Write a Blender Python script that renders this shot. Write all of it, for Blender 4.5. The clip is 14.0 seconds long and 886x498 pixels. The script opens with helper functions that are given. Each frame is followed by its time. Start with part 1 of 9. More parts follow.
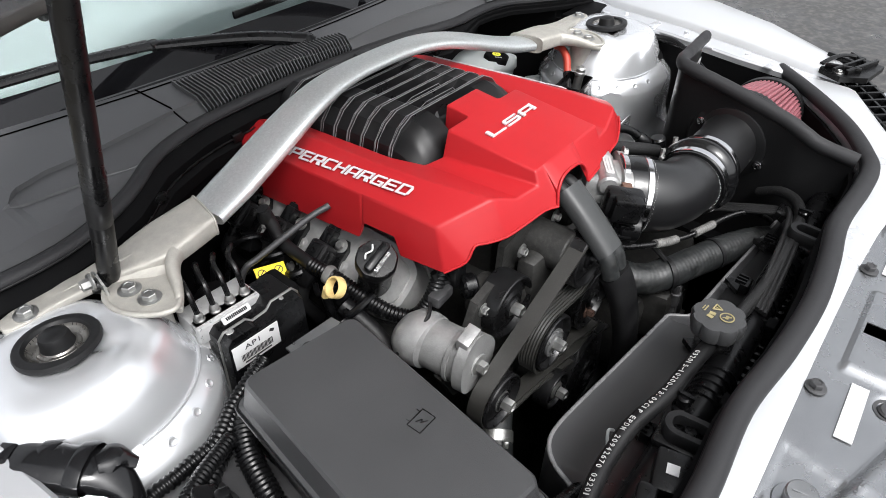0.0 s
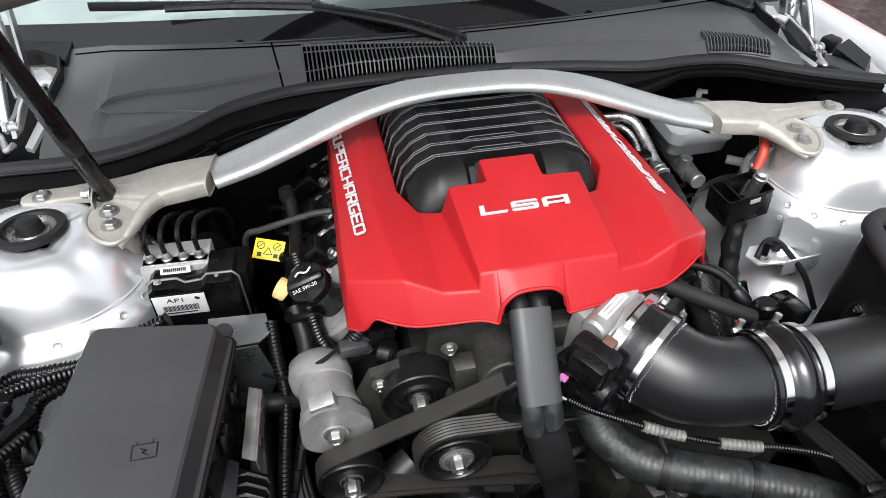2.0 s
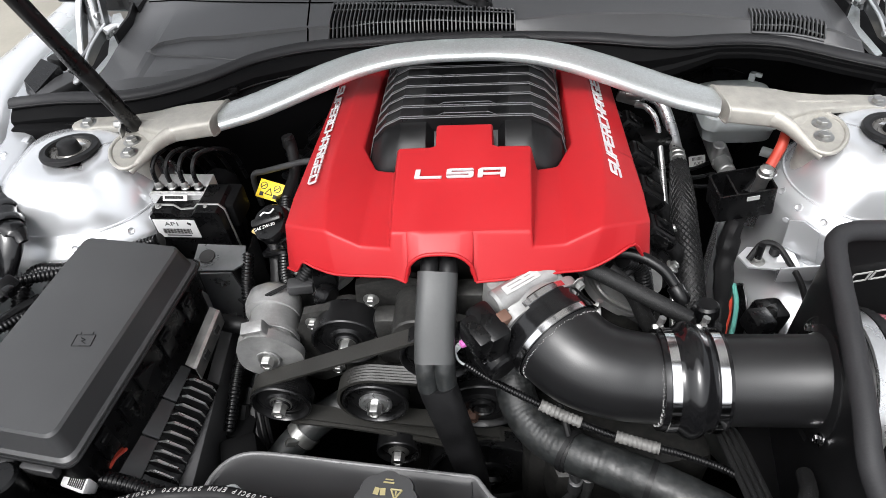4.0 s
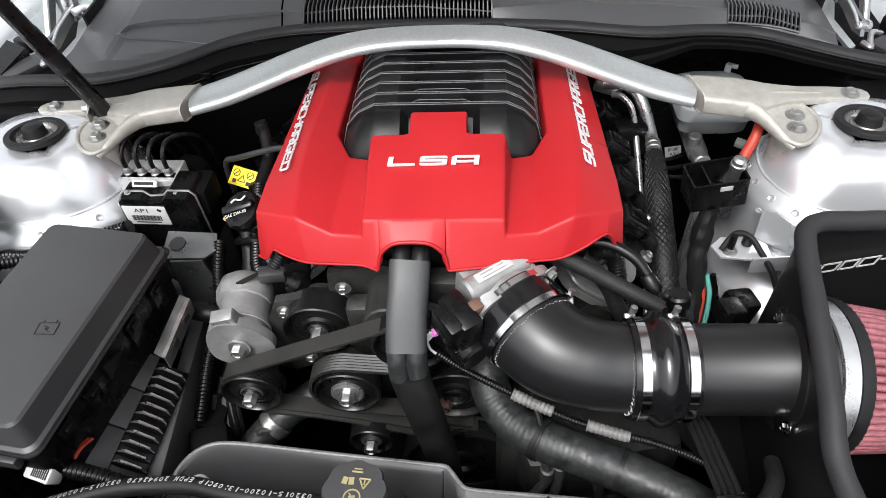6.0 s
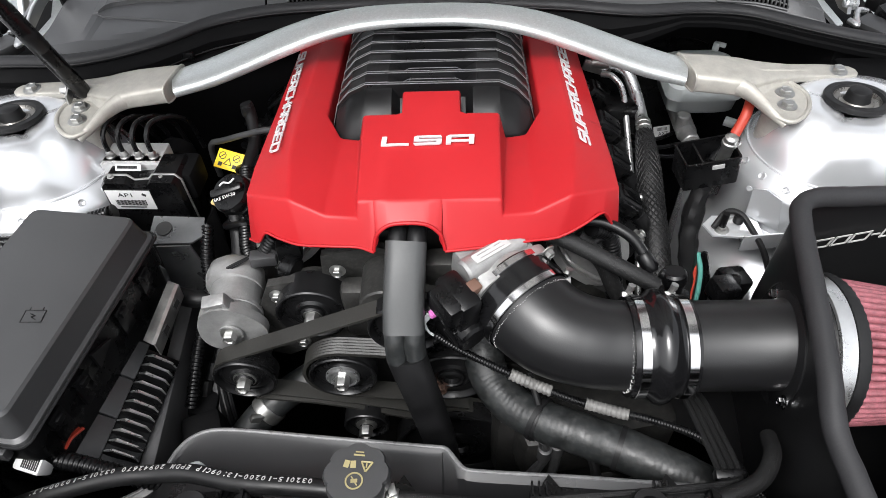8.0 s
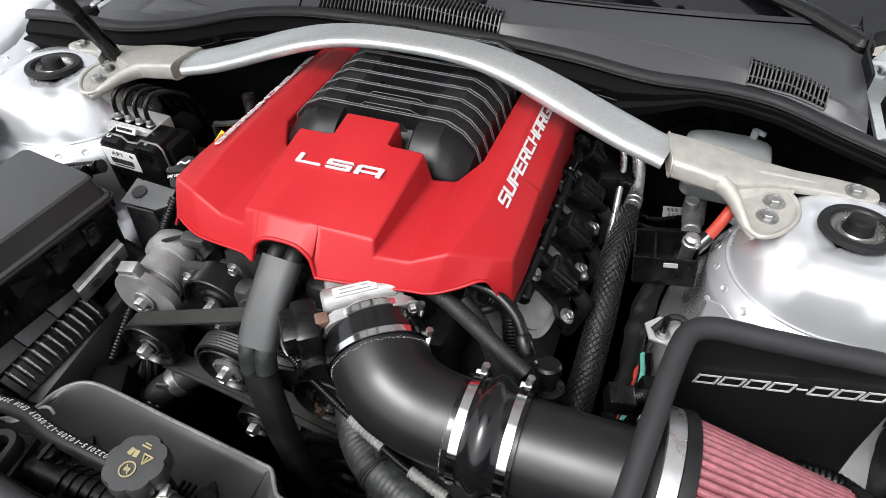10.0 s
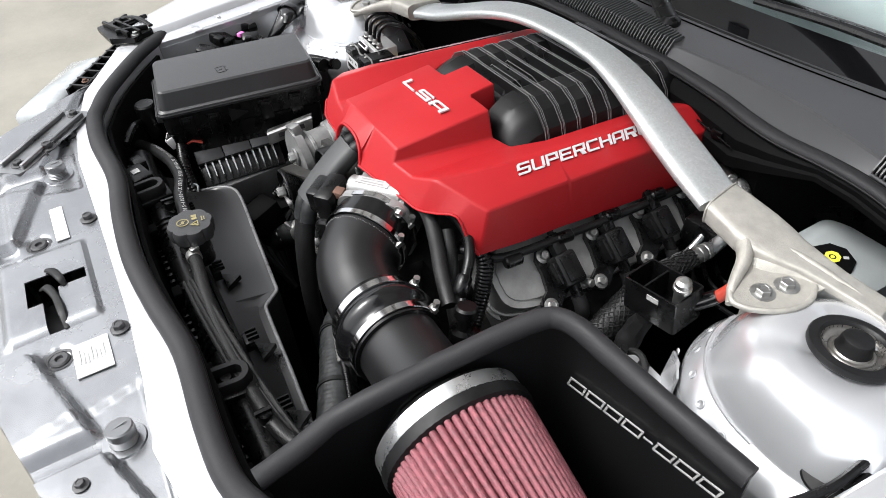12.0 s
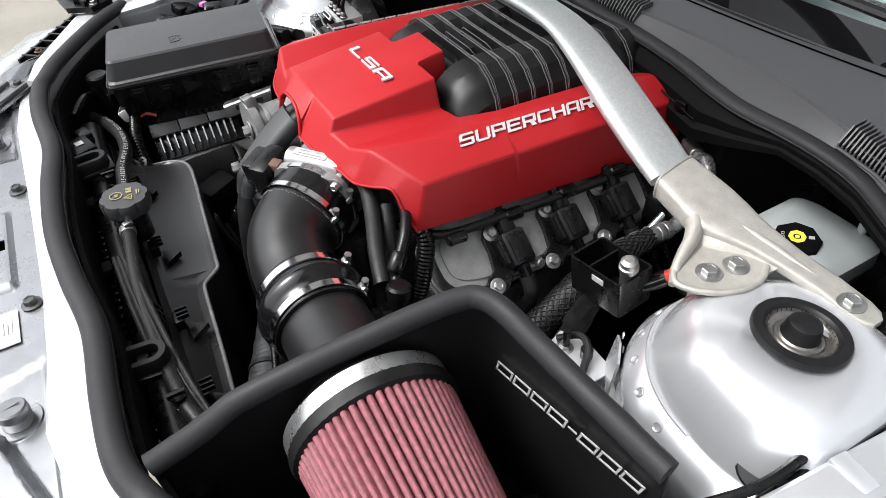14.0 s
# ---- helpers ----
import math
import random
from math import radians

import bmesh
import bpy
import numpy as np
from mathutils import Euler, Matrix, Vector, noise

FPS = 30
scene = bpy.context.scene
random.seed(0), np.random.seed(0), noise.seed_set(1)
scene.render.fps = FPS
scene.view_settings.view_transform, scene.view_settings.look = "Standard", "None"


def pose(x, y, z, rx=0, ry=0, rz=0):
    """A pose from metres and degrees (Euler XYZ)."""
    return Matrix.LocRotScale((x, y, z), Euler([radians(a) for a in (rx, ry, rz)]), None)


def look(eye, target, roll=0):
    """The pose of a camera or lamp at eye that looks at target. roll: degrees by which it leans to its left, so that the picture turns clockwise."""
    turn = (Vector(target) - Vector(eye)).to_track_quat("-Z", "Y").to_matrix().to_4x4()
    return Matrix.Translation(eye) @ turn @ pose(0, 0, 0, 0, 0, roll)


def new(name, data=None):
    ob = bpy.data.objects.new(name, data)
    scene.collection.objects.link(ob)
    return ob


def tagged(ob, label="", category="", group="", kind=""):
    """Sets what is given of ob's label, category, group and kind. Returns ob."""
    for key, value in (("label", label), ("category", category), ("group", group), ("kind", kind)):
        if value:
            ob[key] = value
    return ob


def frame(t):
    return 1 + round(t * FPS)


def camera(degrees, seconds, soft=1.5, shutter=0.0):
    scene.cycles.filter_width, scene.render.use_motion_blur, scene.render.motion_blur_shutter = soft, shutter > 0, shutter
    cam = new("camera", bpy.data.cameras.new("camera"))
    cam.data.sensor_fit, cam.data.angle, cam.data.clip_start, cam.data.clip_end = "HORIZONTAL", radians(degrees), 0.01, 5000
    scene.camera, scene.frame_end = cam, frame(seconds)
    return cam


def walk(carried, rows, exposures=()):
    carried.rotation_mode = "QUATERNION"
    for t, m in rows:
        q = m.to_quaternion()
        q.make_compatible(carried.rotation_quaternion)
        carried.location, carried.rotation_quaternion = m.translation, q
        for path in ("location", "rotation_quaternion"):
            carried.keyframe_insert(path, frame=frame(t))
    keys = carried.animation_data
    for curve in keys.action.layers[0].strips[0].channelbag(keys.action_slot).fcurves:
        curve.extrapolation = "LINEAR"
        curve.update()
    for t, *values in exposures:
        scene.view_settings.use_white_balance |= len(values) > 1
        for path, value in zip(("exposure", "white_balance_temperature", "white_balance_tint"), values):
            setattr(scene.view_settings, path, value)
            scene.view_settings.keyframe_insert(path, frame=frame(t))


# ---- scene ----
cam = camera(67.9, 14.0, soft=0.5)
PATH = [
    (0, (-0.676, -0.555, 1.434), (0.546, 0.41, 0.178), 0.7),
    (0.5, (-0.6, -0.596, 1.445), (0.504, 0.499, 0.187), 1.4),
    (1, (-0.478, -0.684, 1.472), (0.31, 0.629, 0.185), 2.3),
    (1.5, (-0.341, -0.697, 1.487), (0.239, 0.683, 0.161), 2.0),
    (2, (-0.206, -0.676, 1.48), (0.108, 0.758, 0.122), 0.5),
    (2.5, (-0.058, -0.687, 1.485), (0.01, 0.74, 0.086), -0.0),
    (3, (0.045, -0.723, 1.496), (-0.083, 0.692, 0.089), -4.6),
    (3.2, (0.051, -0.723, 1.496), (-0.141, 0.683, 0.086), -6.3),
    (5.5, (0.06, -0.719, 1.493), (-0.068, 0.661, 0.051), -3.8),
    (6, (0.064, -0.719, 1.489), (-0.059, 0.653, 0.039), -3.9),
    (6.5, (0.063, -0.719, 1.486), (-0.042, 0.646, 0.028), -3.8),
    (7, (0.061, -0.718, 1.483), (-0.03, 0.64, 0.017), -4.0),
    (7.5, (0.051, -0.715, 1.485), (-0.018, 0.63, 0.007), -3.1),
    (8, (0.044, -0.718, 1.48), (-0.014, 0.624, -0.002), -2.7),
    (8.5, (0.034, -0.721, 1.478), (-0.015, 0.621, -0.004), -2.9),
    (9, (0.058, -0.708, 1.481), (0.008, 0.635, -0.001), -3.5),
    (9.2, (0.099, -0.7, 1.481), (0.019, 0.645, 0.003), -3.0),
    (11.3, (0.685, -0.508, 1.456), (-0.548, 0.31, 0.111), -1.7),
    (11.5, (0.713, -0.506, 1.452), (-0.554, 0.272, 0.114), -1.4),
    (12, (0.723, -0.496, 1.452), (-0.596, 0.198, 0.119), -4.0),
    (12.5, (0.71, -0.486, 1.45), (-0.593, 0.224, 0.108), -4.0),
    (13, (0.707, -0.482, 1.449), (-0.606, 0.213, 0.109), -4.9),
    (13.5, (0.709, -0.462, 1.441), (-0.587, 0.254, 0.097), -5.0),
    (14, (0.742, -0.409, 1.409), (-0.571, 0.235, 0.045), -4.6),
]
EXPOSURE = 1.1
walk(cam, [(t, look(eye, target, roll)) for t, eye, target, roll in PATH], exposures=[(0, EXPOSURE, 6350, 10), (14, EXPOSURE, 6350, 10)])

# ---- daylight: a bright overcast sky ----
world = bpy.data.worlds.new("overcast_sky")
world.use_nodes = True
scene.world = world
wn = world.node_tree
sky = wn.nodes.new("ShaderNodeTexSky")
sky.sky_type = "NISHITA"
sky.sun_disc = False
sky.sun_elevation = radians(58)
sky.sun_rotation = radians(200)
sky.air_density = 1.0
sky.dust_density = 6.0
sky.ozone_density = 0.6
veil = wn.nodes.new("ShaderNodeHueSaturation")
veil.inputs["Saturation"].default_value = 0.12
wn.links.new(sky.outputs[0], veil.inputs["Color"])
wn.links.new(veil.outputs[0], wn.nodes["Background"].inputs[0])
wn.nodes["Background"].inputs[1].default_value = 0.15

sun = new("sun", bpy.data.lights.new("sun", "SUN"))
sun.data.energy = 1.0
sun.data.angle = radians(22)
sun.data.color = (1.0, 0.97, 0.93)
sun.matrix_world = look((-1.2, -2.2, 5), (0, 0, 0.9))


# ---- materials ----
def mat(name, col, rough=0.5, metal=0.0, grain=350.0, bump=0.12, blotch=14.0, var=0.2, rvar=0.12, coat=0.0, dust=0.0, spec=0.5):
    """Principled surface with fine grain relief, broad tone changes and a little dust."""
    m = bpy.data.materials.new(name)
    m.use_nodes = True
    nt = m.node_tree
    b = nt.nodes["Principled BSDF"]
    tc = nt.nodes.new("ShaderNodeTexCoord")
    fine = nt.nodes.new("ShaderNodeTexNoise")
    fine.inputs["Scale"].default_value = grain
    fine.inputs["Detail"].default_value = 3
    broad = nt.nodes.new("ShaderNodeTexNoise")
    broad.inputs["Scale"].default_value = blotch
    broad.inputs["Detail"].default_value = 5
    broad.inputs["Roughness"].default_value = 0.65
    for n in (fine, broad):
        nt.links.new(tc.outputs["Object"], n.inputs["Vector"])
    ramp = nt.nodes.new("ShaderNodeMapRange")
    ramp.inputs["From Min"].default_value, ramp.inputs["From Max"].default_value = 0.3, 0.7
    ramp.inputs["To Min"].default_value, ramp.inputs["To Max"].default_value = 1 - var, 1 + var
    nt.links.new(broad.outputs["Fac"], ramp.inputs["Value"])
    tone = nt.nodes.new("ShaderNodeVectorMath")
    tone.operation = "SCALE"
    tone.inputs[0].default_value = col
    nt.links.new(ramp.outputs[0], tone.inputs["Scale"])
    out = tone.outputs[0]
    if dust > 0:
        mask = nt.nodes.new("ShaderNodeMapRange")
        mask.inputs["From Min"].default_value, mask.inputs["From Max"].default_value = 0.45, 0.8
        mask.inputs["To Max"].default_value = dust
        nt.links.new(fine.outputs["Fac"], mask.inputs["Value"])
        mix = nt.nodes.new("ShaderNodeMix")
        mix.data_type = "RGBA"
        mix.inputs["B"].default_value = (0.32, 0.30, 0.27, 1)
        nt.links.new(mask.outputs[0], mix.inputs["Factor"])
        nt.links.new(out, mix.inputs["A"])
        out = mix.outputs["Result"]
    nt.links.new(out, b.inputs["Base Color"])
    rr = nt.nodes.new("ShaderNodeMapRange")
    rr.inputs["From Min"].default_value, rr.inputs["From Max"].default_value = 0.3, 0.7
    rr.inputs["To Min"].default_value, rr.inputs["To Max"].default_value = max(0.02, rough - rvar), min(1, rough + rvar)
    nt.links.new(broad.outputs["Fac"], rr.inputs["Value"])
    nt.links.new(rr.outputs[0], b.inputs["Roughness"])
    b.inputs["Metallic"].default_value = metal
    b.inputs["Specular IOR Level"].default_value = spec
    b.inputs["Coat Weight"].default_value = coat
    b.inputs["Coat Roughness"].default_value = 0.06
    if bump > 0:
        bn = nt.nodes.new("ShaderNodeBump")
        bn.inputs["Strength"].default_value = bump
        bn.inputs["Distance"].default_value = 0.0006
        nt.links.new(fine.outputs["Fac"], bn.inputs["Height"])
        nt.links.new(bn.outputs[0], b.inputs["Normal"])
    return m


def woven(name, col, col2, scale, rough=0.6, metal=0.0):
    """Braided sleeve: two crossing waves give the weave its relief and tone."""
    m = mat(name, col, rough, metal, bump=0)
    nt = m.node_tree
    b = nt.nodes["Principled BSDF"]
    tc = nt.nodes["Texture Coordinate"]
    cells = nt.nodes.new("ShaderNodeTexVoronoi")
    cells.inputs["Scale"].default_value = scale
    cells.inputs["Randomness"].default_value = 0.35
    nt.links.new(tc.outputs["Object"], cells.inputs["Vector"])
    sharp = nt.nodes.new("ShaderNodeMapRange")
    sharp.inputs["From Min"].default_value, sharp.inputs["From Max"].default_value = 0.30, 0.10
    nt.links.new(cells.outputs["Distance"], sharp.inputs["Value"])
    mix = nt.nodes.new("ShaderNodeMix")
    mix.data_type = "RGBA"
    mix.inputs["A"].default_value, mix.inputs["B"].default_value = (*col, 1), (*col2, 1)
    nt.links.new(sharp.outputs[0], mix.inputs["Factor"])
    nt.links.new(mix.outputs["Result"], b.inputs["Base Color"])
    bn = nt.nodes.new("ShaderNodeBump")
    bn.inputs["Strength"].default_value = 0.6
    bn.inputs["Distance"].default_value = 0.0012
    nt.links.new(sharp.outputs[0], bn.inputs["Height"])
    nt.links.new(bn.outputs[0], b.inputs["Normal"])
    return m


def spangled(name, col, rough, metal):
    """Hot-dipped zinc: crystal patches of differing tone and gloss, with small raised specks."""
    m = mat(name, col, rough, metal, grain=420, bump=0.0, blotch=40, var=0.1)
    nt = m.node_tree
    b = nt.nodes["Principled BSDF"]
    tc = nt.nodes["Texture Coordinate"]
    cells = nt.nodes.new("ShaderNodeTexVoronoi")
    cells.inputs["Scale"].default_value = 420
    specks = nt.nodes.new("ShaderNodeTexNoise")
    specks.inputs["Scale"].default_value = 330
    specks.inputs["Detail"].default_value = 4
    specks.inputs["Roughness"].default_value = 0.7
    for n in (cells, specks):
        nt.links.new(tc.outputs["Object"], n.inputs["Vector"])
    shade = nt.nodes.new("ShaderNodeSeparateColor")
    nt.links.new(cells.outputs["Color"], shade.inputs[0])
    tone = nt.nodes.new("ShaderNodeMapRange")
    tone.inputs["To Min"].default_value, tone.inputs["To Max"].default_value = 0.93, 1.05
    nt.links.new(shade.outputs[0], tone.inputs["Value"])
    fleck = nt.nodes.new("ShaderNodeMapRange")
    fleck.inputs["From Min"].default_value, fleck.inputs["From Max"].default_value = 0.56, 0.68
    fleck.inputs["To Max"].default_value = 0.16
    nt.links.new(specks.outputs["Fac"], fleck.inputs["Value"])
    both = nt.nodes.new("ShaderNodeMath")
    nt.links.new(tone.outputs[0], both.inputs[0])
    nt.links.new(fleck.outputs[0], both.inputs[1])
    scaled = nt.nodes.new("ShaderNodeVectorMath")
    scaled.operation = "SCALE"
    scaled.inputs[0].default_value = col
    nt.links.new(both.outputs[0], scaled.inputs["Scale"])
    nt.links.new(scaled.outputs[0], b.inputs["Base Color"])
    gloss = nt.nodes.new("ShaderNodeMapRange")
    gloss.inputs["To Min"].default_value, gloss.inputs["To Max"].default_value = rough - 0.05, rough + 0.08
    nt.links.new(shade.outputs[1], gloss.inputs["Value"])
    nt.links.new(gloss.outputs[0], b.inputs["Roughness"])
    bn = nt.nodes.new("ShaderNodeBump")
    bn.inputs["Strength"].default_value = 0.16
    bn.inputs["Distance"].default_value = 0.0006
    nt.links.new(specks.outputs["Fac"], bn.inputs["Height"])
    nt.links.new(bn.outputs[0], b.inputs["Normal"])
    return m


MOUNT = mat("dished_mount_steel", (0.22, 0.21, 0.195), 0.3, 0.9, grain=300, bump=0.1, blotch=60, var=0.3)
RED = mat("red_cover_paint", (0.335, 0.0095, 0.013), 0.46, grain=1400, bump=0.12, blotch=5, var=0.05, rvar=0.05, spec=0.36)
RIBBED = mat("black_ribbed_plastic", (0.0042, 0.0042, 0.0046), 0.45, grain=900, bump=0.12, var=0.2, spec=0.34)
PLASTIC = mat("black_moulded_plastic", (0.003, 0.003, 0.0033), 0.3, grain=500, bump=0.14, blotch=40, var=0.3, rvar=0.14, spec=0.3)
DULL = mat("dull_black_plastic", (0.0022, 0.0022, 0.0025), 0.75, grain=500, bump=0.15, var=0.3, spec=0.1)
LID = mat("charcoal_grained_plastic", (0.036, 0.0365, 0.0378), 0.38, grain=1500, bump=0.35, blotch=9, var=0.1, rvar=0.06, dust=0.014, spec=0.5)
COWL = mat("grained_cowl_plastic", (0.060, 0.0605, 0.063), 0.36, grain=1600, bump=0.16, blotch=3, var=0.10, rvar=0.05, dust=0.010)
RUBBER = mat("black_rubber", (0.006, 0.006, 0.0065), 0.5, grain=300, bump=0.14, blotch=30, var=0.3, rvar=0.15, dust=0.006, spec=0.3)
SEALR = mat("foam_seal_rubber", (0.015, 0.015, 0.0165), 0.62, grain=500, bump=0.2, blotch=12, var=0.15, dust=0.012, spec=0.35)
HOSE = mat("coolant_hose_rubber", (0.0095, 0.0108, 0.0113), 0.5, grain=160, bump=0.6, blotch=70, var=0.6, rvar=0.15, dust=0.06)
GLOSSB = mat("satin_black_shroud", (0.018, 0.018, 0.019), 0.34, grain=900, bump=0.06, blotch=6, var=0.12, rvar=0.08, dust=0.01, spec=0.5)
SLEEVE = mat("grey_foam_sleeve", (0.034, 0.0355, 0.036), 0.5, grain=220, bump=0.15, blotch=18, var=0.12, dust=0.012)
SATIN = mat("satin_black_intake", (0.007, 0.007, 0.0075), 0.36, grain=900, bump=0.12, blotch=8, var=0.1, rvar=0.05)
SILICONE = mat("glossy_black_silicone", (0.005, 0.005, 0.0055), 0.16, grain=60, bump=0.05, var=0.1, rvar=0.05)
BELT = mat("belt_rubber", (0.016, 0.0155, 0.014), 0.5, grain=500, bump=0.1, var=0.2, dust=0.03)
PULLEY = mat("black_pulley_steel", (0.008, 0.008, 0.0085), 0.3, 0.3, grain=300, bump=0.08, var=0.3, dust=0.004)
SILVER = mat("silver_body_paint", (0.66, 0.672, 0.69), 0.26, 0.66, grain=2500, bump=0.0, blotch=2, var=0.03, rvar=0.012, coat=0.55)
PANEL = mat("grey_primed_panel", (0.30, 0.307, 0.318), 0.26, 0.85, grain=800, bump=0.03, blotch=9, var=0.14, rvar=0.06, dust=0.02)
WHITEP = mat("white_silver_edge", (0.58, 0.59, 0.605), 0.34, 0.5, grain=2000, bump=0.02, blotch=4, var=0.03, coat=0.6)
GALV = spangled("galvanised_steel_bar", (0.575, 0.60, 0.60), 0.36, 0.75)
SATINALU = mat("satin_aluminium", (0.58, 0.585, 0.59), 0.3, 0.9, grain=600, bump=0.1, blotch=50, var=0.1, rvar=0.08)
CAST = mat("champagne_cast_bracket", (0.40, 0.385, 0.35), 0.54, 0.42, grain=1100, bump=0.6, blotch=60, var=0.14, rvar=0.06)
ALU = mat("cast_aluminium", (0.31, 0.31, 0.307), 0.42, 0.55, grain=420, bump=0.6, blotch=45, var=0.2, dust=0.05)
# Far darker than ALU: shade low on the engine's front is in this colour.
ALUD = mat("dark_cast_aluminium", (0.040, 0.0395, 0.038), 0.5, 0.6, grain=220, bump=0.45, blotch=30, var=0.4, dust=0.08)
ZINC = mat("zinc_plated_steel", (0.4, 0.4, 0.39), 0.4, 0.95, grain=400, bump=0.12, blotch=60, var=0.2)
CHROME = mat("polished_clamp_steel", (0.7, 0.7, 0.71), 0.12, 1.0, grain=300, bump=0.03, blotch=30, var=0.08, rvar=0.05)
YELLOW = mat("yellow_dipstick_plastic", (0.7, 0.52, 0.22), 0.45, grain=400, bump=0.08, blotch=40, var=0.1)
TAGY = mat("yellow_warning_tag", (0.86, 0.62, 0.03), 0.45, bump=0.02, blotch=50, var=0.08)
PAPER = mat("white_label_paper", (0.55, 0.55, 0.55), 0.5, bump=0.02, blotch=40, var=0.04)
INK = mat("black_print", (0.012, 0.012, 0.012), 0.6, bump=0.0, var=0.1)
PRINT = mat("grey_white_print", (0.36, 0.36, 0.355), 0.6, bump=0.0, var=0.25)
LETTER = mat("silver_raised_letter", (0.62, 0.62, 0.63), 0.42, 0.25, grain=500, bump=0.03, blotch=20, var=0.04, rvar=0.04)
GOLD = mat("gold_cap_print", (0.26, 0.225, 0.11), 0.55, bump=0.0, var=0.15)
BRIGHTY = mat("bright_yellow_print", (0.85, 0.83, 0.08), 0.5, bump=0.0, var=0.05)
MILKY = mat("milky_reservoir_plastic", (0.37, 0.395, 0.395), 0.4, grain=500, bump=0.05, blotch=14, var=0.08)
REDC = mat("red_cable_jacket", (0.36, 0.04, 0.022), 0.45, bump=0.05, blotch=30, var=0.15)
PINK = mat("pink_connector_lock", (0.62, 0.16, 0.48), 0.45, bump=0.03)
GREENW = mat("green_wire", (0.12, 0.38, 0.33), 0.5, bump=0.02)
TAPE = mat("grey_wrapped_tape", (0.12, 0.118, 0.113), 0.55, grain=400, bump=0.4, blotch=60, var=0.3)
PLEAT = mat("oiled_red_filter_gauze", (0.215, 0.068, 0.082), 0.6, grain=900, bump=1.0, blotch=140, var=0.35, rvar=0.15)
COPPER = mat("rusty_hub", (0.11, 0.062, 0.045), 0.7, 0.4, grain=300, bump=0.3, var=0.35)
BRAID = woven("black_braided_hose", (0.0015, 0.0015, 0.0017), (0.075, 0.075, 0.078), 330)
METALB = woven("grey_braided_hose", (0.002, 0.002, 0.0022), (0.034, 0.034, 0.035), 480)
GLASS = mat("tinted_windscreen_glass", (0.86, 0.9, 0.9), 0.01, bump=0.0, var=0.02, rvar=0.005)
GLASS.node_tree.nodes["Principled BSDF"].inputs["Transmission Weight"].default_value = 1.0
GLASS.node_tree.nodes["Principled BSDF"].inputs["IOR"].default_value = 1.5
GLASSBACK = mat("pale_glass_backing", (0.19, 0.225, 0.225), 0.6, grain=60, bump=0.1, blotch=8, var=0.12)
VALVE = mat("dark_grey_valve_cover", (0.31, 0.31, 0.305), 0.40, 0.45, grain=380, bump=0.3, blotch=25, var=0.28, dust=0.03)
FIN = mat("black_fin_plastic", (0.008, 0.008, 0.0086), 0.3, grain=700, bump=0.05, var=0.15, rvar=0.05)
# Pale grey that paints edge highlights on the ribs and the shroud.
EDGEGLINT = mat("edge_highlight_grey", (0.13, 0.13, 0.133), 0.35, grain=700, bump=0.05, blotch=120, var=0.35)
VOID = mat("unlit_opening", (0.0012, 0.0012, 0.0012), 0.9, bump=0.0, var=0.1, spec=0.0)
LINING = mat("charcoal_bonnet_lining", (0.07, 0.069, 0.068), 0.75, grain=400, bump=0.2, blotch=5, var=0.15, spec=0.2)
EDGER = mat("greyish_edge_rubber", (0.075, 0.07, 0.065), 0.6, grain=300, bump=0.2, blotch=20, var=0.2)
FRIT = mat("black_glass_border", (0.006, 0.006, 0.007), 0.03, bump=0.0, var=0.05, rvar=0.01)
CONCRETE = mat("beige_concrete", (0.205, 0.193, 0.163), 0.85, grain=60, bump=0.6, blotch=1.6, var=0.22, dust=0.1)
ASPHALT = mat("wet_dark_asphalt", (0.028, 0.0275, 0.027), 0.4, grain=30, bump=1.0, blotch=2.0, var=0.6, rvar=0.25, dust=0.25)
LENS = mat("clear_lamp_plastic", (0.34, 0.36, 0.37), 0.12, bump=0.0, blotch=20, var=0.25, coat=0.5)
MACHINED = mat("machined_aluminium", (0.55, 0.55, 0.55), 0.36, 0.45, grain=500, bump=0.15, blotch=60, var=0.15)
CARRED = mat("red_car_paint", (0.55, 0.015, 0.03), 0.25, bump=0.0, var=0.05, coat=0.6)
# Dirt and the shade low in the bay share this one dark colour.
DIRTY = mat("dirty_shaded_engine_metal", (0.012, 0.0118, 0.0112), 0.55, 0.4, grain=150, bump=0.6, blotch=30, var=0.5, dust=0.05)
GREY = mat("dark_grey_steel", (0.06, 0.06, 0.062), 0.5, 0.5, grain=300, bump=0.2, var=0.25)
STEEL = mat("bare_module_steel", (0.24, 0.245, 0.25), 0.34, 0.85, grain=300, bump=0.15, var=0.2)


# ---- shaping tools ----
def finish(bm, angle=32):
    bmesh.ops.recalc_face_normals(bm, faces=bm.faces)
    lim = radians(angle)
    for fc in bm.faces:
        fc.smooth = True
    for e in bm.edges:
        e.smooth = len(e.link_faces) == 2 and e.calc_face_angle(0) < lim


def mesh_of(name, bm, material, angle=32):
    finish(bm, angle)
    me = bpy.data.meshes.new(name)
    bm.to_mesh(me)
    bm.free()
    me.materials.append(material)
    return me


def thing(name, label, category, base=(0, 0, 0), group="", kind=""):
    ob = new(name)
    ob.empty_display_size = 0.02
    ob.location = base
    return tagged(ob, label, category, group, kind)


def part(name, bm, material, parent, label="", angle=32):
    ob = new(name, mesh_of(name, bm, material, angle))
    ob.parent = parent
    if parent.type == "EMPTY":
        ob.matrix_parent_inverse = Matrix.Translation(-parent.location)
    return tagged(ob, label)


def piece(name, me, m, parent):
    ob = new(name, me)
    ob.parent = parent
    if parent.type == "EMPTY":
        ob.matrix_parent_inverse = Matrix.Translation(-parent.location)
    ob.matrix_basis = m
    return ob


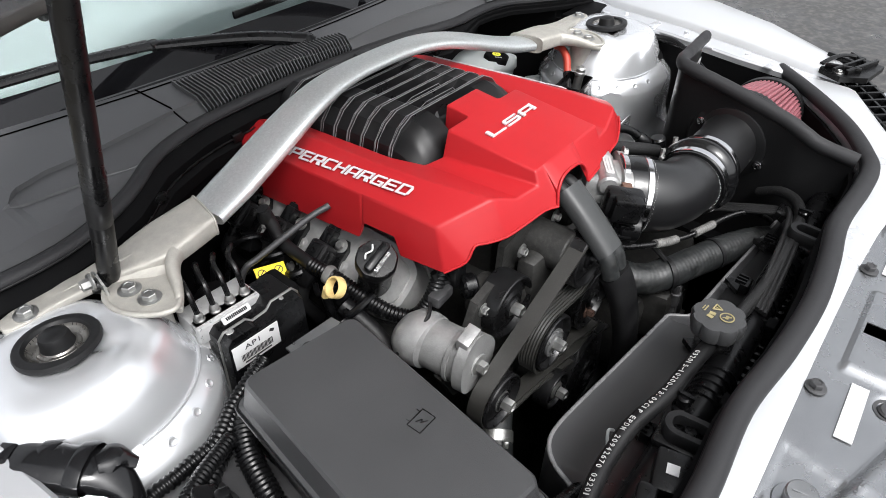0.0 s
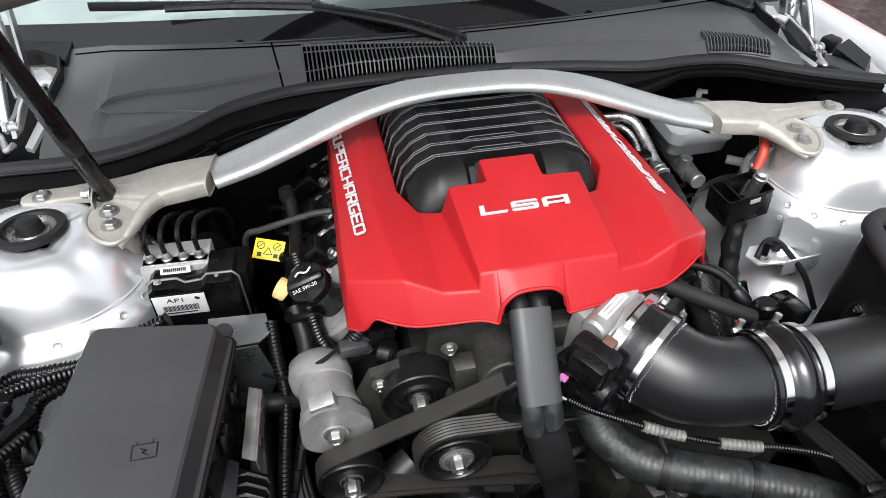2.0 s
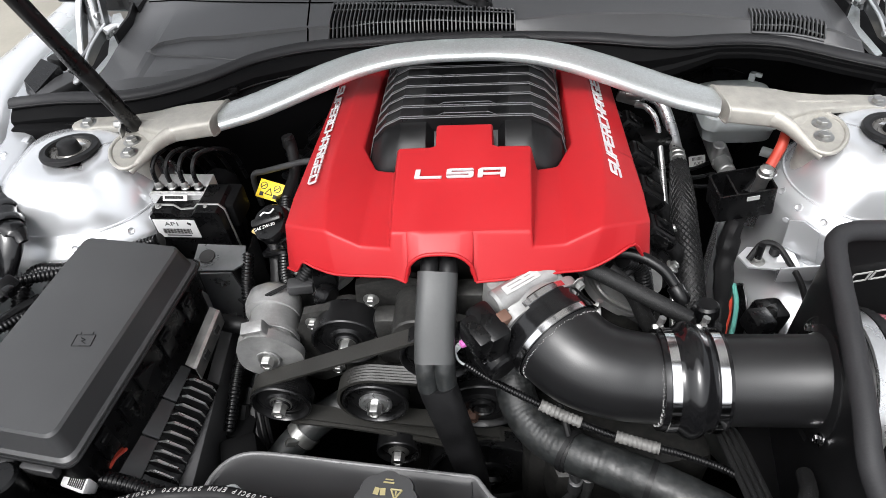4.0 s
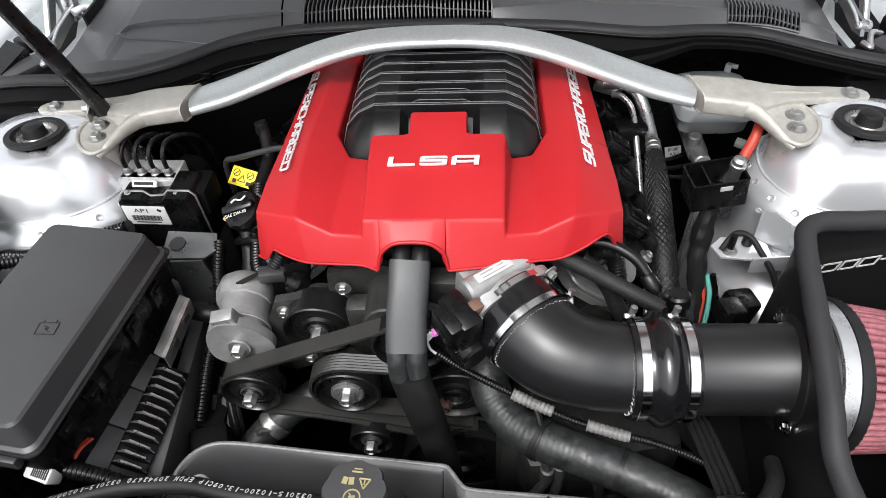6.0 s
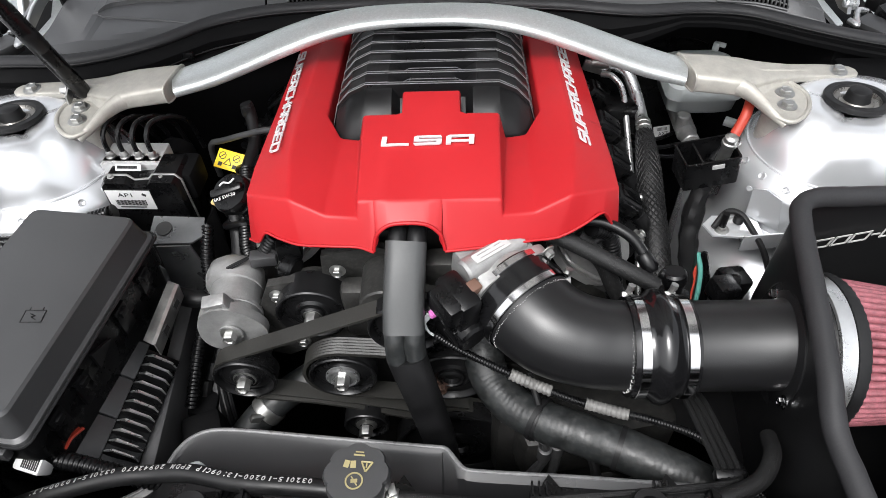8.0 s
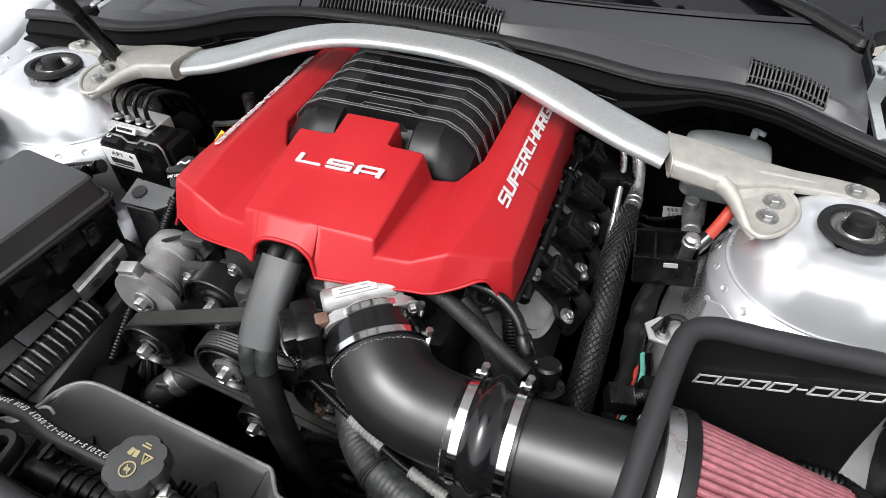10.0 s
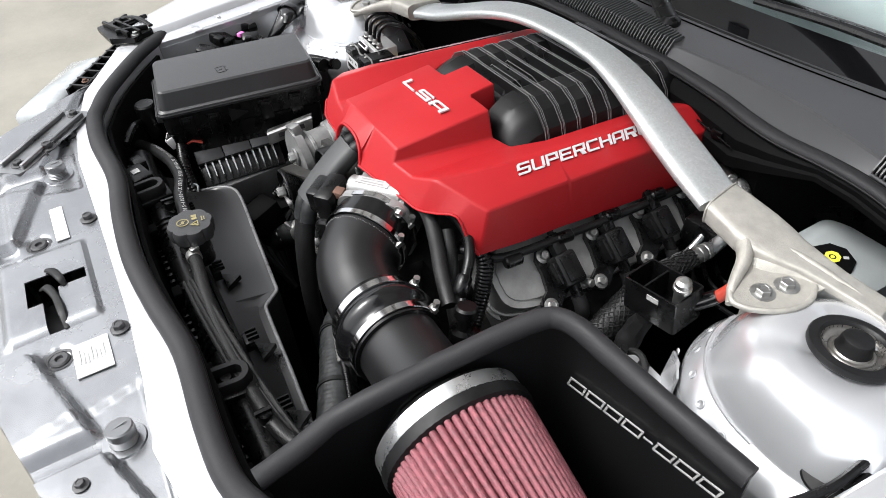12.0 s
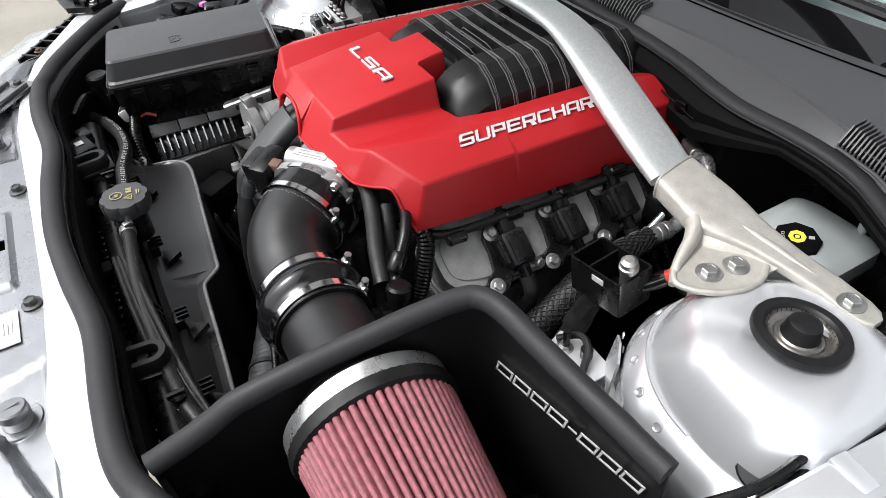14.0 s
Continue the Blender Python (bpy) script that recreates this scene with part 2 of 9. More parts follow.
def single(name, bm, material, label, category, group="", kind="", angle=32):
    return tagged(new(name, mesh_of(name, bm, material, angle)), label, category, group, kind)


def B():
    return bmesh.new()


def soft_edges(bm, width, segments=2, angle=30):
    lim = radians(angle)
    es = [e for e in bm.edges if len(e.link_faces) == 2 and e.calc_face_angle(0) > lim]
    bmesh.ops.bevel(bm, geom=es, offset=width, segments=segments, profile=0.5, affect="EDGES", clamp_overlap=True)
    return bm


def merge(bm, other):
    me = bpy.data.meshes.new("tmp")
    other.to_mesh(me)
    other.free()
    bm.from_mesh(me)
    bpy.data.meshes.remove(me)
    return bm


def bx(bm, c, s, rot=(0, 0, 0), bev=0.0, seg=2, m=None):
    b = bmesh.new()
    bmesh.ops.create_cube(b, size=1)
    bmesh.ops.scale(b, vec=s, verts=b.verts)
    if bev:
        bmesh.ops.bevel(b, geom=b.edges[:], offset=bev, segments=seg, profile=0.5, affect="EDGES", clamp_overlap=True)
    bmesh.ops.transform(b, matrix=(m or Matrix.Identity(4)) @ pose(*c, *rot), verts=b.verts)
    return merge(bm, b)


def basis(d, up=(0, 0, 1)):
    d = Vector(d).normalized()
    u = Vector(up)
    if abs(u.normalized().dot(d)) > 0.97:
        u = Vector((0, 1, 0)) if abs(d.y) < 0.9 else Vector((1, 0, 0))
    s = d.cross(u).normalized()
    return d, s, s.cross(d).normalized()


def loft(bm, rings, closed=True, caps=True, wrap=False):
    rows = [[bm.verts.new(p) for p in r] for r in rings]
    n = len(rows[0])
    pairs = list(zip(rows[:-1], rows[1:])) + ([(rows[-1], rows[0])] if wrap else [])
    for a, b in pairs:
        for i in range(n if closed else n - 1):
            j = (i + 1) % n
            bm.faces.new((a[i], a[j], b[j], b[i]))
    if caps and closed and not wrap:
        bm.faces.new(rows[0][::-1])
        bm.faces.new(rows[-1])
    return bm


def lathe(bm, profile, origin, axis=(0, 0, 1), n=32, wob=None, caps=True, up=(0, 0, 1)):
    """Turns (radius, height) pairs round an axis."""
    d, s, u = basis(axis, up)
    o = Vector(origin)
    rings = []
    for r, h in profile:
        ring = []
        for k in range(n):
            a = 2 * math.pi * k / n
            q = r * (wob(a) if wob else 1)
            ring.append(o + d * h + s * (q * math.cos(a)) + u * (q * math.sin(a)))
        rings.append(ring)
    return loft(bm, rings, True, caps)


def cyl(bm, p0, p1, r0, r1=None, n=20, bev=0.0):
    p0, p1 = Vector(p0), Vector(p1)
    h = (p1 - p0).length
    r1 = r0 if r1 is None else r1
    prof = [(r0, 0), (r1, h)] if not bev else [(r0 - bev, 0), (r0, bev), (r1, h - bev), (r1 - bev, h)]
    return lathe(bm, prof, p0, p1 - p0, n)


def glide(pts, per=8):
    """A smooth line through points."""
    p = [Vector(q) for q in pts]
    p = [2 * p[0] - p[1]] + p + [2 * p[-1] - p[-2]]
    out = []
    for i in range(1, len(p) - 2):
        a, b, c, d = p[i - 1 : i + 3]
        for k in range(per):
            t = k / per
            out.append(0.5 * (2 * b + (c - a) * t + (2 * a - 5 * b + 4 * c - d) * t * t + (3 * b - a - 3 * c + d) * t**3))
    out.append(p[-2])
    return out


def spaced(line, step):
    """The line again, at even steps."""
    acc = [0.0]
    for a, b in zip(line[:-1], line[1:]):
        acc.append(acc[-1] + (b - a).length)
    n = max(2, int(acc[-1] / step))
    out, i = [], 0
    for k in range(n + 1):
        d = acc[-1] * k / n
        while i < len(acc) - 2 and acc[i + 1] < d:
            i += 1
        t = (d - acc[i]) / max(1e-9, acc[i + 1] - acc[i])
        out.append(line[i].lerp(line[i + 1], t))
    return out


def tube(bm, pts, r, n=12, per=8, oval=(1, 1), ribs=None, up=(0, 0, 1), caps=True, straight=False, section=None, wob=0.0):
    """A round, oval or shaped section swept along a smooth line. r: one radius or one a point. ribs: (depth, pitch)."""
    line = [Vector(p) for p in pts] if straight else glide(pts, per)
    m = len(pts)
    rad = [r] * m if not isinstance(r, (list, tuple)) else list(r)
    vals = []
    for i in range(len(line)):
        t = i / (len(line) - 1) * (m - 1)
        k = min(int(t), m - 2)
        vals.append(rad[k] + (rad[k + 1] - rad[k]) * (t - k))
    if ribs:
        total = len(line)
        fine = spaced(line, ribs[1] / 4)
        vals = [vals[min(total - 1, round(i / (len(fine) - 1) * (total - 1)))] for i in range(len(fine))]
        line = fine
        vals = [v - (ribs[0] if i % 4 in (2, 3) else 0) for i, v in enumerate(vals)]
    rings = []
    side = None
    for i, p in enumerate(line):
        d = (line[min(i + 1, len(line) - 1)] - line[max(i - 1, 0)]).normalized()
        if side is None:
            _, side, _ = basis(d, up)
        side = (side - d * side.dot(d)).normalized()
        top = side.cross(d)
        ring = []
        sec = section or [(math.cos(2 * math.pi * k / n), math.sin(2 * math.pi * k / n)) for k in range(n)]
        for a, b in sec:
            q = vals[i] * (1 + (wob * noise.noise(p * 60 + Vector((a, b, 0))) if wob else 0))
            ring.append(p + side * (a * q * oval[0]) + top * (b * q * oval[1]))
        rings.append(ring)
    return loft(bm, rings, True, caps)


def prism(bm, poly, h, m, bev=0.0, seg=2):
    """A flat outline given thickness h, laid by the matrix m."""
    b = bmesh.new()
    lo = [b.verts.new((x, y, 0)) for x, y in poly]
    hi = [b.verts.new((x, y, h)) for x, y in poly]
    b.faces.new(lo[::-1])
    b.faces.new(hi)
    for i in range(len(poly)):
        j = (i + 1) % len(poly)
        b.faces.new((lo[i], lo[j], hi[j], hi[i]))
    if bev:
        soft_edges(b, bev, seg)
    bmesh.ops.transform(b, matrix=m, verts=b.verts)
    return merge(bm, b)


def sheet(bm, rows, thick=0.0):
    """A grid of points as a skin, with thickness."""
    b = bmesh.new()
    loft(b, rows, closed=False, caps=False)
    bmesh.ops.recalc_face_normals(b, faces=b.faces)
    if thick:
        bmesh.ops.solidify(b, geom=b.faces[:], thickness=thick)
    return merge(bm, b)


def frame_of(origin, xdir, ydir):
    x = Vector(xdir).normalized()
    y = Vector(ydir)
    y = (y - x * y.dot(x)).normalized()
    z = x.cross(y)
    m = Matrix((x, y, z)).transposed().to_4x4()
    m.translation = Vector(origin)
    return m


def lettering(bm, body, m, width, height, depth=0.0015, slant=0.0, spacing=1.0, bold=0.0):
    """Raised letters in the built-in font, stretched to a width and height, standing on the plane of m."""
    cu = bpy.data.curves.new("letters", "FONT")
    cu.body = body
    cu.extrude = 0.5
    cu.space_character = spacing
    cu.resolution_u = 3
    cu.offset = bold
    ob = new("letters", cu)
    me = bpy.data.meshes.new_from_object(ob.evaluated_get(bpy.context.evaluated_depsgraph_get()))
    bpy.data.objects.remove(ob)
    b = bmesh.new()
    b.from_mesh(me)
    bpy.data.meshes.remove(me)
    xs, ys = [v.co.x for v in b.verts], [v.co.y for v in b.verts]
    x0, y0, w, h = min(xs), min(ys), max(xs) - min(xs), max(ys) - min(ys)
    for v in b.verts:
        x, y = (v.co.x - x0) / w * width, (v.co.y - y0) / h * height
        v.co = (x + slant * y, y, (v.co.z + 0.5) * depth)
    bmesh.ops.transform(b, matrix=m, verts=b.verts)
    return merge(bm, b)


def bolt(name, at, axis, r, h, parent, material=None, washer=True):
    """A flanged hexagon bolt head."""
    b = B()
    at = Vector(at)
    d = Vector(axis).normalized()
    if washer:
        lathe(b, [(r * 1.62, 0), (r * 1.62, h * 0.14), (r * 1.2, h * 0.26)], at, d, 20)
    lathe(b, [(r * 1.02, h * 0.2), (r * 1.02, h * 0.88), (r * 0.93, h * 0.97), (r * 0.62, h), (r * 0.55, h * 0.9), (r * 0.02, h * 0.88)], at, d, 6)
    return part(name, b, material or ZINC, parent)


def block_letter(ch, s=0.18, h=0.175):
    """Convex pieces of a square-cut capital in a cell of one by one."""
    def r(x0, y0, x1, y1):
        return [(x0, y0), (x1, y0), (x1, y1), (x0, y1)]
    post, foot, head, m0, m1 = r(0, 0, s, 1), r(s, 0, 1, h), r(s, 1 - h, 1, 1), 0.5 - h / 2, 0.5 + h / 2
    bowl = [post, head, r(1 - s, 0.36 + h, 1, 1 - h), r(s, 0.36, 1, 0.36 + h)]
    return {
        "L": [post, foot],
        "S": [[(0.06, 0), (0.9, 0), (1, 0.1), (1, h), (0, h)], r(1 - s, h, 1, m0), r(0, m0, 1, m1), r(0, m1, s, 1 - h), [(0, 1 - h), (1, 1 - h), (0.94, 1), (0.1, 1), (0, 0.9)]],
        "A": [r(0, 0, s, 1 - h), r(1 - s, 0, 1, 1 - h), [(0, 1 - h), (1, 1 - h), (1, 1), (0.12, 1)], r(s, 0.28, 1 - s, 0.28 + h * 0.8)],
        "U": [r(0, h, s, 1), r(1 - s, h, 1, 1), [(0.1, 0), (0.88, 0), (1, h), (0, h)]],
        "P": bowl,
        "R": bowl + [[(0.66, 0), (1, 0), (0.82, 0.36), (0.52, 0.36)]],
        "E": [post, foot, head, r(s, m0, 0.9, m1)],
        "C": [r(0, h, s, 1 - h), [(0.1, 0), (1, 0), (0.95, h), (0, h)], [(0, 1 - h), (1, 1 - h), (0.95, 1), (0.1, 1)]],
        "H": [post, r(1 - s, 0, 1, 1), r(s, m0, 1 - s, m1)],
        "G": [r(0, h, s, 1 - h), [(0.1, 0), (1, 0), (1, h), (0, h)], [(0, 1 - h), (1, 1 - h), (0.95, 1), (0.1, 1)], r(1 - s, h, 1, 0.36), r(0.5, 0.36, 1, 0.36 + h * 0.8)],
        "D": [post, [(s, 0), (0.84, 0), (1, 0.2), (1 - s, h), (s, h)], [(1 - s, h), (1, 0.2), (1, 0.8), (1 - s, 1 - h)], [(s, 1 - h), (1 - s, 1 - h), (1, 0.8), (0.84, 1), (s, 1)]],
    }[ch]


def block_word(bm, word, m, pitch, width, height, depth=0.002, slant=0.0):
    """A word of evenly wide, square-cut raised letters."""
    for i, ch in enumerate(word):
        for poly in block_letter(ch):
            flat = [m @ Vector((i * pitch + x * width + slant * y * height, y * height, 0)) for x, y in poly]
            up = m.to_3x3() @ Vector((0, 0, depth))
            lo, hi = [bm.verts.new(p) for p in flat], [bm.verts.new(p + up) for p in flat]
            bm.faces.new(hi)
            for k in range(len(poly)):
                j = (k + 1) % len(poly)
                bm.faces.new((lo[k], lo[j], hi[j], hi[k]))
    return bm


# ---- the ground ----
b = B()
sheet(b, [[(x, y, 0) for x in (-400, -2, 1.5, 400)] for y in (-400, -3, 3, 400)])
tagged(single("ground", b, CONCRETE, "pale beige concrete forecourt", "ground"), kind="structure")
b = B()
bx(b, (201.6, 0, 0.004), (400, 800, 0.008))
tagged(single("road", b, ASPHALT, "wet dark asphalt beside the concrete", "asphalt"), kind="structure")


# ---- the car's body round the bay ----
def mirror_rows(rows, side):
    return [[(side * x, y, z) for x, y, z in r] for r in rows]


def fender(side):
    t = thing("fender", "silver painted front fender with its inner flange", "fender", (side * 0.75, 0.1, 0), group="front fenders")
    # stations from the headlamp back to the windscreen: y, flange edge, flange height, top edge, crest, top height
    st = [(-0.42, 0.648, 0.916, 0.668, 0.735, 0.938), (-0.34, 0.636, 0.924, 0.664, 0.785, 0.945), (-0.24, 0.632, 0.931, 0.674, 0.838, 0.951), (-0.1, 0.647, 0.937, 0.692, 0.885, 0.956),
          (0.06, 0.662, 0.940, 0.703, 0.905, 0.959), (0.16, 0.690, 0.922, 0.742, 0.872, 0.960), (0.25, 0.712, 0.908, 0.757, 0.842, 0.960), (0.5, 0.712, 0.905, 0.75, 0.822, 0.960), (0.9, 0.72, 0.94, 0.76, 0.842, 0.962), (1.6, 0.74, 0.94, 0.78, 0.925, 0.97)]
    rows = []
    for y, fl, fz, tp, cr, tz in st:
        rows.append([(tp - 0.006, y, fz + 0.003 if y < 0.1 else tz - 0.012), (tp - 0.001, y, tz - 0.004), (tp + 0.004, y, tz), ((tp * 2 + cr) / 3, y, tz + 0.003), ((tp + cr * 2) / 3, y, tz), (cr, y, tz - 0.012),
                     (cr + 0.022, y, tz - 0.045), (cr + 0.032, y, 0.85), (cr + 0.038, y, 0.7), (cr + 0.036, y, 0.5), (cr + 0.01, y, 0.3)])
    b = B()
    sheet(b, mirror_rows(rows, side), 0.002)
    part("outer_skin", b, WHITEP, t, angle=40)
    b = B()
    sheet(b, mirror_rows([[(fl, y, fz - 0.02), (fl, y, fz - 0.003), (fl + 0.003, y, fz), (tp - 0.006, y, fz + 0.003 if y < 0.1 else tz - 0.012)] for y, fl, fz, tp, cr, tz in st[:8]], side), 0.0015)
    part("inner_flange", b, SILVER, t)
    # one side's apron is near-black: the gap's shade is put into its colour
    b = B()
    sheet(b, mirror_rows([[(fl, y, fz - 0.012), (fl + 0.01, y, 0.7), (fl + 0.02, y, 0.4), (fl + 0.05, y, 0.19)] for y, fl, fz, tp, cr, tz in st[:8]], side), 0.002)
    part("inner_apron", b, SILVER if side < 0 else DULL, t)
    for y, x, z in ((0.09, 0.684, 0.941), (0.02, 0.678, 0.941), (-0.12, 0.664, 0.938), (-0.25, 0.65, 0.932)):
        bolt("bolt", (side * x, y, z), (0, 0, 1), 0.004, 0.006, t, SILVER)
    for y, x in ((0.06, 0.678), (-0.05, 0.667), (-0.18, 0.653), (-0.30, 0.644)):
        b = B()
        bx(b, (side * x, y, 0.939 - 0.0125 * max(0, -y - 0.05) / 0.25), (0.034, 0.018, 0.006), (0, 0, side * -6), 0.0025)
        part("pressed_tab", b, SILVER, t)
    return t


for side in (-1, 1):
    fender(side)


def strut_tower(side):
    cx, cy = side * 0.563, 0.004
    t = thing("strut_tower", "silver painted domed strut tower with spot welds", "strut tower", (cx, cy, 0.35), group="strut towers")
    prof = [(0.026, 0.026, 0.950), (0.047, 0.046, 0.9535), (0.064, 0.060, 0.954), (0.078, 0.070, 0.950), (0.091, 0.080, 0.940), (0.102, 0.090, 0.922), (0.111, 0.098, 0.900),
            (0.1155, 0.1015, 0.890), (0.117, 0.103, 0.8875), (0.1195, 0.106, 0.8865), (0.1345, 0.125, 0.866), (0.136, 0.128, 0.861), (0.136, 0.1295, 0.84), (0.136, 0.131, 0.79), (0.139, 0.138, 0.768), (0.148, 0.158, 0.750), (0.162, 0.190, 0.738), (0.170, 0.215, 0.725), (0.172, 0.218, 0.35)]
    rings = []
    for rx, ry, z in prof:
        ring = []
        for k in range(96):
            a = 2 * math.pi * k / 96
            c, s = math.cos(a), math.sin(a)
            x = min(rx * c, 0.088)
            y = ry * s if c < 0 else ry * math.copysign(abs(s) ** 0.55, s) * (1 + 0.10 * c)
            if rx < 0.07:
                x, y = rx * c, ry * s
            low = max(0, 1 - abs(z - 0.93) / 0.03)
            dent = (0.013 * math.exp(-((a - 3.9) / 0.22) ** 2) + 0.009 * math.exp(-((a - 2.5) / 0.18) ** 2)) * low
            ring.append((cx + side * x, cy + y, z - dent))
        rings.append(ring)
    b = B()
    loft(b, rings, caps=False)
    part("dome", b, SILVER, t, angle=50)
    # seam sealer line and spot welds round the flange
    b = B()
    tube(b, [(cx + side * 0.1185 * math.cos(a), cy + 0.1045 * math.sin(a), 0.8880) for a in [math.pi * (0.5 + k / 16) for k in range(17)]], 0.0019, n=6, per=4)
    part("seam", b, SILVER, t)
    me = None
    for k in range(10):
        a = math.pi * (0.56 + 0.88 * k / 9)
        b = B()
        lathe(b, [(0.0056, -0.0008), (0.0050, 0.0005), (0.0043, 0.0007), (0.0034, 0.0001), (0.0005, -0.0002)], (0, 0, 0), (0, 0, 1), 18)
        me = me or mesh_of("spot_weld", b, SILVER)
        out = Vector((side * math.cos(a), math.sin(a), 0.72))
        at = Vector((cx + side * 0.1275 * math.cos(a), cy + 0.1160 * math.sin(a), 0.8763))
        piece("spot_weld", me, Matrix.Translation(at) @ out.to_track_quat("Z", "Y").to_matrix().to_4x4(), t)
    return t


def mount_cap(side):
    cx, cy = side * 0.564, 0.010
    t = thing("strut_mount", "black rubber strut mount with domed cap in tower", "strut mount", (cx, cy, 0.94), group="strut mounts")
    ax = Vector((0, 0.10, 1))
    o = Vector((cx, cy, 0.954))
    b = B()
    lathe(b, [(0.0280, 0.0015), (0.0295, 0.0052), (0.0320, 0.0072), (0.0350, 0.0066), (0.0375, 0.0070), (0.0400, 0.0066), (0.0412, 0.0040), (0.0410, 0.0005), (0.0385, -0.0018)], o, ax, 56, caps=False)
    part("outer_ring", b, RUBBER, t)
    b = B()
    lathe(b, [(0.0290, 0.0040), (0.0278, 0.0010), (0.0255, -0.0010), (0.0215, -0.0018), (0.0205, -0.0006), (0.0180, 0.0), (0.0145, 0.0036)], o, ax, 40, caps=False)
    part("dished_plate", b, MOUNT, t)
    b = B()
    lathe(b, [(0.0172, -0.0010), (0.0160, 0.0036), (0.0152, 0.0054), (0.0148, 0.0110), (0.0135, 0.0150), (0.0095, 0.0172), (0.0004, 0.0177)], o, ax, 32)
    part("domed_cap", b, RUBBER, t)
    return t


for side in (-1, 1):
    strut_tower(side)
    mount_cap(side)


# ---- strut brace: bar and two cast brackets ----
brace = thing("strut_brace", "galvanised strut brace bar with two cast end brackets", "strut brace", (0, 0.1, 0.95))
half = [(0.352, 0.066, 0.966), (0.30, 0.078, 0.976), (0.25, 0.085, 0.992), (0.20, 0.092, 1.009), (0.15, 0.100, 1.023), (0.10, 0.107, 1.0315), (0.05, 0.111, 1.0345)]
line = [(-x, y, z) for x, y, z in half] + [(0, 0.112, 1.035)] + [(x, y, z) for x, y, z in half[::-1]]
b = B()
sec = []
for k in range(28):
    a = 2 * math.pi * k / 28
    c, s = math.cos(a), math.sin(a)
    sec.append((math.copysign(abs(c) ** 0.7, c) * 1.5, math.copysign(abs(s) ** 0.7, s) * 0.53))
wide = [0.0185, 0.0202, 0.0202, 0.0198, 0.0185, 0.0168, 0.0158]
tube(b, line, wide + [0.0156] + wide[::-1], per=8, section=sec)
part("bar", b, GALV, brace, "bent galvanised steel bar", angle=60)


def bracket(side):
    b = B()
    # socket that grips the bar's end and runs out into the long arm to the rear bolt
    rows = []
    for x, y, z, w, h in ((0.352, 0.066, 0.9665, 0.031, 0.0145), (0.378, 0.063, 0.9655, 0.0325, 0.0145), (0.408, 0.060, 0.9640, 0.0335, 0.0135), (0.430, 0.059, 0.9625, 0.0325, 0.0120), (0.450, 0.063, 0.9600, 0.0265, 0.0100), (0.472, 0.069, 0.9575, 0.0205, 0.0085),
                          (0.50, 0.074, 0.9550, 0.0165, 0.0065), (0.54, 0.078, 0.9535, 0.0150, 0.0050), (0.572, 0.077, 0.9525, 0.0150, 0.0042), (0.584, 0.0765, 0.9522, 0.0120, 0.0040), (0.590, 0.076, 0.952, 0.006, 0.0035)):
        ring = []
        for k in range(32):
            a = 2 * math.pi * k / 32
            c, s = math.cos(a), math.sin(a)
            lean = 0.006 if x < 0.4 else 0.0
            ring.append((side * (x - lean * math.copysign(abs(c) ** 0.4, c)), y + w * math.copysign(abs(c) ** 0.4, c), z + h * math.copysign(abs(s) ** 0.4, s)))
        rows.append(ring)
    loft(b, rows)
    part("socket", b, CAST, brace, "champagne coloured cast socket and arm", angle=45)
    # foot with two bolts
    foot = [(0.430, 0.060), (0.437, 0.030), (0.440, 0.004), (0.448, -0.022), (0.462, -0.034), (0.478, -0.028), (0.494, -0.010), (0.503, 0.012), (0.502, 0.034), (0.492, 0.052), (0.47, 0.066)]
    b = B()
    prism(b, [(side * x, y) for x, y in foot][:: 1 if side > 0 else -1], 0.006, pose(0, 0, 0.9495), 0.002)
    for v in b.verts:
        v.co.z += 0.05 * max(0, 0.465 - abs(v.co.x)) * 0.6
    part("foot_plate", b, CAST, brace, angle=40)
    # inboard wall that falls from the socket to the foot's tip
    b = B()
    tube(b, [(side * x, y, z) for x, y, z in ((0.404, 0.040, 0.962), (0.420, 0.030, 0.9625), (0.432, 0.014, 0.9605), (0.4405, -0.004, 0.9575), (0.449, -0.020, 0.9535), (0.459, -0.033, 0.948))], [0.012, 0.0115, 0.0095, 0.0078, 0.0062, 0.0045], n=14, oval=(0.8, 1.1))
    part("wall", b, CAST, brace, angle=50)
    # rounded rim round the foot
    b = B()
    tube(b, [(side * x, y, 0.9550) for x, y in foot[3:10]], 0.0032, n=8, per=4)
    part("rim", b, CAST, brace, angle=60)
    # concave saddle from the arm down to the foot
    b = B()
    high = [(0.428, 0.030, 0.9655), (0.450, 0.039, 0.9640), (0.472, 0.050, 0.9620), (0.50, 0.0595, 0.9580)]
    low = [(0.441, 0.012, 0.9540), (0.457, 0.022, 0.9540), (0.470, 0.040, 0.9540), (0.498, 0.050, 0.9535)]
    rows = []
    for q, sag in ((0, 0), (0.3, 0.0022), (0.65, 0.0022), (1, 0)):
        rows.append([(side * (h[0] + (l[0] - h[0]) * q), h[1] + (l[1] - h[1]) * q, h[2] + (l[2] - h[2]) * q - sag) for h, l in zip(glide(high, 4), glide(low, 4))])
    sheet(b, rows, 0.004)
    part("saddle", b, CAST, brace, angle=60)
    # raised line along the arm
    b = B()
    tube(b, [(side * x, y, z) for x, y, z in ((0.440, 0.060, 0.9690), (0.465, 0.066, 0.9650), (0.49, 0.071, 0.9612), (0.53, 0.076, 0.9575))], [0.002, 0.0042, 0.004, 0.0015], n=14)
    part("rib", b, CAST, brace, angle=60)
    # lip round the bar's end
    b = B()
    ring = []
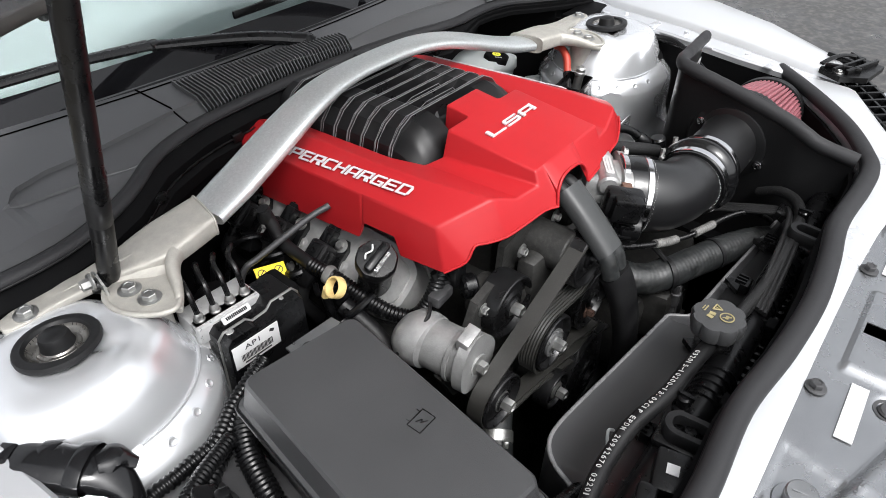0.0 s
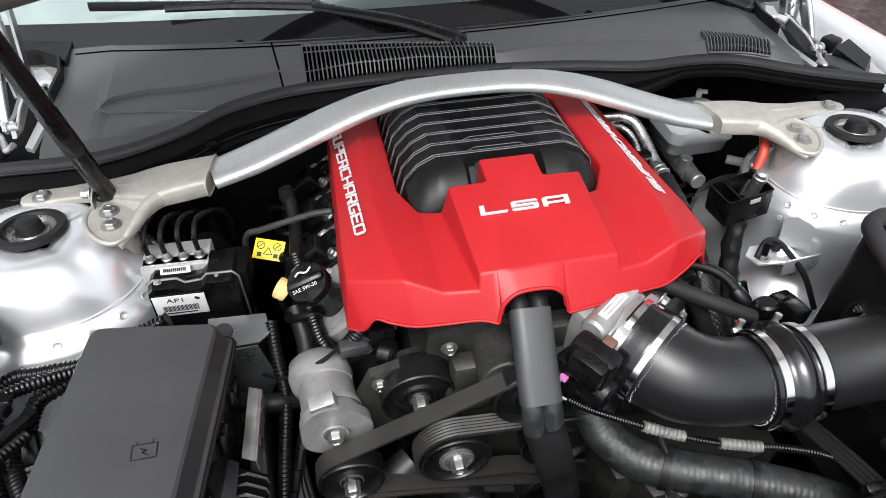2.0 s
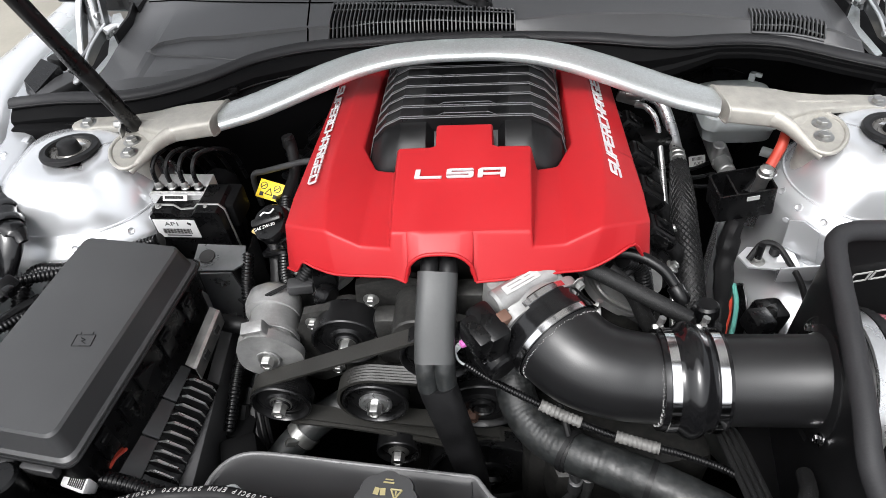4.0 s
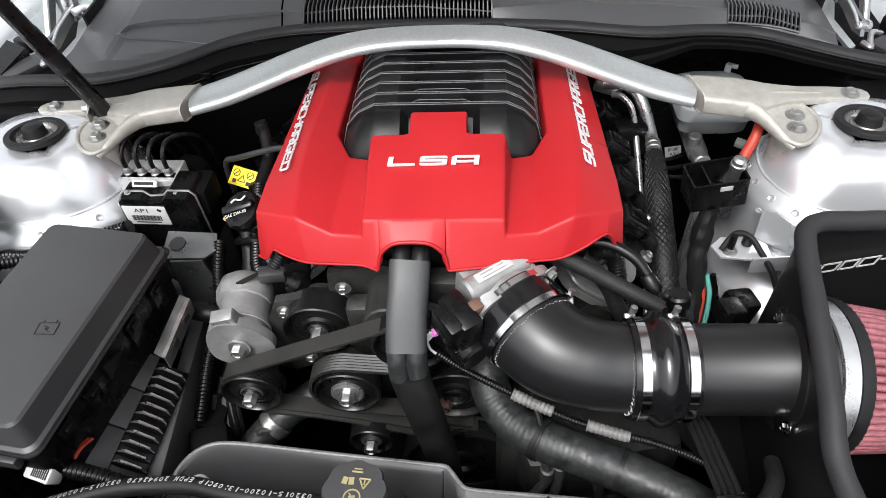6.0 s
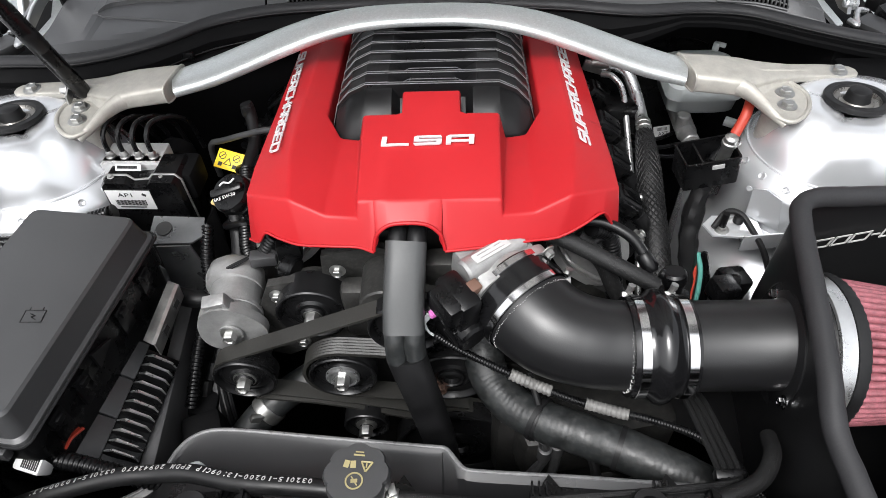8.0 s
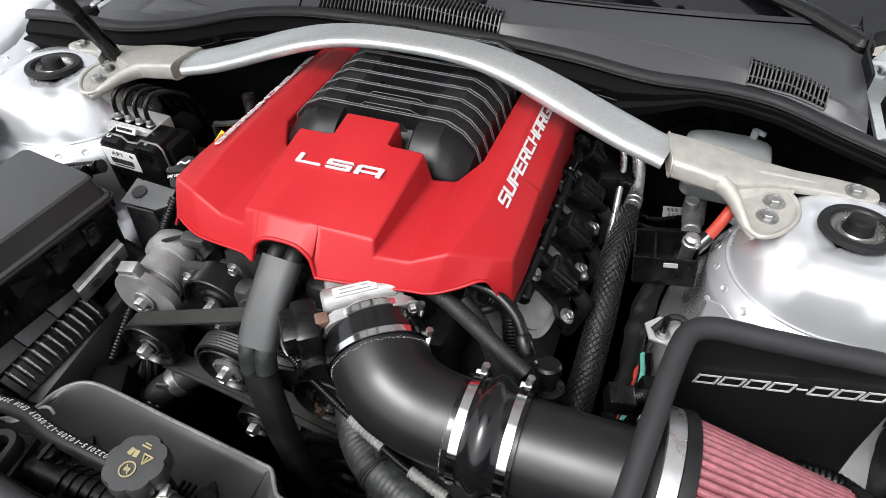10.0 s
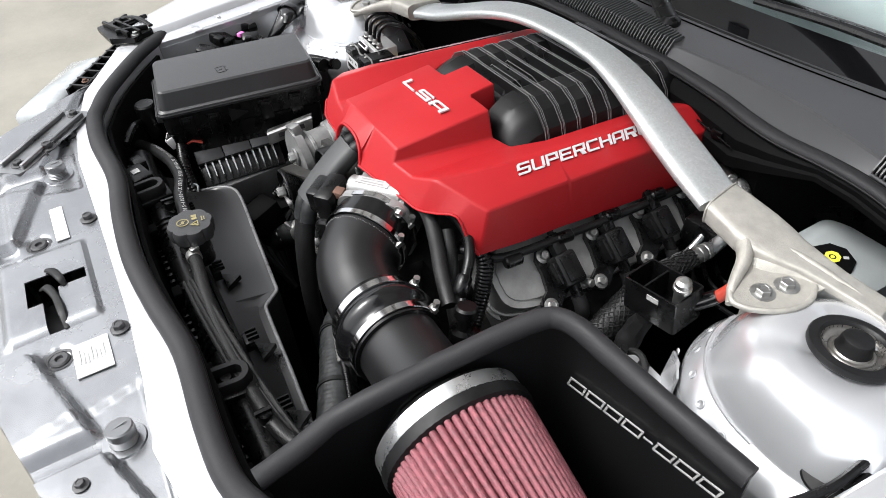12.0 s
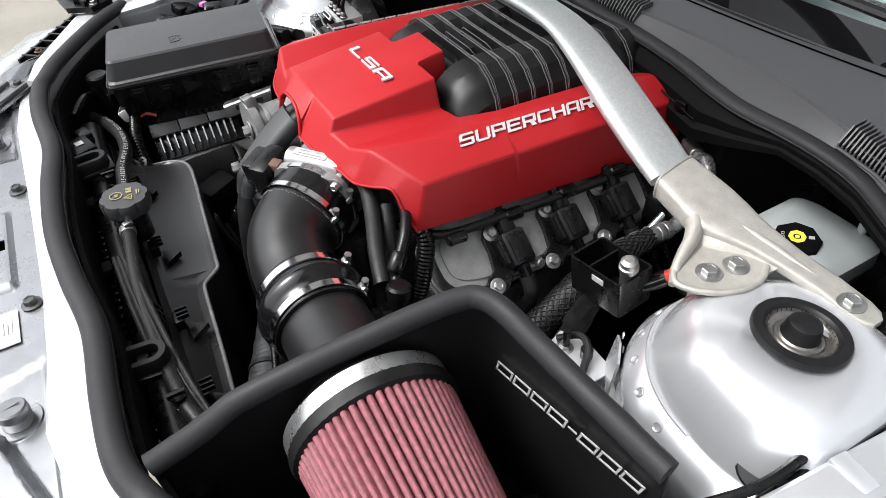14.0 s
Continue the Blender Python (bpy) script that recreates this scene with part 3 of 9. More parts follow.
    for k in range(25):
        a = 2 * math.pi * k / 24
        c, s = math.cos(a), math.sin(a)
        ring.append((side * (0.352 - 0.006 * math.copysign(abs(c) ** 0.5, c)), 0.066 + 0.0318 * math.copysign(abs(c) ** 0.5, c), 0.9665 + 0.0152 * math.copysign(abs(s) ** 0.5, s)))
    tube(b, ring, 0.0014, n=8, straight=True)
    part("lip", b, CAST, brace, angle=60)
    for x, y, z in ((0.4705, 0.0, 0.9555), (0.477, 0.028, 0.9555), (0.564, 0.0745, 0.9565)):
        bolt("bolt", (side * x, y, z), (0, 0, 1), 0.0078, 0.0075, brace)
    # pads down on to the tower
    b = B()
    cyl(b, (side * 0.472, 0.012, 0.88), (side * 0.472, 0.012, 0.944), 0.022, n=16)
    part("spacer", b, CAST, brace)
    b = B()
    cyl(b, (side * 0.564, 0.074, 0.90), (side * 0.564, 0.074, 0.949), 0.012, n=16)
    part("spacer", b, CAST, brace)


bracket(-1)
bracket(1)


# ---- cowl, windscreen and what stands on them ----
cowl = thing("cowl", "dark grey grained plastic cowl panel below the windscreen", "cowl panel", (0, 0.35, 0.9))
SEAL = [(-0.70, 0.112, 0.972), (-0.62, 0.116, 0.976), (-0.53, 0.110, 0.979), (-0.47, 0.118, 0.981), (-0.40, 0.147, 0.984), (-0.33, 0.197, 0.986), (-0.25, 0.225, 0.987), (-0.16, 0.233, 0.988), (-0.06, 0.236, 0.988), (0.06, 0.233, 0.988),
        (0.19, 0.221, 0.987), (0.27, 0.205, 0.986), (0.32, 0.200, 0.985), (0.38, 0.205, 0.984), (0.43, 0.204, 0.983), (0.48, 0.194, 0.981), (0.55, 0.162, 0.976), (0.61, 0.138, 0.972), (0.69, 0.117, 0.966)]


def seal_y(x):
    for (x0, y0, _), (x1, y1, _) in zip(SEAL[:-1], SEAL[1:]):
        if x0 <= x <= x1:
            return y0 + (y1 - y0) * (x - x0) / (x1 - x0)
    return 0.12


CREASE = [(-0.66, 0.19), (-0.505, 0.212), (-0.487, 0.231), (-0.445, 0.243), (-0.39, 0.243), (-0.326, 0.253), (-0.258, 0.262), (-0.154, 0.258), (0.088, 0.256), (0.203, 0.262), (0.317, 0.256), (0.427, 0.231), (0.50, 0.207), (0.56, 0.184), (0.66, 0.15)]
FOLD = [(-0.66, 0.188), (-0.505, 0.2115), (-0.421, 0.200), (-0.343, 0.192), (-0.33, 0.19)]


def along(line, x):
    """The height of a line of (x, y) pairs at x."""
    for (x0, y0), (x1, y1) in zip(line[:-1], line[1:]):
        if x <= x1:
            return y0 + (y1 - y0) * max(0, x - x0) / (x1 - x0)
    return line[-1][1]


def cowl_lines(x):
    """Front edge, lower fold, upper crease and glass edge of the cowl at x."""
    front = seal_y(x) + 0.008
    glass = 0.335 + 0.16 * x * x
    fold = max(front + 0.002, along(FOLD, x)) if x < -0.325 else front + 0.002
    return front, fold, max(fold + 0.0008, along(CREASE, x)), glass


def cowl_z(x, y):
    front, fold, crease, glass = cowl_lines(x)
    end = max(0, min(1, (-0.36 - x) / 0.06))
    low = 0.986 + (0.0030 - 0.0095 * (1 - max(0, min(1, (y - front) / 0.026)))) * end
    tip = max(0, min(1, (x + 0.507) / 0.012)) * max(0, min(1, (0.60 - x) / 0.06))
    zf, zc = low + 0.002 + 0.0022 * end, 1.0035 + 0.004 * math.exp(-((x - 0.2) / 0.2) ** 2)
    step = 0.0032 + 0.0028 * max(0, min(1, (-0.20 - x) / 0.1))
    if y < fold:
        z = low + 0.0012 * max(0, y - front) / max(0.001, fold - front)
    elif y < crease:
        z = zf + (zc - step - zf) * min(1, (y - fold) / max(0.0004, crease - fold - 0.0012))
    else:
        z = zc + (1.0135 - zc) * min(1, (y - crease) / (glass - crease))
    plain = low + 0.026 * max(0, min(1, (y - front) / max(0.06, glass - front))) ** 1.15
    return plain + (z - plain) * tip - 0.018 * max(0, abs(x) - 0.5) / 0.2


b = B()
xs = [-0.572 + 1.144 * i / 132 for i in range(133)]
rows = [[] for _ in range(25)]
for x in xs:
    f0, f1, f2, f3 = cowl_lines(x)
    ys = [f0 + (f1 - f0 - 0.0008) * k / 7 for k in range(8)] + [f1 + (f2 - f1 - 0.0008) * k / 5 for k in range(6)] + [f2 + (f3 - f2) * k / 10 for k in range(11)]
    for r, y in zip(rows, ys):
        r.append((x, y, cowl_z(x, y)))
sheet(b, rows, 0.003)
part("skin", b, COWL, cowl, angle=6)
b = B()
tube(b, [(-0.252 - 0.0008 * k, 0.238 + 0.0072 * k, cowl_z(-0.252, 0.238 + 0.0072 * k) + 0.0003) for k in range(15)], 0.0014, n=6, per=2)
part("panel_joint", b, VOID, cowl)
b = B()
tube(b, [(x, 0.318 + 0.16 * x * x, cowl_z(x, 0.318 + 0.16 * x * x) + 0.0004) for x in [-0.56 + 0.028 * k for k in range(41)]], 0.0012, n=6, per=2)
part("panel_joint", b, VOID, cowl)


def grille(name, x0, x1, n, depth0, depth1):
    """A row of upright slats across the cowl, on a near-black sheet in place of the slots' shade."""
    def span(x):
        q = (x - x0) / (x1 - x0)
        y0 = seal_y(x) + 0.011
        return y0, y0 + depth0 + (depth1 - depth0) * q
    g = B()
    rows = []
    for i in range(25):
        x = x0 + (x1 - x0) * i / 24
        y0, y1 = span(x)
        yc = min(y1 - 0.002, max(y0 + 0.002, along(CREASE, x)))
        rows.append([(x, y, cowl_z(x, y) + 0.0016) for y in (y0, (y0 + yc) / 2, yc, (yc + y1) / 2, y1)])
    sheet(g, rows, 0.0006)
    base = part(name, g, VOID, cowl, "dark slotted air grille", angle=5)
    for i in range(n):
        x = x0 + (x1 - x0) * i / (n - 1)
        y0, y1 = span(x)
        yc = min(y1 - 0.002, max(y0 + 0.002, along(CREASE, x)))
        s = B()
        loft(s, [[(x - 0.0011, y, cowl_z(x, y) + 0.001), (x + 0.0011, y, cowl_z(x, y) + 0.001), (x + 0.0009, y, cowl_z(x, y) + 0.0072), (x - 0.0009, y, cowl_z(x, y) + 0.0072)] for y in (y0, yc, y1)])
        part("slat", s, COWL, base)
    s = B()
    for q in (0.22, 0.78):
        line = []
        for i in range(9):
            x = x0 + (x1 - x0) * i / 8
            y0, y1 = span(x)
            y = y0 + (y1 - y0) * q
            line.append((x, y, cowl_z(x, y) + 0.0028))
        tube(s, line, 0.0011, n=6, per=3)
    part("cross_rail", s, COWL, base)
    s = B()
    for ends in (lambda x: span(x)[0] - 0.001, lambda x: span(x)[1] + 0.001):
        tube(s, [(x, ends(x), cowl_z(x, ends(x)) + 0.003) for x in [x0 + (x1 - x0) * i / 12 for i in range(13)]], 0.0019, n=6, per=2)
    part("frame_rail", s, COWL, base)


grille("air_grille", -0.217, 0.078, 46, 0.078, 0.032)
grille("air_grille", 0.428, 0.522, 19, 0.034, 0.020)

seal = thing("cowl_seal", "long black foam seal along the cowl edge", "seal", (0, 0.2, 0.98))
b = B()
tube(b, SEAL, 0.0085, n=14, per=6, oval=(1.15, 0.95))
part("bulb", b, SEALR, seal, angle=60)
b = B()
tube(b, [(x, y + 0.0085, z + 0.0025) for x, y, z in SEAL], 0.0026, n=8, per=6, oval=(1.0, 1.3))
part("grip_strip", b, RUBBER, seal, angle=60)
b = B()
tube(b, [(x, y - 0.0098, z - 0.0015) for x, y, z in SEAL], 0.0016, n=8, per=6)
part("lower_lip", b, RUBBER, seal, angle=60)
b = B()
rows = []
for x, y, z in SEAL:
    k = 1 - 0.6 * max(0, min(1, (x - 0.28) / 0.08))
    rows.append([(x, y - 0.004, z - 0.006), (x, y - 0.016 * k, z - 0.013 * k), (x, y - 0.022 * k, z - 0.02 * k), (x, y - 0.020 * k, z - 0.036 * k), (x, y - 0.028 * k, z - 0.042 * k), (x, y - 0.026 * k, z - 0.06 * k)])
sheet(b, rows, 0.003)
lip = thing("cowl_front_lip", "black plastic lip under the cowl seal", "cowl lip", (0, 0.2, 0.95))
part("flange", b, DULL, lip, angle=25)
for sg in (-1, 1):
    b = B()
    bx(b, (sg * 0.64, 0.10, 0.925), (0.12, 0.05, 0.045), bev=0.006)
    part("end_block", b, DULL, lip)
for x in (-0.36, -0.2, -0.05, 0.1, 0.24):
    b = B()
    y = seal_y(x)
    bx(b, (x, y - 0.024, 0.957), (0.018, 0.008, 0.014), (0, 0, 0), 0.002)
    part("clip", b, PLASTIC, lip)
b = B()
tube(b, [(x, y - 0.027, z - 0.030) for x, y, z in SEAL if x < 0.3], 0.0014, n=8, per=4)
part("rib", b, PLASTIC, lip, angle=60)

# windscreen
def glass_at(x, s, lift=0.0):
    """A place on the glass, s metres up from its lower edge."""
    return (x * (1 - 0.10 * s), 0.335 + 0.16 * x * x + 0.883 * s, 1.012 + 0.469 * s - 0.02 * x * x + lift)


ws = thing("windscreen", "sloping tinted glass windscreen with a black lower border", "windscreen", (0, 0.5, 1.0))
gx = [-0.76 + 1.52 * i / 20 for i in range(21)]
b = B()
sheet(b, [[glass_at(x, s) for x in gx] for s in (0.052, 0.2, 0.4, 0.7, 1.0)], 0.004)
part("pane", b, GLASS, ws, angle=60).visible_shadow = False
b = B()
sheet(b, [[glass_at(x, s) for x in gx] for s in (-0.01, 0.02, 0.052)], 0.004)
part("border", b, FRIT, ws)
b = B()
tube(b, [glass_at(x, -0.006, 0.002) for x in gx], 0.004, n=8, per=3)
part("rubber_strip", b, RUBBER, ws)
# Added sheet, unseen itself: its pale colour imitates sky reflected in the glass.
b = B()
sheet(b, [[glass_at(x * 0.98, s, -0.05 - 0.01 * (i % 2)) for x in gx] for i, s in enumerate((0.03, 0.12, 0.2, 0.3, 0.4, 0.5, 0.62, 0.75, 0.95))], 0.004)
single("sunshade", b, GLASSBACK, "pale folded sheet added behind the windscreen for its sky sheen", "sunshade")


def wiper(pivot, joint, tip, label):
    t = thing("wiper", label, "wiper", pivot, group="wipers")
    p, j, e = Vector(pivot), Vector(joint), Vector(tip)
    b = B()
    lathe(b, [(0.017, -0.03), (0.019, 0.0), (0.017, 0.012), (0.008, 0.018)], p, (0, -0.1, 1), 20)
    part("pivot_cap", b, PLASTIC, t)
    b = B()
    tube(b, [p + Vector((0, 0, 0.008)), p.lerp(j, 0.4) + Vector((0, 0, 0.012)), j], [0.016, 0.0135, 0.011], n=12, oval=(1, 0.7))
    part("arm", b, PLASTIC, t)
    b = B()
    tube(b, [j, j.lerp(e, 0.5) + Vector((0, 0, 0.004)), e], [0.009, 0.008, 0.007], n=8, oval=(1, 0.8))
    part("rod", b, PLASTIC, t)
    b = B()
    q = Vector((0, 0.022, -0.004))
    tube(b, [j + q, j.lerp(e, 0.6) + q, e + (e - j) * 0.5 + q], 0.005, n=6, oval=(0.7, 1.6))
    part("blade", b, RUBBER, t)
    bx(b2 := B(), tuple(j), (0.016, 0.018, 0.016), bev=0.003)
    part("hinge_block", b2, PLASTIC, t)


wiper((0.026, 0.298, 1.004), (-0.185, 0.402, 1.038), (-0.42, 0.412, 1.050), "black wiper arm resting along the windscreen base")
wiper((0.565, 0.335, 1.000), (0.37, 0.415, 1.042), (0.10, 0.392, 1.046), "second black wiper arm lying on the windscreen")


def steel_hinge(side):
    t = thing("steel_hinge", "silver steel bonnet hinge beside the cowl", "hinge", (side * 0.62, 0.28, 0.95), group="bonnet hinges")
    flip = Matrix.Diagonal((side, 1, 1, 1))

    def at(x, y, z):
        return (side * x, y, z)

    def plate(pts, x, thick=0.004):
        """A flat link cut from sheet, standing upright along the car."""
        k = B()
        prism(k, [(y, z) for y, z in pts], thick, flip @ frame_of((x, 0, 0), (0, 1, 0), (0, 0, 1)), 0.0012)
        return k

    b = B()
    prism(b, [(0.583, 0.150), (0.594, 0.158), (0.592, 0.235), (0.612, 0.290), (0.610, 0.325), (0.590, 0.328), (0.575, 0.296), (0.579, 0.235)], 0.006, flip @ pose(0, 0, 0.975), 0.002)
    part("mount_plate", b, GALV, t)
    b = B()
    prism(b, [(0.578, 0.300), (0.600, 0.335), (0.612, 0.330), (0.600, 0.295)], 0.026, flip @ pose(0, 0, 0.980), 0.003)
    part("mount_foot", b, GALV, t)
    part("lower_link", plate([(0.188, 0.978), (0.200, 0.998), (0.222, 0.998), (0.262, 1.004), (0.285, 1.008), (0.294, 0.998), (0.286, 0.986), (0.262, 0.984), (0.215, 0.974)], 0.612, 0.006), STEEL, t)
    b = B()
    tube(b, [at(0.608, 0.190, 0.990), at(0.608, 0.222, 1.001), at(0.608, 0.262, 1.007), at(0.606, 0.286, 1.010)], 0.0022, n=8)
    part("link_edge", b, WHITEP, t)
    part("long_arm", plate([(0.226, 0.968), (0.250, 0.964), (0.290, 1.004), (0.318, 1.032), (0.350, 1.062), (0.376, 1.16), (0.352, 1.16), (0.318, 1.068), (0.275, 1.028)], 0.640), STEEL, t)
    b = B()
    tube(b, [at(0.637, 0.226, 0.968), at(0.637, 0.275, 1.029), at(0.637, 0.318, 1.069), at(0.637, 0.352, 1.16)], 0.0034, n=8)
    part("arm_edge", b, WHITEP, t)
    b = B()
    tube(b, [at(0.628, 0.292, 0.985), at(0.629, 0.299, 1.012), at(0.630, 0.312, 1.040), at(0.634, 0.345, 1.13)], 0.0098, n=14, oval=(1, 0.8))
    part("short_arm", b, SATINALU, t)
    part("rear_link", plate([(0.278, 0.986), (0.294, 0.986), (0.318, 1.04), (0.345, 1.12), (0.332, 1.125), (0.300, 1.044)], 0.606), STEEL, t)
    for q in ((0.622, 0.200, 0.988), (0.602, 0.284, 0.998), (0.640, 0.238, 0.972), (0.632, 0.302, 1.016)):
        b = B()
        c = Vector(at(*q))
        lathe(b, [(0.0085, -0.003), (0.0085, 0.003), (0.0062, 0.004), (0.0062, 0.0145), (0.005, 0.016), (0.001, 0.016)], c, (-side, -0.25, 0.2), 16)
        part("pivot_pin", b, SATINALU, t)
    b = B()
    tube(b, [at(0.600, 0.268, 1.006), at(0.588, 0.284, 1.008), at(0.576, 0.290, 1.004), at(0.572, 0.302, 1.000)], [0.009, 0.0075, 0.007, 0.005], n=12, oval=(1, 0.6))
    part("hook", b, WHITEP, t)
    b = B()
    tube(b, [at(0.668, 0.232, 0.958), at(0.652, 0.228, 0.962), at(0.640, 0.205, 0.962), at(0.628, 0.178, 0.966), at(0.622, 0.192, 0.966)], 0.0045, n=10)
    part("cable_clip", b, SATINALU, t)
    b = B()
    loft(b, [[at(0.728, 0.185, 0.945), at(0.690, 0.158, 0.945), at(0.690, 0.158, 0.962), at(0.724, 0.190, 0.966)], [at(0.728, 0.24, 0.945), at(0.672, 0.222, 0.945), at(0.676, 0.222, 0.972), at(0.718, 0.245, 0.974)]])
    soft_edges(b, 0.003)
    part("corner_block", b, PLASTIC, t)
    b = B()
    bx(b, at(0.672, 0.186, 0.952), (0.040, 0.070, 0.018), (0, 0, side * 34), 0.004)
    part("grey_wedge", b, GREY, t)
    b = B()
    bx(b, at(0.700, 0.262, 0.958), (0.030, 0.028, 0.026), (0, 0, side * 20), 0.006)
    part("stop_block", b, RUBBER, t)
    # black flap that wraps the cowl's end behind the mount
    b = B()
    sheet(b, [[at(x, y, z + 0.024 * k) for x, y, z in ((0.572, 0.250, 0.986), (0.566, 0.300, 0.992), (0.574, 0.345, 0.996), (0.605, 0.368, 0.998), (0.650, 0.372, 0.996))] for k in (0, 0.5, 1)], 0.004)
    part("rubber_flap", b, RUBBER, t, angle=50)
    b = B()
    prism(b, [(0.566, 0.335), (0.590, 0.362), (0.660, 0.370), (0.69, 0.42), (0.66, 0.48), (0.57, 0.44)], 0.012, flip @ pose(0, 0, 1.002), 0.003)
    part("flap_top", b, RUBBER, t)
    b = B()
    prism(b, [(0.598, 0.12), (0.70, 0.12), (0.72, 0.46), (0.60, 0.46)], 0.004, flip @ pose(0, 0, 0.925), 0.001)
    part("gutter_floor", b, DULL, t)


steel_hinge(-1)
steel_hinge(1)

# open bonnet above the cowl
bonnet = thing("bonnet", "open bonnet with charcoal underside and rubber rear edge", "bonnet", (0, 0.35, 1.12))


def bonnet_at(x, s, lift=0.0):
    """A place on the bonnet's underside, s metres forward from its rear edge, along the slope."""
    a = abs(x)
    y0 = 0.43 - 0.7 * a * a - 0.05 * max(0, a - 0.4)
    w = 1 - 0.06 * s * s
    return (x * w, y0 - 0.656 * s - lift * 0.755, 1.15 + 0.755 * s + 0.02 * a * a - 0.04 * s * s + lift * 0.656)


bxs = [-0.70 + 0.07 * i for i in range(21)]
b = B()
sheet(b, [[bonnet_at(x, s) for x in bxs] for s in (0, 0.06, 0.2, 0.4, 0.6, 0.8, 0.96)], 0.004)
part("lining", b, LINING, bonnet, "charcoal moulded underside", angle=50)
b = B()
sheet(b, [[bonnet_at(x, s, 0.03) for x in bxs] for s in (-0.01, 0.06, 0.2, 0.4, 0.6, 0.8, 0.97)], 0.002)
part("outer_skin", b, SILVER, bonnet, angle=50)
b = B()
tube(b, [bonnet_at(x, 0.0, 0.008) for x in bxs], 0.016, n=12, per=4, oval=(1, 0.8))
part("rear_edge", b, EDGER, bonnet, "greyish rubber rear edge", angle=60)
for x in (-0.335, 0.335):
    b = B()
    cyl(b, bonnet_at(x, -0.004, 0.0), bonnet_at(x, -0.004, -0.03), 0.012, 0.008, 14, 0.002)
    part("bump_stop", b, RUBBER, bonnet)
for x in (-0.45, 0, 0.45):
    b = B()
    tube(b, [bonnet_at(x * (1 - 0.5 * s), s, -0.002) for s in (0.08, 0.3, 0.6, 0.9)], 0.03, n=10, oval=(1, 0.4))
    part("stiffener", b, LINING, bonnet, angle=60)

# gas strut that holds the bonnet
gs = thing("gas_strut", "black gas strut holding up the bonnet", "gas strut", (-0.481, 0.056, 0.955))
d = Vector((-0.007, -0.375, 0.927))
p = Vector((-0.481, 0.058, 0.960))
b = B()
lathe(b, [(0.006, 0), (0.0105, 0.002), (0.0115, 0.012), (0.0115, 0.17), (0.0105, 0.172), (0.0105, 0.52), (0.0085, 0.524)], p, d, 22)
part("cylinder", b, PLASTIC, gs)
b = B()
lathe(b, [(0.0045, 0.52), (0.0045, 1.03), (0.009, 1.032), (0.009, 1.06)], p, d, 14)
part("rod", b, ZINC, gs)
b = B()
lathe(b, [(0.0114, 0.100), (0.0117, 0.1005), (0.0117, 0.134), (0.0114, 0.1345)], p, d, 22, caps=False)
part("printed_band", b, RUBBER, gs)
b = B()
lathe(b, [(0.007, 0), (0.009, 0.006), (0.009, 0.014), (0.006, 0.02)], p + Vector((-0.002, 0, -0.004)), (-1, 0, 0.05), 14)
part("ball_socket", b, PLASTIC, gs)
br = thing("strut_bracket", "bent steel bracket for the gas strut", "bracket", (-0.5, 0.05, 0.95))
b = B()
prism(b, [(0, 0), (0.035, 0), (0.04, 0.012), (0.034, 0.024), (0.018, 0.029), (0.004, 0.022)], 0.0025, frame_of((-0.498, 0.034, 0.946), (0.1, 1, 0), (0, 0, 1)), 0.0008)
bx(b, (-0.515, 0.03, 0.9475), (0.036, 0.02, 0.0025), (0, 0, 20), 0.0006)
part("plate", b, ZINC, br)
bolt("bolt", (-0.500, 0.058, 0.965), (-1, 0, 0.1), 0.006, 0.012, br)


# ---- radiator support and front edge ----
FRONT = [(-0.70, -0.325, 0.920), (-0.67, -0.36, 0.922), (-0.595, -0.425, 0.924), (-0.48, -0.497, 0.925), (-0.42, -0.522, 0.926), (-0.38, -0.535, 0.926), (-0.3, -0.540, 0.926), (-0.19, -0.534, 0.926), (-0.09, -0.544, 0.926), (0.01, -0.548, 0.926), (0.1, -0.541, 0.926), (0.19, -0.530, 0.926),
         (0.29, -0.534, 0.926), (0.36, -0.532, 0.926), (0.41, -0.514, 0.925), (0.47, -0.482, 0.924), (0.52, -0.446, 0.923), (0.58, -0.394, 0.922), (0.637, -0.339, 0.920), (0.66, -0.315, 0.92)]
b = B()
tube(b, FRONT, 0.0115, n=14, per=6, oval=(1.1, 1.0))
fseal = thing("front_seal", "thick black rubber seal along the front edge", "seal", (0, -0.54, 0.92))
part("bulb", b, SEALR, fseal, angle=60)
b = B()
tube(b, [(x, y - 0.0115, z - 0.0045) for x, y, z in FRONT], 0.0028, n=8, per=6)
part("grip_strip", b, RUBBER, fseal, angle=60)
b = B()
tube(b, [(x, y + 0.0118, z - 0.004) for x, y, z in FRONT], 0.0018, n=8, per=6)
part("inner_lip", b, RUBBER, fseal, angle=60)
fl = [Vector(q) for q in FRONT]


def front_y(x):
    for a, c in zip(fl[:-1], fl[1:]):
        if a.x <= x <= c.x:
            return a.y + (c.y - a.y) * (x - a.x) / (c.x - a.x)
    return fl[0].y


def edge_y(x):
    """Where the white lip meets the grey panel."""
    for (x0, y0), (x1, y1) in zip(LIPEDGE[:-1], LIPEDGE[1:]):
        if x <= x1:
            return min(front_y(x) - 0.014, y0 + (y1 - y0) * max(0, x - x0) / (x1 - x0))
    return min(front_y(x) - 0.014, LIPEDGE[-1][1])


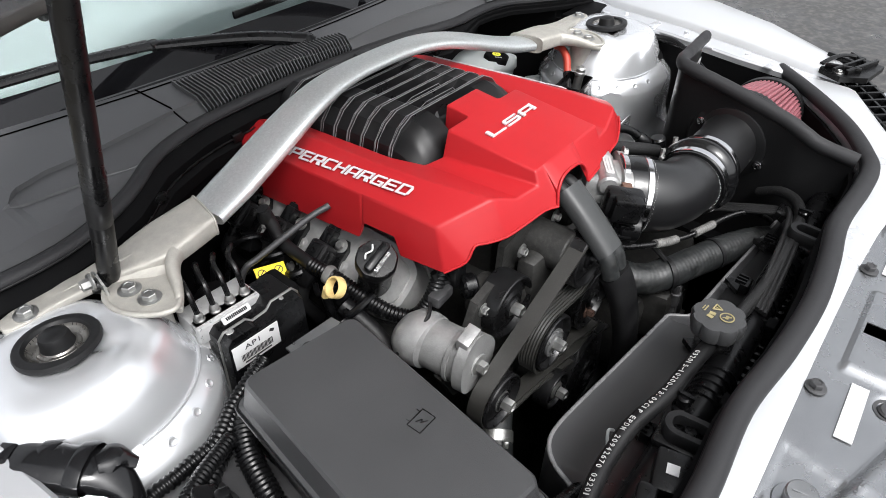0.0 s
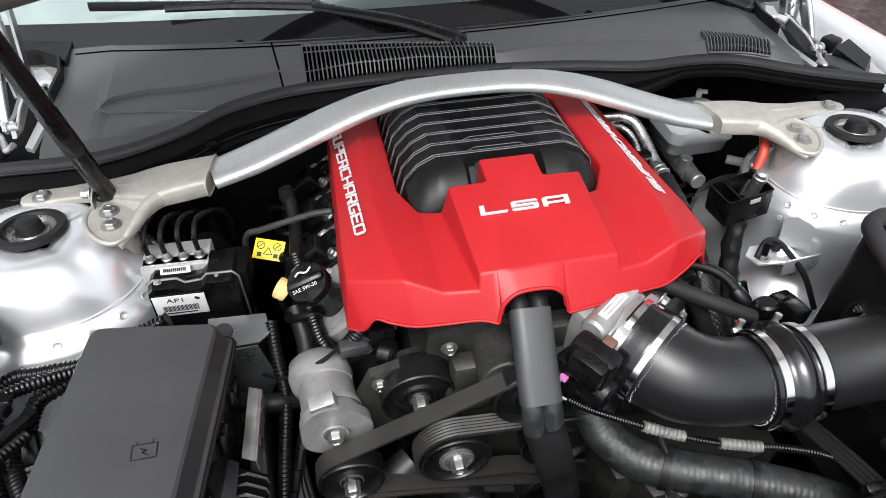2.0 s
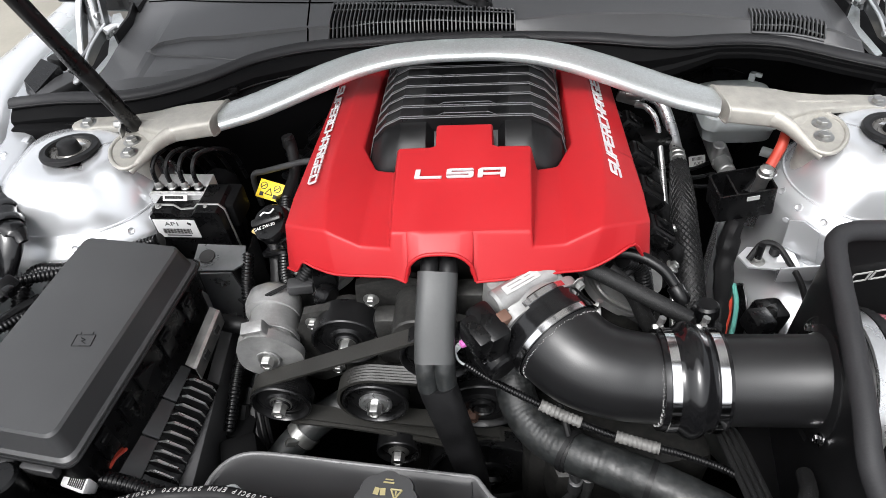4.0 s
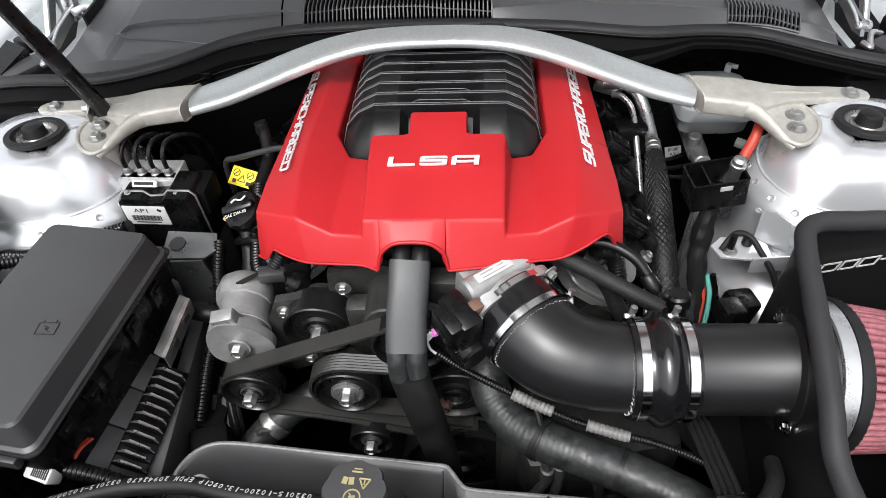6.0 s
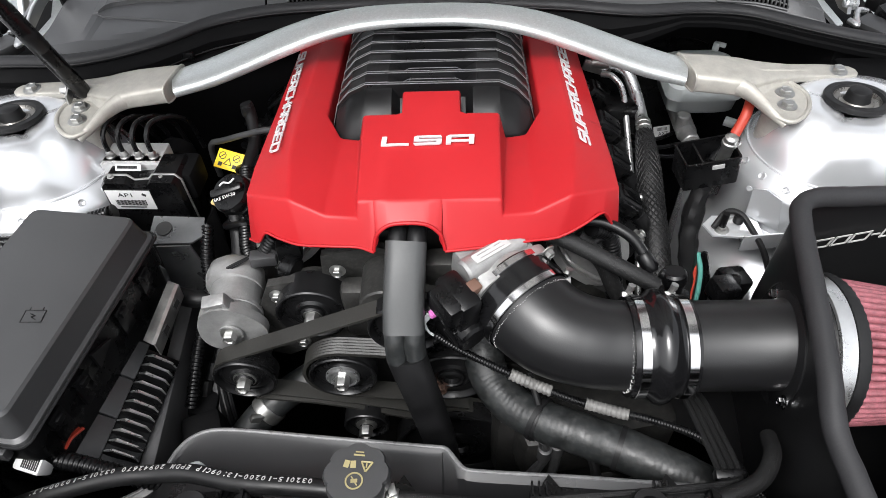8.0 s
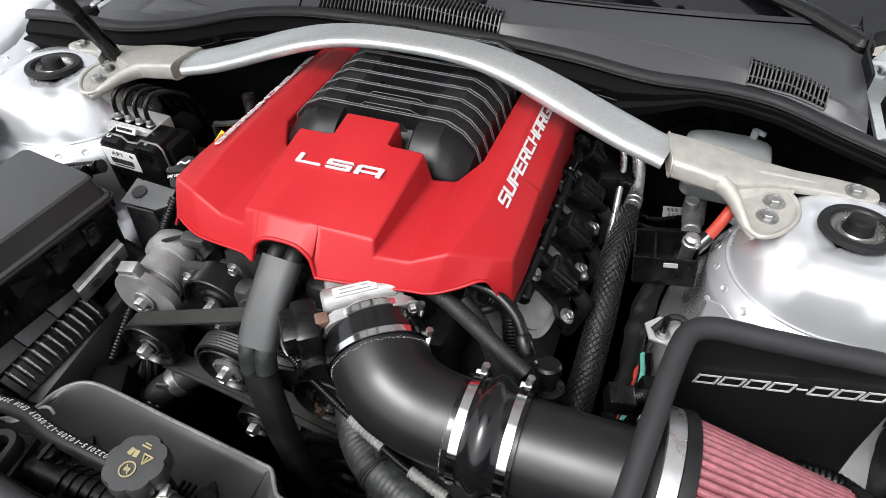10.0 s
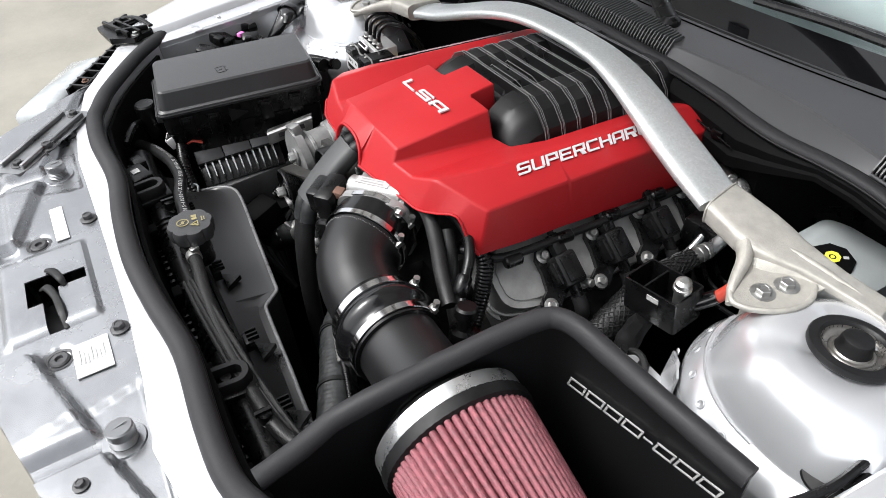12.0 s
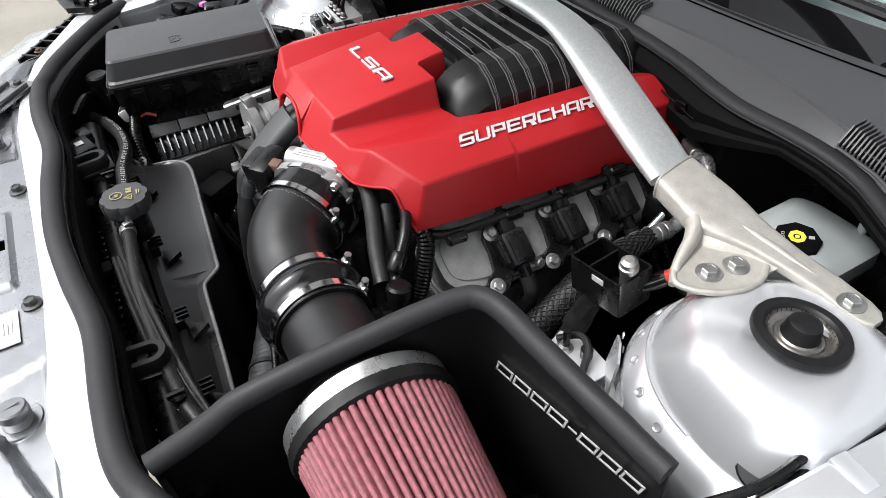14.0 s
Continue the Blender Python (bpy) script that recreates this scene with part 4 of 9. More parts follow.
LIPEDGE = [(-0.66, -0.452), (-0.50, -0.535), (-0.37, -0.566), (-0.28, -0.575), (-0.15, -0.573), (-0.05, -0.572), (0.1, -0.572), (0.2, -0.576), (0.29, -0.585), (0.37, -0.572), (0.50, -0.530), (0.64, -0.450)]
support = thing("radiator_support", "silver steel radiator support panel with pressed shapes", "body panel", (0, -0.6, 0.4), kind="structure")
xs = [-0.66 + 1.30 * i / 130 for i in range(131)]
b = B()
rows = []
for s, dz in ((0, 0.0), (0.15, 0.0), (0.6, 0.003), (0.9, 0.002), (1.0, -0.001)):
    rows.append([(x, front_y(x) + 0.006 + (edge_y(x) - front_y(x) - 0.006) * s, 0.9235 + dz) for x in xs])
rows.insert(0, [(x, front_y(x) + 0.006, 0.86) for x in xs])
sheet(b, rows, 0.002)
part("white_lip", b, WHITEP, support, "white painted lip in front of the seal", angle=40)


def press(x, y):
    """Height of the pressed panel: a raised latch plate, dished screw seats, plateaus and folds."""
    def step(v, e):
        return max(0.0, min(1.0, v / e))
    def band(v, lo, hi, e=0.005):
        return step(v - lo, e) * step(hi - v, e)
    z = 0.9220 - 0.03 * max(0, -0.66 - y)
    z += 0.006 * band(x, -0.073, 0.079, 0.005) * step(-0.594 - y, 0.005) * step(y + 0.70, 0.01)
    for sgn in (-1, 1):
        u = sgn * x
        # long plateau outside the latch, its edge slanting back
        z += 0.013 * step(-(y + 0.664 - 0.31 * (u - 0.110)), 0.009) * band(u, 0.100, 0.249, 0.010)
        z += 0.013 * step(-(y + 0.618 - 0.35 * (u - 0.268)), 0.009) * step(u - 0.264, 0.010)
        z -= 0.0030 * step(u - 0.203 + 0.28 * (y + 0.60), 0.004) * step(-(y + 0.578), 0.004)
        z -= 0.005 * max(0, min(1, (0.017 - math.hypot(u - 0.11 - 0.012 * sgn, y + 0.6475)) / 0.005))
    z -= 0.004 * band(x, -0.33, -0.085, 0.008) * band(y, -0.70, -0.672, 0.008)
    z += 0.0010 * noise.noise(Vector((x * 14, y * 14, 3)))
    return z


def latch_gap(x, y):
    """The openings that are cut through the panel for the bonnet latch."""
    return (-0.010 < x < 0.012 and -0.640 < y < -0.602) or (-0.022 < x < 0.030 and -0.668 < y < -0.634) or (0.022 < x < 0.080 and -0.652 < y < -0.633)


b = B()
PX = [-0.66 + 1.30 * i / 260 for i in range(261)]
rows = [[(x, edge_y(x) - max(0.012, 0.16 - 1.05 * max(0, -x - 0.36) - 0.35 * max(0, x - 0.1)) * j / 60, 0) for x in PX] for j in range(61)]
rows = [[(x, y, press(x, y) - 0.02 * (max(0, abs(x) - 0.42) / 0.25)) for x, y, _ in r] for r in rows]
skin = bmesh.new()
grid = [[skin.verts.new(p) for p in r] for r in rows]
for r0, r1 in zip(grid[:-1], grid[1:]):
    for i in range(len(PX) - 1):
        mid = (r0[i].co + r1[i + 1].co) / 2
        if not latch_gap(mid.x, mid.y):
            skin.faces.new((r0[i], r0[i + 1], r1[i + 1], r1[i]))
for v in [v for v in skin.verts if not v.link_faces]:
    skin.verts.remove(v)
bmesh.ops.recalc_face_normals(skin, faces=skin.faces)
bmesh.ops.solidify(skin, geom=skin.faces[:], thickness=0.0015)
part("pressed_panel", skin, PANEL, support, angle=40)
b = B()
rows = [rows[-1], [(x, y - 0.004, z - 0.03) for x, y, z in rows[-1]], [(x, y + 0.01, z - 0.15) for x, y, z in rows[-1]], [(x, y + 0.06, 0.2) for x, y, z in rows[-1]]]
sheet(b, rows, 0.002)
part("front_face", b, PANEL, support)
for x, y, r in ((0.114, -0.583, 0.0085), (-0.115, -0.583, 0.0085), (-0.322, -0.608, 0.010), (0.30, -0.645, 0.006), (-0.36, -0.575, 0.008)):
    bolt("bolt", (x, y, press(x, y) + 0.001), (0, 0, 1), r * 0.75, r * 0.95, support, GREY)
for x, y in ((0.122, -0.6475), (-0.098, -0.6475)):
    b = B()
    z = press(x, y)
    lathe(b, [(0.0105, 0.0), (0.0105, 0.0035), (0.0085, 0.0052), (0.0045, 0.0052), (0.0035, 0.0022), (0.0005, 0.002)], (x, y, z), (0, 0, 1), 24)
    lathe(b, [(0.0155, 0.0004), (0.0150, 0.0014), (0.0118, 0.0008)], (x, y, z + 0.0022), (0, 0, 1), 28, caps=False)
    part("sunk_screw", b, GREY, support, "socket screw sunk in a dished seat")
for x in (0.262, -0.254):
    z = press(x, -0.606)
    b = B()
    lathe(b, [(0.021, 0.0012), (0.020, 0.003), (0.013, 0.003)], (x, -0.606, z - 0.001), (0, 0, 1), 32, caps=False)
    part("oval_seat", b, PANEL, support)
    b = B()
    prof = []
    for k in range(5):
        prof += [(0.0118, 0.0022 * k), (0.0130, 0.0022 * k + 0.0011)]
    lathe(b, prof + [(0.0135, 0.0115), (0.0132, 0.0185), (0.0118, 0.0200), (0.0005, 0.0202)], (x, -0.606, z), (-0.12, 0.05, 1), 32)
    bx(b, (x - 0.0026, -0.605, z + 0.0203), (0.0012, 0.016, 0.0008), (3, -7, 12))
    part("stop_screw", b, STEEL, support, "slotted bonnet stop screw")
# latch levers in the opening
b = B()
tube(b, [(-0.026, -0.642, 0.930), (-0.014, -0.634, 0.934), (0.004, -0.628, 0.934), (0.012, -0.626, 0.928)], [0.0035, 0.005, 0.0045, 0.003], n=8, oval=(1, 0.6))
part("latch_lever", b, RUBBER, support, "black latch lever")
b = B()
tube(b, [(0.002, -0.652, 0.926), (0.010, -0.644, 0.932), (0.032, -0.637, 0.932), (0.060, -0.634, 0.930), (0.080, -0.634, 0.922)], [0.003, 0.005, 0.0045, 0.005, 0.003], n=8, oval=(1, 0.6))
part("latch_lever", b, RUBBER, support, "black latch lever")
b = B()
bx(b, (0.02, -0.66, 0.80), (0.10, 0.05, 0.16), bev=0.01)
bx(b, (0.0, -0.66, 0.50), (0.03, 0.03, 0.56), bev=0.004)
part("latch_body", b, GREY, support, "steel latch housing below the opening")
for (x, y), w, h, rot in (((-0.126, -0.6185), 0.078, 0.016, 1), ((0.140, -0.615), 0.05, 0.037, 0)):
    b = B()
    bx(b, (x, y, press(x, y) + 0.0022), (w, h, 0.0012), (0, 0, rot))
    s = part("sticker", b, PAPER, support, "blank white paper sticker")
    if h > 0.03:
        k = B()
        for i in range(7):
            bx(k, (x - 0.004 + 0.003 * (i % 3), y - 0.012 + i * 0.004, press(x, y) + 0.0032), (0.022 - 0.004 * (i % 3), 0.0012, 0.0006), (0, 0, rot))
        part("print", k, PRINT, s)
ms = frame_of((-0.352, -0.608, 0.929), (0.75, -0.66, 0), (0.66, 0.75, 0))
b = B()
prism(b, [(-0.085, -0.016), (-0.078, -0.024), (0.080, -0.028), (0.092, -0.02), (0.092, 0.02), (0.080, 0.026), (-0.078, 0.024), (-0.085, 0.016)], 0.004, ms, 0.001)
stay = part("stay", b, STEEL, support, "dark steel stay bolted to the panel")
for y in (-0.017, 0.017):
    b = B()
    bx(b, (0.004, y, 0.007), (0.15, 0.006, 0.008), bev=0.002, m=ms)
    part("fold", b, STEEL, stay)
for q in ((-0.072, 0.0), (0.07, 0.004)):
    bolt("bolt", ms @ Vector((q[0], q[1], 0.004)), (0, 0, 1), 0.0065, 0.007, support, GREY)


def corner_bracket(side):
    t = thing("corner_bracket", "black plastic bracket on the fender's front corner", "bracket", (side * 0.73, -0.42, 0.9), group="fender corner brackets")
    flip = Matrix.Diagonal((-side, 1, 1, 1))
    b = B()
    prism(b, [(-0.055, -0.03), (0.02, -0.045), (0.058, -0.015), (0.05, 0.03), (-0.01, 0.045), (-0.06, 0.02)], 0.010, flip @ pose(-0.697, -0.424, 0.931, 0, 0, 20), 0.003)
    part("plate", b, PLASTIC, t)
    for q, sz, rot in (((-0.697, -0.440, 0.945), (0.095, 0.007, 0.010), 20), ((-0.690, -0.418, 0.945), (0.090, 0.006, 0.010), 20), ((-0.715, -0.401, 0.945), (0.007, 0.055, 0.010), 20), ((-0.672, -0.414, 0.945), (0.006, 0.060, 0.010), -12), ((-0.740, -0.424, 0.944), (0.006, 0.045, 0.009), 48)):
        b = B()
        bx(b, q, sz, (0, 0, rot), 0.0018, m=flip)
        part("web", b, PLASTIC, t)
    b = B()
    tube(b, [flip @ Vector(p) for p in ((-0.672, -0.378, 0.944), (-0.700, -0.390, 0.950), (-0.730, -0.406, 0.949), (-0.752, -0.434, 0.942))], 0.005, n=10, oval=(1, 0.6))
    part("rear_lip", b, PLASTIC, t)
    bolt("bolt", flip @ Vector((-0.656, -0.412, 0.940)), (0, 0, 1), 0.005, 0.006, t, ZINC)


for side in (-1, 1):
    corner_bracket(side)


def lamp_bracket(side):
    t = thing("lamp_bracket", "black plastic lattice bracket above the headlamp", "bracket", (side * 0.66, -0.48, 0.6), group="headlamp brackets")
    m = Matrix(((side * 0.81, side * -0.586, 0, side * (0.585 if side > 0 else 0.557)), (0.586, 0.81, 0, -0.555), (0, 0, 1, 0.905), (0, 0, 0, 1)))
    b = B()
    for i in range(7):
        bx(b, (0.012 + 0.028 * i, 0.03, 0), (0.005, 0.085, 0.014), (0, 0, 8), 0.001, m=m)
    for q in (-0.008, 0.02, 0.045, 0.07):
        bx(b, (0.095, q, -0.002), (0.19, 0.005, 0.016), (0, 0, 0), 0.001, m=m)
    bx(b, (0.095, 0.03, -0.010), (0.20, 0.09, 0.004), m=m)
    part("lattice", b, PLASTIC, t)
    for q in ((0.03, 0.012), (0.12, 0.05), (0.17, 0.01)):
        c = m @ Vector((q[0], q[1], 0.006))
        bolt("bolt", c, (0, 0, 1), 0.0042, 0.005, t, COPPER if q[0] < 0.1 else GREY)
    b = B()
    bx(b, (0.06, -0.055, -0.06), (0.22, 0.09, 0.10), (12, 0, 0), 0.02, 3, m=m)
    part("headlamp_lens", b, LENS, t, "cloudy headlamp lens below the bracket")
    b = B()
    bx(b, (0.10, 0.02, -0.36), (0.26, 0.16, 0.68), m=m, bev=0.02)
    part("lamp_housing", b, DULL, t)


lamp_bracket(-1)
lamp_bracket(1)

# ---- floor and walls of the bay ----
# Unseen floor added to close the bay; its near-black stands in for shade.
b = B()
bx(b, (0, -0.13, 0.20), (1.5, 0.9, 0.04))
tagged(single("bay_floor", b, DULL, "near-black sheet closing the bay below the engine", "undertray"), kind="structure")
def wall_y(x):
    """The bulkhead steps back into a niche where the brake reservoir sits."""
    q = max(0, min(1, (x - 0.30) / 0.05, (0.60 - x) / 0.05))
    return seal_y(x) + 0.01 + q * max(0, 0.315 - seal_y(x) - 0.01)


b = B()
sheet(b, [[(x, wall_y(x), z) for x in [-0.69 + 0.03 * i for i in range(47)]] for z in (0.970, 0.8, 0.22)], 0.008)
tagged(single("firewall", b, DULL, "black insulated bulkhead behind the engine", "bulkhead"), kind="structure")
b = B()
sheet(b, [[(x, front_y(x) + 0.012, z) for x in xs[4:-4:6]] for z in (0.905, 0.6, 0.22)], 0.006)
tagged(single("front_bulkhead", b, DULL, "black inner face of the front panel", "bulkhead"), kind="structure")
b = B()
bx(b, (-0.33, -0.26, 0.62), (0.02, 0.30, 0.30), (0, 0, 4), 0.004)
bx(b, (-0.505, -0.25, 0.55), (0.05, 0.34, 0.60), (0, 0, 0), 0.01)
bx(b, (0.50, 0.03, 0.55), (0.06, 0.16, 0.42), (0, 0, 0), 0.02)
tagged(single("frame_rail", b, GREY, "dark steel frame rails low in the bay", "frame rail"), kind="structure")


# ---- engine: red cover ----
CX = 0.010
ARCH = -0.0225   # the arch lies off the cover's centre line
APRON = [(0.112, -0.2295, 0.953), (0.140, -0.2245, 0.9525), (0.168, -0.213, 0.960), (0.191, -0.1995, 0.9645), (0.2050, -0.1940, 0.938), (0.217, -0.186, 0.916)]
APRON_FAR = [(0.112, -0.2335, 0.953), (0.146, -0.2270, 0.949), (0.172, -0.2160, 0.949), (0.187, -0.2080, 0.9495), (0.199, -0.2050, 0.931), (0.217, -0.186, 0.916)]
cover = thing("engine_cover", "bright red moulded plastic engine cover with silver lettering", "engine cover", (CX, 0, 0.87))


def cover_shell():
    bm = bmesh.new()
    top = {}

    def v(u, y, z, side):
        key = (round(u * side, 5), y, z)
        if key not in top:
            top[key] = bm.verts.new((CX + u * side, y, z))
        return top[key]

    for sd in (1, -1):
        def q(*pts):
            vs = [v(*p, sd) for p in pts]
            if len(set(vs)) > 2:
                bm.faces.new(vs if sd > 0 else vs[::-1])
        w = [ARCH * sd + k for k in (0, 0.02, 0.033, 0.0385)]
        P = [(w[0], -0.217, 1.004), (w[1], -0.217, 1.004), (w[2], -0.217, 1.0038), (w[3], -0.217, 1.0036), (0.077, -0.217, 1.003)]
        Q = [(0, -0.081, 1.016), (0.02, -0.081, 1.016), (0.034, -0.081, 1.016), (0.042, -0.081, 1.0158), (0.080, -0.081, 1.015)]
        F = [(w[0], -0.238, 0.990), (w[1], -0.239, 0.988), (w[2], -0.2415, 0.977), (w[3], -0.246, 0.956), (0.079, -0.2375, 0.9555)]
        q(*P, *Q[::-1])
        for i in range(3):
            q(F[i], F[i + 1], P[i + 1], P[i])
        B2, B3 = (0.0783, -0.2243, 0.986), (0.089, -0.080, 0.977)
        q(F[3], F[4], B2, P[4], P[3])
        # tab that runs back over the ribbed casing
        T = [(0, -0.043, 1.021), (0.02, -0.043, 1.021), (0.035, -0.043, 1.021)]
        q(Q[0], Q[1], T[1], T[0])
        q(Q[1], Q[2], (0.035, -0.043, 1.021), T[1])
        q(T[0], T[1], (0.02, -0.041, 0.985), (0, -0.041, 0.985))
        q(T[1], T[2], (0.036, -0.041, 0.985), (0.02, -0.041, 0.985))
        q(T[2], Q[2], (0.037, -0.079, 0.975), (0.036, -0.041, 0.985))
        q(Q[2], Q[3], (0.044, -0.078, 0.975), (0.037, -0.079, 0.975))
        q(Q[3], Q[4], B3, (0.044, -0.078, 0.975))
        # side of the panel and the wing
        IF, I2, I3, I4 = (0.114, -0.070, 0.973), (0.134, -0.030, 0.978), (0.134, 0.16, 0.966), (0.132, 0.225, 0.950)
        KA, KB = (0.113, -0.217, 0.9828), (0.152, -0.2065, 0.9975)
        R1, R2, R3, R4 = (0.164, -0.125, 0.9925), (0.168, -0.045, 0.9875), (0.165, 0.16, 0.974), (0.163, 0.225, 0.962)
        O1, O2, O3, O4 = (0.212, -0.169, 0.9725), (0.211, -0.045, 0.965), (0.207, 0.16, 0.951), (0.205, 0.225, 0.945)
        C1, C2 = (0.172, -0.194, 0.9892), (0.192, -0.1815, 0.981)
        E1, E2, E3 = (0.2124, -0.118, 0.9715), (0.2122, -0.108, 0.9706), (0.2112, -0.052, 0.9656)
        q(P[4], B2, B3, Q[4])
        q(B2, KA, IF, B3)
        q(KA, KB, R1, IF)
        q(IF, R1, R2, I2)
        q(I2, R2, R3, I3)
        q(I3, R3, R4, I4)
        q(KB, C1, C2, O1, E1, R1)
        q(R1, E1, E2, E3, O2, R2)
        q(R2, O2, O3, R3)
        q(R3, O3, O4, R4)
        # front apron with its scalloped lower edge
        G = [F[4], *(APRON if sd > 0 else APRON_FAR)]
        U = [B2, KA, KB, C1, C2, O1]
        q(G[0], G[1], KA, B2)
        q(G[1], G[2], KB, KA)
        q(G[2], G[3], C1, KB)
        q(G[3], G[4], C2, C1)
        q(G[4], G[5], O1, C2)
        q(G[5], G[6], O1)
        # skirt; the one on the right of the car has a cut-out over the oil filler
        cut = 0.026 if sd < 0 else 0.0
        S = [(0.217, -0.186, 0.916), (0.2185, -0.118, 0.908), (0.218, -0.108, 0.907 + cut), (0.217, -0.052, 0.902 + cut), (0.2165, -0.045, 0.900), (0.213, 0.16, 0.876), (0.211, 0.238, 0.867)]
        E = [O1, E1, E2, E3, O2, O3, O4]
        for i in range(6):
            q(S[i], S[i + 1], E[i + 1], E[i])
        # inner drop round the casing and rear end
        D = [(0.085, -0.076, 0.955), (0.113, -0.068, 0.945), (0.132, -0.028, 0.945), (0.132, 0.16, 0.94), (0.130, 0.225, 0.93)]
        for a, c, da, dc in ((B3, IF, D[0], D[1]), (IF, I2, D[1], D[2]), (I2, I3, D[2], D[3]), (I3, I4, D[3], D[4])):
            q(a, c, dc, da)
        q(I4, R4, (0.165, 0.24, 0.868), D[4])
        q(R4, O4, S[6], (0.165, 0.24, 0.868))
    bmesh.ops.recalc_face_normals(bm, faces=bm.faces)
    lim = radians(13)
    es = [e for e in bm.edges if len(e.link_faces) == 2 and e.calc_face_angle(0) > lim and e.calc_length() > 0.010]
    bmesh.ops.bevel(bm, geom=es, offset=0.0036, segments=4, profile=0.5, affect="EDGES", clamp_overlap=False)
    bmesh.ops.solidify(bm, geom=bm.faces[:], thickness=0.0025)
    return bm


part("shell", cover_shell(), RED, cover, angle=38)
b = B()
tube(b, [(CX + ARCH + s * k, y + 0.0008, z) for s, k, y, z in ((-1, 0.0385, -0.246, 0.956), (-1, 0.0372, -0.2445, 0.963), (-1, 0.033, -0.2415, 0.977), (-1, 0.02, -0.239, 0.988), (1, 0.0, -0.238, 0.990), (1, 0.02, -0.239, 0.988), (1, 0.033, -0.2415, 0.977), (1, 0.0372, -0.2445, 0.963), (1, 0.0385, -0.246, 0.956))], 0.0022, n=10)
part("arch_bead", b, RED, cover, angle=60)
for sd in (1, -1):
    b = B()
    tube(b, [(CX + sd * u, y - 0.0006, z) for u, y, z in [(ARCH * sd + 0.0385, -0.246, 0.9555), (0.079, -0.2375, 0.955), *(APRON if sd > 0 else APRON_FAR)]], 0.0017, n=8, per=3)
    part("edge_bead", b, RED, cover, angle=60)
b = B()
block_word(b, "LSA", frame_of((-0.0455, -0.1375, 1.0116), (1, 0.005, 0.01), (0, 1, 0.088)), 0.0365, 0.0315, 0.0138, 0.0022, 0.08)
part("lettering", b, LETTER, cover, "silver raised letters")
for origin, along, upwards in (((0.1967, -0.1093, 0.9834), (-0.004, 1, -0.072), (-1, 0, 0.56)), ((-0.1921, 0.1474, 0.9576), (0.031, -1, 0.092), (1, 0, 0.56))):
    b = B()
    block_word(b, "SUPERCHARGED", frame_of(origin, along, upwards), 0.0217, 0.0189, 0.0150, 0.0014, 0.33)
    part("lettering", b, LETTER, cover, "silver raised letters")

# ---- ribbed black casing in the cover's opening ----
casing = thing("supercharger_lid", "black ribbed plastic supercharger lid inside the red cover", "supercharger lid", (CX, 0.06, 0.93))


def rib_top(u, y):
    a = abs(u)
    z = 1.0165 - 0.06 * (y + 0.02)
    for a0, a1, drop in ((0.083, 0.105, 0.011), (0.105, 0.122, 0.019), (0.122, 0.131, 0.032)):
        z -= drop * max(0, min(1, (a - a0) / (a1 - a0)))
    return z


def casing_z(u, y):
    a = abs(u)
    land = max(0, min(1, (a - 0.041) / 0.009))
    z = rib_top(u, max(y, -0.02)) - 0.0185 + 0.0125 * land
    if y < 0.03 and y > -0.02:
        z += 0.012 * max(0, min(1, (0.034 - a) / 0.006))
    if y < -0.018:
        s = min(1, (-0.018 - y) / 0.058)
        z -= 0.052 * (1 - math.sqrt(max(0, 1 - s * s))) + (0.03 * s * (1 - land))
    return z


us = sorted({round(s * a, 4) for s in (-1, 1) for a in (0, 0.015, 0.028, 0.034, 0.041, 0.0455, 0.05, 0.058, 0.066, 0.074, 0.083, 0.090, 0.098, 0.105, 0.110, 0.116, 0.122, 0.127, 0.131)})
b = B()
ys = [-0.0765, -0.0755, -0.073, -0.069, -0.064, -0.058, -0.050, -0.042, -0.034, -0.026, -0.0185, -0.01] + [0.01 * i for i in range(23)]
rows = [[(CX + u, y, casing_z(u, y)) for u in us] for y in ys]
rows.insert(0, [(CX + u, -0.077, 0.93) for u in us])
sheet(b, rows, 0.003)
part("body", b, RIBBED, casing, angle=24)
for i in range(9):
    y = -0.020 + 0.027 * i
    b = B()
    loft(b, [[(CX + u, y + 0.0022, rib_top(u, y) - 0.030), (CX + u, y + 0.0021, rib_top(u, y) - 0.0008), (CX + u, y + 0.0014, rib_top(u, y)), (CX + u, y - 0.0014, rib_top(u, y)), (CX + u, y - 0.0021, rib_top(u, y) - 0.0008), (CX + u, y - 0.0022, rib_top(u, y) - 0.030)]
             for u in (-0.1312, -0.122, -0.105, -0.083, -0.03, 0, 0.03, 0.083, 0.105, 0.122, 0.1312)])
    part("rib", b, FIN, casing, angle=20)
US = (-0.1312, -0.122, -0.105, -0.083, -0.03, 0, 0.03, 0.083, 0.105, 0.122, 0.1312)
